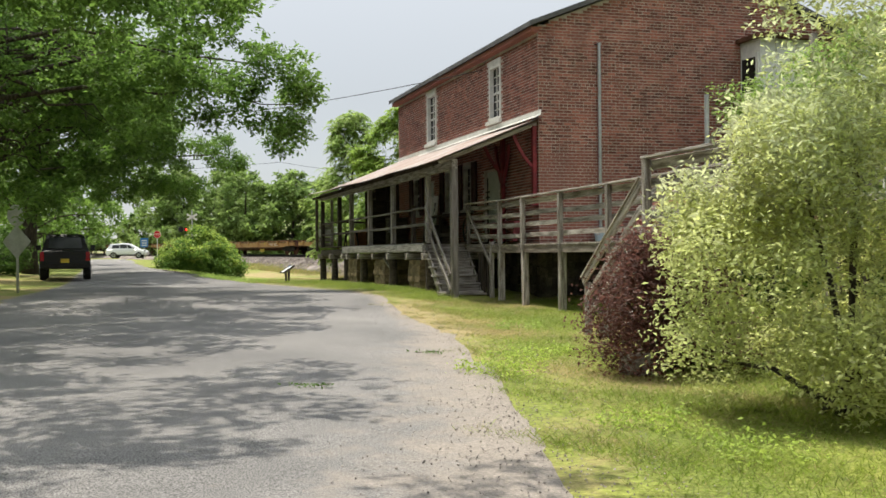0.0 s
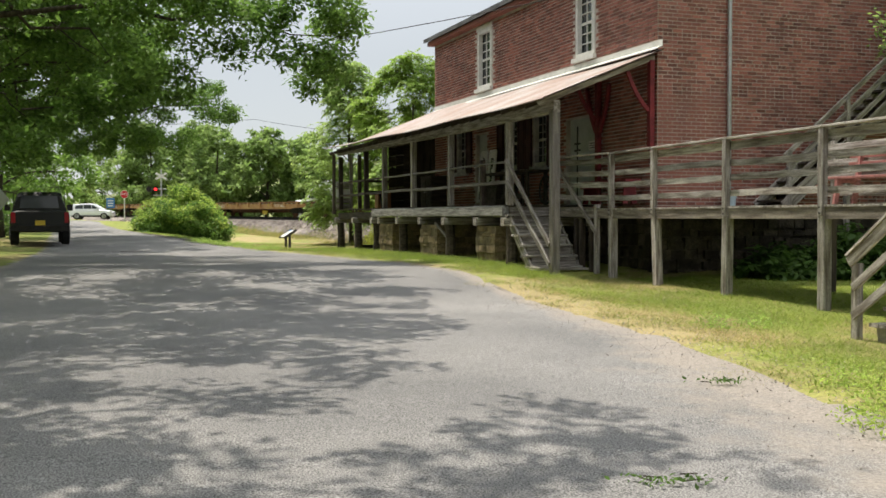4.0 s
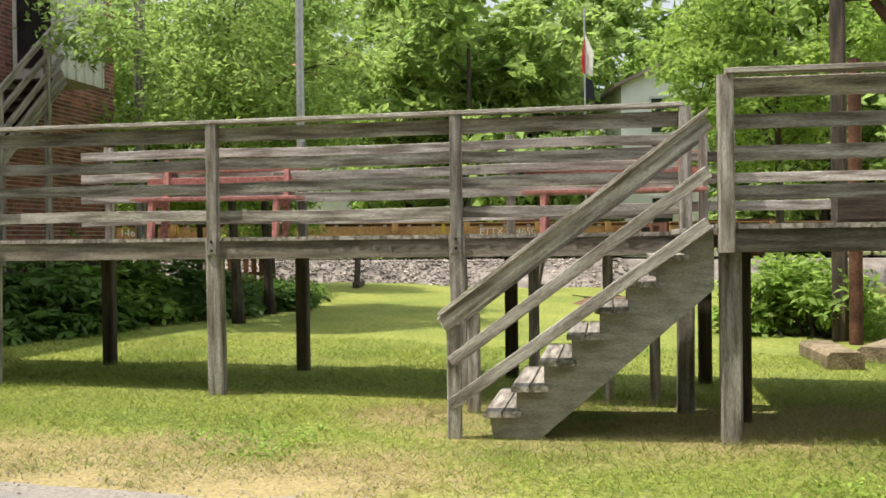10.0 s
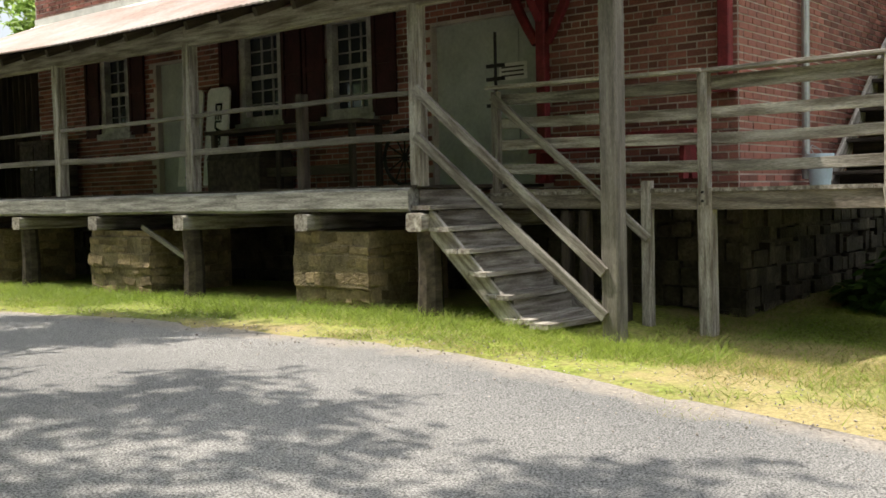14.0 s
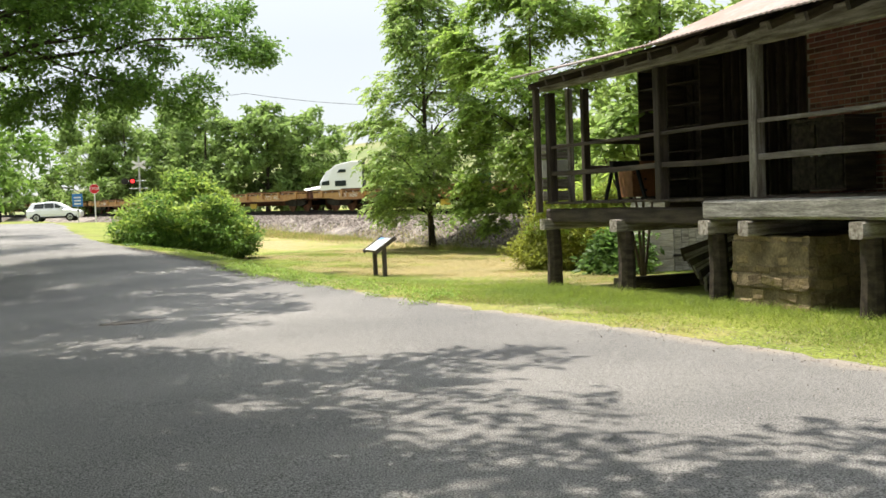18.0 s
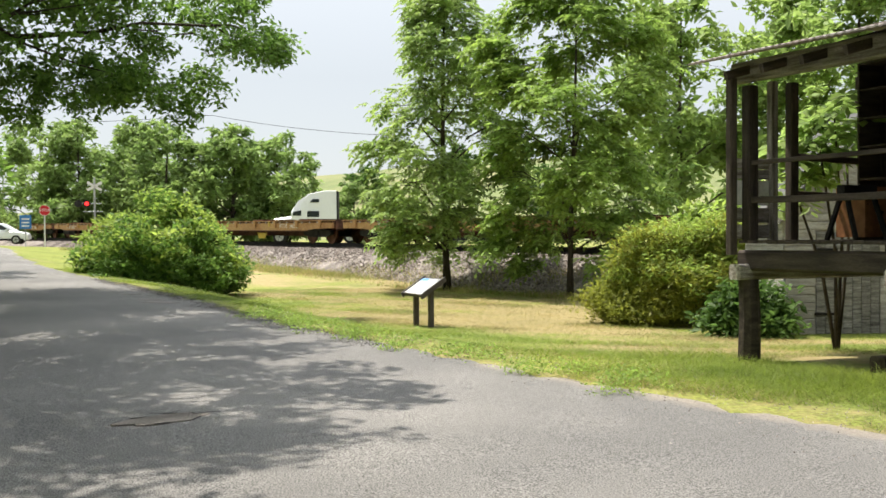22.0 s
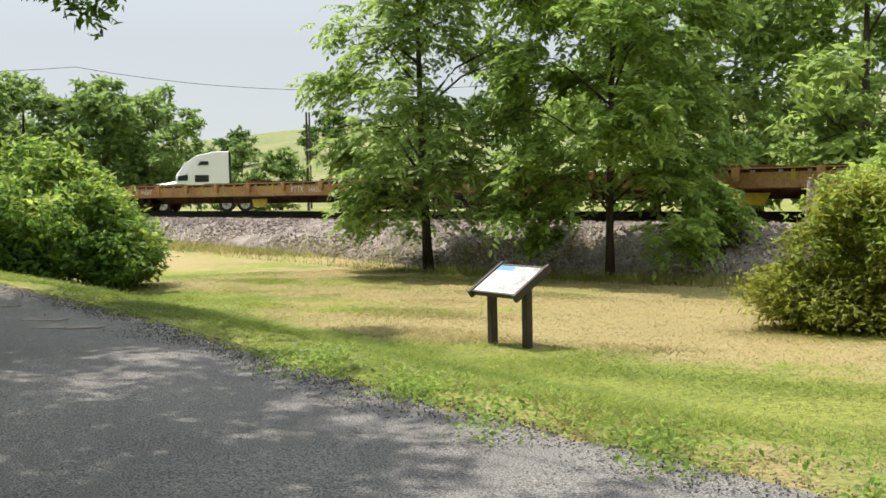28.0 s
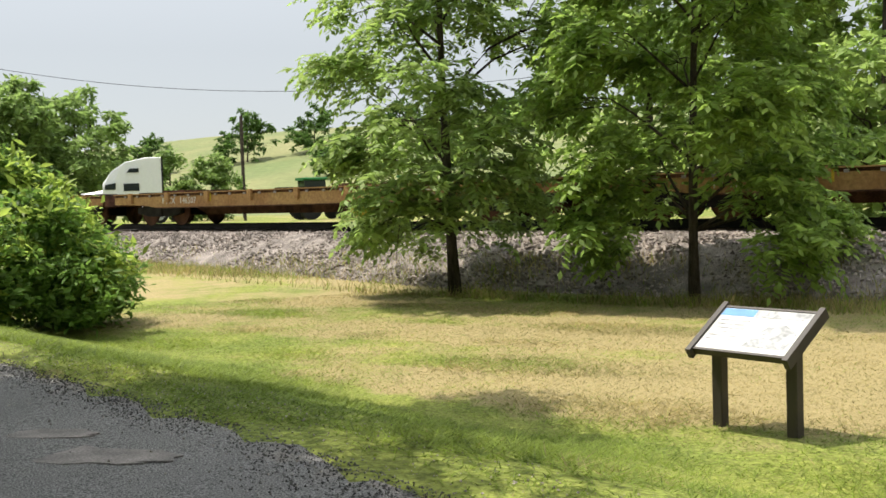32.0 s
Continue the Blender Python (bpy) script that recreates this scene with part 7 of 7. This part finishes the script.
def pickup():
    x, y = -16.1, 43.9
    p = thing("pickup_truck", Matrix.Translation((x, y, float(edge(ROAD_Z, y)) + 0.03)) @ pose(0, 0, 0, 0, 0, 109.5), "dark pickup truck parked at the edge of the lane", "truck")
    part("body", loft([(-2.75, 0.55, 1.0, 1.16, 0.9, 0.86), (-2.68, 0.45, 1.05, 1.2, 0.97, 0.92), (-1.1, 0.45, 1.08, 1.2, 0.98, 0.93), (1.4, 0.42, 1.08, 1.2, 0.98, 0.93), (2.5, 0.45, 1.0, 1.12, 0.95, 0.88), (2.75, 0.5, 0.85, 1.0, 0.85, 0.75)], 0), BLACK_PAINT, p, smooth=False)
    cb = part("cab", loft([(-1.12, 1.15, 1.25, 1.75, 0.92, 0.72), (-0.95, 1.15, 1.25, 1.88, 0.93, 0.74), (0.7, 1.15, 1.25, 1.88, 0.93, 0.74), (1.45, 1.15, 1.2, 1.25, 0.9, 0.72)], 0), BLACK_PAINT, p)
    part("rear_window", Shape().prism([(-0.66, 1.3), (0.66, 1.3), (0.6, 1.74), (-0.6, 1.74)], -1.14, -1.125, 0), GLASS, cb)
    for s in (-1, 1):
        part("side_window", Shape().prism([(-0.85, 1.28), (0.95, 1.28), (0.5, 1.76), (-0.8, 1.78)], s * 0.86 - 0.012, s * 0.86 + 0.012, 1), GLASS, cb)
        part("taillight", Shape().box((-2.79, s * 0.86 - 0.07, 0.78), (-2.74, s * 0.86 + 0.07, 1.14)), material("taillight_red", (0.3, 0.01, 0.015), 0.2, vary=0.05, bump=0), p, "red tail lamp")
        part("mirror", Shape().box((0.75, s * 1.0 if s > 0 else -1.2, 1.22), (0.88, s * 1.2 if s > 0 else -1.0, 1.45)), BLACK_PAINT, p)
        for xx in (-1.75, 1.75):
            wheel(p, xx, s * 0.84, 0.4, 0.27)
    part("tailgate", Shape().box((-2.775, -0.76, 0.66), (-2.752, 0.76, 1.13)), BLACK_PAINT, p)
    part("bumper", Shape().box((-2.92, -0.93, 0.5), (-2.76, 0.93, 0.68)), DARK_STEEL, p, "black rear bumper")
    part("number_plate", Shape().box((-2.935, -0.16, 0.7), (-2.925, 0.16, 0.86)), material("plate_yellow", (0.6, 0.42, 0.05), 0.5, vary=0.05, bump=0), p, "plain yellow plate")


pickup()


def crossover():
    x, y = -33.7, 110.4
    p = thing("white_crossover", Matrix.Translation((x, y, float(edge(ROAD_Z, y)) + 0.05)) @ pose(0, 0, 0, 0, 0, 4), "white compact crossover waiting at the railway crossing", "car")
    part("body", loft([(-2.1, 0.45, 0.85, 0.98, 0.78, 0.7), (-1.95, 0.3, 0.92, 1.02, 0.88, 0.8), (-0.9, 0.28, 0.95, 1.05, 0.89, 0.82), (1.0, 0.28, 0.93, 1.02, 0.89, 0.82), (1.9, 0.3, 0.8, 0.9, 0.85, 0.75), (2.12, 0.4, 0.65, 0.75, 0.72, 0.6)], 0), WHITE_CAR, p)
    cb = part("cabin", loft([(-2.0, 0.98, 1.02, 1.06, 0.76, 0.6), (-1.7, 0.98, 1.05, 1.52, 0.8, 0.62), (-0.2, 0.98, 1.05, 1.62, 0.82, 0.64), (0.35, 0.98, 1.05, 1.55, 0.82, 0.62), (1.25, 0.96, 1.0, 1.04, 0.78, 0.6)], 0), WHITE_CAR, p)
    for s in (-1, 1):
        for a in ([(-1.5, 1.08), (-0.72, 1.08), (-0.72, 1.46), (-1.38, 1.42)], [(-0.64, 1.08), (0.1, 1.08), (0.05, 1.47), (-0.64, 1.48)], [(0.17, 1.08), (0.85, 1.06), (0.3, 1.42), (0.15, 1.45)]):
            part("side_window", Shape().prism(a, s * 0.75 - 0.05, s * 0.75 + 0.05, 1), GLASS, cb)
        for xx in (-1.3, 1.32):
            wheel(p, xx, s * 0.8, 0.34)
        part("sill_trim", Shape().box((-1.8, s * 0.87 - 0.03, 0.27), (1.85, s * 0.87 + 0.03, 0.42)), RUBBER, p, "black plastic sill")
        part("mirror", Shape().box((0.6, s * 0.85 if s > 0 else -1.02, 1.0), (0.75, s * 1.02 if s > 0 else -0.85, 1.13)), WHITE_CAR, p)
    part("headlight", Shape().box((1.85, -0.8, 0.72), (2.02, -0.5, 0.84)), GLASS, p)


crossover()


def semi():
    x, y = -10.4, 109.3
    z = float(ground_z(x, y))
    p = thing("semi_tractor", Matrix.Translation((x, y, z + 0.15)) @ pose(0, 0, 0, 0, 0, 176), "white long-nosed semi tractor parked beyond the railway", "truck")
    sl = part("sleeper_cab", loft([(-1.9, 1.0, 2.6, 4.0, 1.2, 1.15), (-1.0, 1.0, 2.6, 4.0, 1.2, 1.15), (0.2, 1.0, 2.5, 3.75, 1.2, 1.1), (1.0, 1.0, 2.4, 3.2, 1.2, 1.05), (1.5, 1.0, 2.2, 2.5, 1.2, 1.05)], 0), WHITE_CAR, p)
    part("hood", loft([(1.45, 0.9, 1.9, 2.1, 1.05, 0.9), (2.8, 0.9, 1.7, 1.9, 0.95, 0.75), (3.3, 0.8, 1.4, 1.55, 0.85, 0.65)], 0), WHITE_CAR, p)
    for s in (-1, 1):
        part("sleeper_window", Shape().prism([(-0.6, 3.1), (0.1, 3.1), (-0.1, 3.35), (-0.6, 3.35)], s * 1.18 - 0.03, s * 1.18 + 0.03, 1), GLASS, sl)
        part("side_window", Shape().prism([(-0.1 - 0.5, 2.0), (0.3, 2.0), (0.3, 2.45), (-0.6, 2.45)], s * 1.19 - 0.03, s * 1.19 + 0.03, 1), GLASS, sl)
        part("windscreen", Shape().prism([(0.75, 2.1), (1.4, 2.1), (1.35, 2.4), (0.75, 2.5)], s * 1.17 - 0.05, s * 1.17 + 0.05, 1), GLASS, sl)
        for xx in (-2.9, -1.7, 2.4):
            wheel(p, xx, s * 1.0, 0.5, 0.3)
    part("chassis", Shape().box((-4.2, -0.5, 0.7), (2.5, 0.5, 0.95)), DARK_STEEL, p)
    part("black_edge", Shape().box((-2.0, -1.2, 1.0), (-1.905, 1.2, 3.95)), RUBBER, p)
    green = material("tractor_green", (0.03, 0.16, 0.05), 0.4, vary=0.1, bump=0)
    for tx, ty in ((1.6, 113.0), (8.2, 111.0)):
        t = thing("farm_tractor", Matrix.Translation((tx, ty, float(ground_z(tx, ty)))) @ pose(0, 0, 0, 0, 0, 10), "green farm tractor with a glazed cab", "tractor", "farm tractors")
        part("roof", Shape().beam((-0.9, 0, 2.75), (0.9, 0, 2.75), 1.5, 0.18, cut=0.3), green, t)
        part("cab_glass", Shape().box((-0.75, -0.65, 1.7), (0.75, 0.65, 2.65)), GLASS, t)
        part("hood", Shape().box((0.8, -0.4, 1.0), (2.3, 0.4, 1.65)), green, t)
        part("chassis", Shape().box((-0.9, -0.6, 0.8), (1.9, 0.6, 1.68)), green, t)
        for xx, r in ((-0.5, 0.8), (1.8, 0.5)):
            for s in (-1, 1):
                part("wheel", Shape().tube([(xx, s * 0.95 - 0.2, r), (xx, s * 0.95 + 0.2, r)], r, 20), RUBBER, t)


semi()


# ---- loose stones, litter, grass ----
def scatter_stones(name, pts, size, mat, label, seed):
    rng = np.random.default_rng(seed)
    n = len(pts)
    base = np.array([(1, 0, 0), (-1, 0, 0), (0, 1, 0), (0, -1, 0), (0, 0, 0.8), (0, 0, -0.8)], float)
    f = np.array([(0, 2, 4), (2, 1, 4), (1, 3, 4), (3, 0, 4), (2, 0, 5), (1, 2, 5), (3, 1, 5), (0, 3, 5)])
    v = base[None] * rng.uniform(0.6, 1.3, (n, 6, 1)) + rng.normal(size=(n, 6, 3)) * 0.15
    a = rng.uniform(0, 2 * math.pi, n)
    c, s = np.cos(a), np.sin(a)
    v = np.stack([v[..., 0] * c[:, None] - v[..., 1] * s[:, None], v[..., 0] * s[:, None] + v[..., 1] * c[:, None], v[..., 2]], -1)
    v = v * (size * rng.uniform(0.5, 1.5, n))[:, None, None] + np.asarray(pts)[:, None]
    me = bpy.data.meshes.new(name)
    me.from_pydata(v.reshape(-1, 3).tolist(), [], (np.arange(n)[:, None, None] * 6 + f[None]).reshape(-1, 3).tolist())
    me.materials.append(mat)
    return tagged(new(name, me), label, "stones", kind="stuff")


def stones():
    rng = np.random.default_rng(3)
    n = 44000
    s = rng.uniform(-45, 60, n)
    o = rng.uniform(1.5, 5.2, n)
    h = np.interp(o, (-7.5, -4.0, -2.2, 2.2, 2.9, 3.8, 4.7, 5.6), (-1.6, -0.75, -0.25, -0.25, -0.45, -0.95, -1.4, -1.75))
    h = h + shoulder(o, s)
    p = TRACK_A + TRACK_D * s[:, None] + TRACK_N * o[:, None]
    scatter_stones("ballast_stones", np.stack([p[:, 0], p[:, 1], rail_z(p[:, 1]) + h + 0.02], 1), 0.045, BALLAST_STONE, "crushed pinkish grey railway stones", 5)
    n = 9000
    y = rng.uniform(3, 60, n) ** 1.0
    d = np.abs(rng.normal(size=n)) * 0.9
    x = edge(EDGE_R, y) + 0.5 - d * rng.choice([1, 0.6, -0.35], n)
    z = np.maximum(edge(ROAD_Z, y), 0) + 0.012
    z = np.where(x > edge(EDGE_R, y) + 0.1, ground_z(x, y), z + 0.02 * np.clip(edge(EDGE_R, y) - x, 0, 1))
    n = 1300
    yb = np.where(rng.random(n) < 0.5, rng.uniform(3.5, 9.5, n), rng.uniform(3, 36, n))
    xb = edge(EDGE_R, yb) - np.abs(rng.normal(size=n)) * np.where(yb < 9.5, 0.8, 0.4) + 0.25
    zb = np.where(xb > edge(EDGE_R, yb) + 0.1, ground_z(xb, yb), edge(ROAD_Z, yb) + 0.02)
    scatter_stones("apron_stones", np.stack([xb, yb, zb], 1), 0.008, PALE_STONE, "loose stones in the dirt beside the lane", 15)
    n = 11000
    yb = rng.uniform(42, 58, n)
    xb = edge(EDGE_R, yb) + 0.14 - np.abs(rng.normal(size=n)) * (0.3 + 0.25 * np.clip(mottle(yb, yb * 0.3, 0.9, 5), 0, 1))
    zb = np.where(xb > edge(EDGE_R, yb) + 0.1, ground_z(xb, yb), edge(ROAD_Z, yb) + 0.01)
    scatter_stones("asphalt_crumbs", np.stack([xb, yb, zb], 1), 0.0065, GRIT, "dark crumbled asphalt and gravel along the lane", 16)
    scatter_stones("edge_gravel", np.stack([x, y, z + 0.003], 1), 0.0062, PALE_STONE, "loose gravel along the edge of the lane", 6)


stones()


def pothole():
    rng = np.random.default_rng(8)
    for px, py, a, b, turn, label in ((-11.03, 37.4, 0.36, 0.2, 40, "shallow broken pothole with a pale patch in the asphalt"), (-12.9, 49.4, 0.5, 0.2, -32, "worn pale patch in the asphalt"), (-13.2, 50.1, 0.36, 0.13, -25, "worn pale patch in the asphalt"), (-13.85, 51.7, 0.3, 0.1, -30, "worn pale patch in the asphalt")):
        across = (px - edge(EDGE_L, py) + 0.2) / (edge(EDGE_R, py) - edge(EDGE_L, py) + 0.35)
        p = thing("pothole", pose(px, py, float(edge(ROAD_Z, py)) + 0.035 * math.sin(math.pi * across) + 0.004, 0, 0, turn), label, "pothole", "potholes")
        ring = [(a * math.cos(t) * rng.uniform(0.7, 1.2), b * math.sin(t) * rng.uniform(0.7, 1.2)) for t in np.linspace(0, 2 * math.pi, 23)[:-1]]
        part("patch", Shape().prism(ring, -0.006, 0.003 if py < 45 else 0.0, 2), GRAVEL if py < 45 else PATCH, p)
        for k in range(0, 20, 3) if py < 45 else ():
            u, v = ring[k], ring[k + 1]
            part("broken_edge", Shape().beam((u[0] * 1.04, u[1] * 1.04, 0.004), (v[0] * 1.04, v[1] * 1.04, 0.004), 0.009, 0.004), ASPHALT_EDGE, p)
        for k in range(2) if py < 45 else ():
            u = Vector((*ring[(k * 5) % 22], 0.004)) * 1.05
            d = Vector((u.x + rng.normal() * 0.2, u.y + rng.normal() * 0.2, 0)).normalized()
            w = [u + d * q + Vector((rng.normal() * 0.05, rng.normal() * 0.05, 0)) for q in (0.0, 0.07, 0.14, 0.22)]
            cr = Shape()
            for e, f in zip(w, w[1:]):
                cr.beam(e, f, 0.005, 0.003)
            part("crack", cr, ASPHALT_EDGE, p)
    for k, (x, y, s) in enumerate(((-1.4, 10.3, 0.16), (-0.25, 13.1, 0.14))):
        z = float(edge(ROAD_Z, y)) + 0.04
        w = thing("leaf_litter", pose(x, y, z), "small clump of fallen leaves and twigs on the lane", "litter", "litter")
        for q in range(4):
            a = rng.uniform(0, math.pi)
            o = Vector((rng.normal() * s * 0.5, rng.normal() * s * 0.4, 0.008))
            part("twig", Shape().tube([o, o + Vector((math.cos(a), math.sin(a), 0.03)) * s * 0.6], 0.004, 5), BARK, w)
        leaves("leaf", np.stack([rng.normal(size=70) * s * 0.8, rng.normal(size=70) * s * 0.35, np.full(70, 0.01)], 1), 0.022, LEAF_DARK, w, droop=0.0, seed=k)


pothole()


def grass():
    rng = np.random.default_rng(9)

    n = 820000
    y = np.concatenate([rng.uniform(3, 40, n // 2), rng.uniform(36, 66, n - n // 2)])
    d = rng.random(n) ** 1.5 * np.where(y < 40, 9, 15) - 0.75
    x = edge(EDGE_R, y) + 0.35 + 0.35 * np.sin(y * 2.1) * np.cos(y * 0.83) + d
    lx = (x - 2.31) * 0.954 + (y - 25.44) * 0.300
    ly = -(x - 2.31) * 0.300 + (y - 25.44) * 0.954
    inside = (lx > -1.9) & (ly > 0.3) & (ly < 17)
    off = (np.stack([x, y], 1) - TRACK_A) @ TRACK_N
    ragged = 0.42 * mottle(x, y, 1.3, 6) + 0.3 * mottle(x, y, 3.7, 2)
    thin = rng.random(len(x)) < np.clip((x - edge(EDGE_R, y) + ragged - 0.1) / 0.8, 0.0, 1)
    ok = ~inside & (off > 5.3) & thin
    x, y, lx, ly = x[ok], y[ok], lx[ok], ly[ok]
    n = len(x)
    z = ground_z(x, y)
    dry = dryness(x, y) + rng.normal(size=n) * np.where(y > 42, 0.6, 1.1)
    edge_d = x - edge(EDGE_R, y)
    near_porch = np.clip(1 - np.abs(lx + 2.6) / 0.9, 0, 1) * ((ly > -1) & (ly < 18))
    h = 0.028 + 0.026 * np.clip(mottle(x, y, 1.1, 2), 0, 1) + 0.07 * near_porch * rng.random(n) - 0.012 * (y > 42)
    h = h * rng.uniform(0.7, 2.0, n)
    a = rng.uniform(0, 2 * math.pi, n)
    w = 0.0029 + 0.002 * rng.random(n) + 0.004 * np.clip((y - 40) / 20, 0, 1)
    lean = rng.normal(size=(n, 2)) * (h * np.where(y > 42, 2.2, np.where(dry > 0.75, 1.9, 1.3)))[:, None]
    p = np.stack([x, y, z - 0.005], 1)
    s = np.stack([np.cos(a) * w, np.sin(a) * w, np.zeros(n)], 1)
    t = p + np.stack([lean[:, 0], lean[:, 1], h], 1)
    V = np.stack([p - s, p + s, t], 1)
    for name, sel, mat, label in (("lawn_grass", dry < 0.75, GRASS, "short green lawn grass"), ("dry_grass", dry >= 0.75, GRASS_DRY, "straw-coloured dry grass")):
        v = V[sel].reshape(-1, 3)
        m = len(v) // 3
        me = bpy.data.meshes.new(name)
        me.vertices.add(3 * m), me.loops.add(3 * m), me.polygons.add(m)
        me.vertices.foreach_set("co", v.ravel())
        me.loops.foreach_set("vertex_index", np.arange(3 * m))
        me.polygons.foreach_set("loop_start", np.arange(m) * 3)
        me.materials.append(mat)
        me.update(calc_edges=True)
        tagged(new(name, me), label, "grass", kind="stuff")


def verge_weeds():
    """Rank dry weeds at the foot of the ballast."""
    rng = np.random.default_rng(12)
    n = 52000
    s, o = rng.uniform(-20, 45, n), 3.3 + rng.random(n) ** 0.8 * 3.1
    h0 = np.interp(o, (2.9, 3.8, 4.7, 5.6, 6.4), (-0.45, -0.95, -1.4, -1.75, -1.9)) + shoulder(o, s)
    p2 = TRACK_A + TRACK_D * s[:, None] + TRACK_N * o[:, None]
    ok = rng.random(n) < np.clip(0.5 + 0.6 * mottle(p2[:, 0], p2[:, 1], 0.8, 3), 0.08, 1)
    p2, h0 = p2[ok], h0[ok]
    n = len(p2)
    z = np.maximum(rail_z(p2[:, 1]) + h0, ground_z(p2[:, 0], p2[:, 1])) - 0.03
    p = np.concatenate([p2, z[:, None]], 1)
    h = rng.uniform(0.08, 0.3, n)
    a = rng.uniform(0, 2 * math.pi, n)
    w = np.stack([np.cos(a), np.sin(a), np.zeros(n)], 1) * 0.012
    tip = p + np.stack([rng.normal(size=n) * h * 0.5, rng.normal(size=n) * h * 0.5, h], 1)
    v = np.stack([p - w, p + w, tip], 1)
    cut = int(n * 0.68)
    for name, vv, mat, label in (("dry_weeds", v[:cut], GRASS_DRY, "dry brownish weeds at the foot of the ballast"), ("green_weeds", v[cut:], GRASS, "green weeds at the foot of the ballast")):
        me = bpy.data.meshes.new(name)
        me.from_pydata(vv.reshape(-1, 3).tolist(), [], np.arange(3 * len(vv)).reshape(-1, 3).tolist())
        me.materials.append(mat)
        tagged(new(name, me), label, "weeds", kind="stuff")


grass()
verge_weeds()
bricks()


# ---- what moves ----
def motions():
    for k, c in enumerate(TRAIN):
        walk(c, [(t, track_pose(24.6 + (8.5 if t > 27 else 8.925) * (t - 27) + CAR * (16.5 - k))) for t in (0, 9, 18, 27, 32)])


motions()
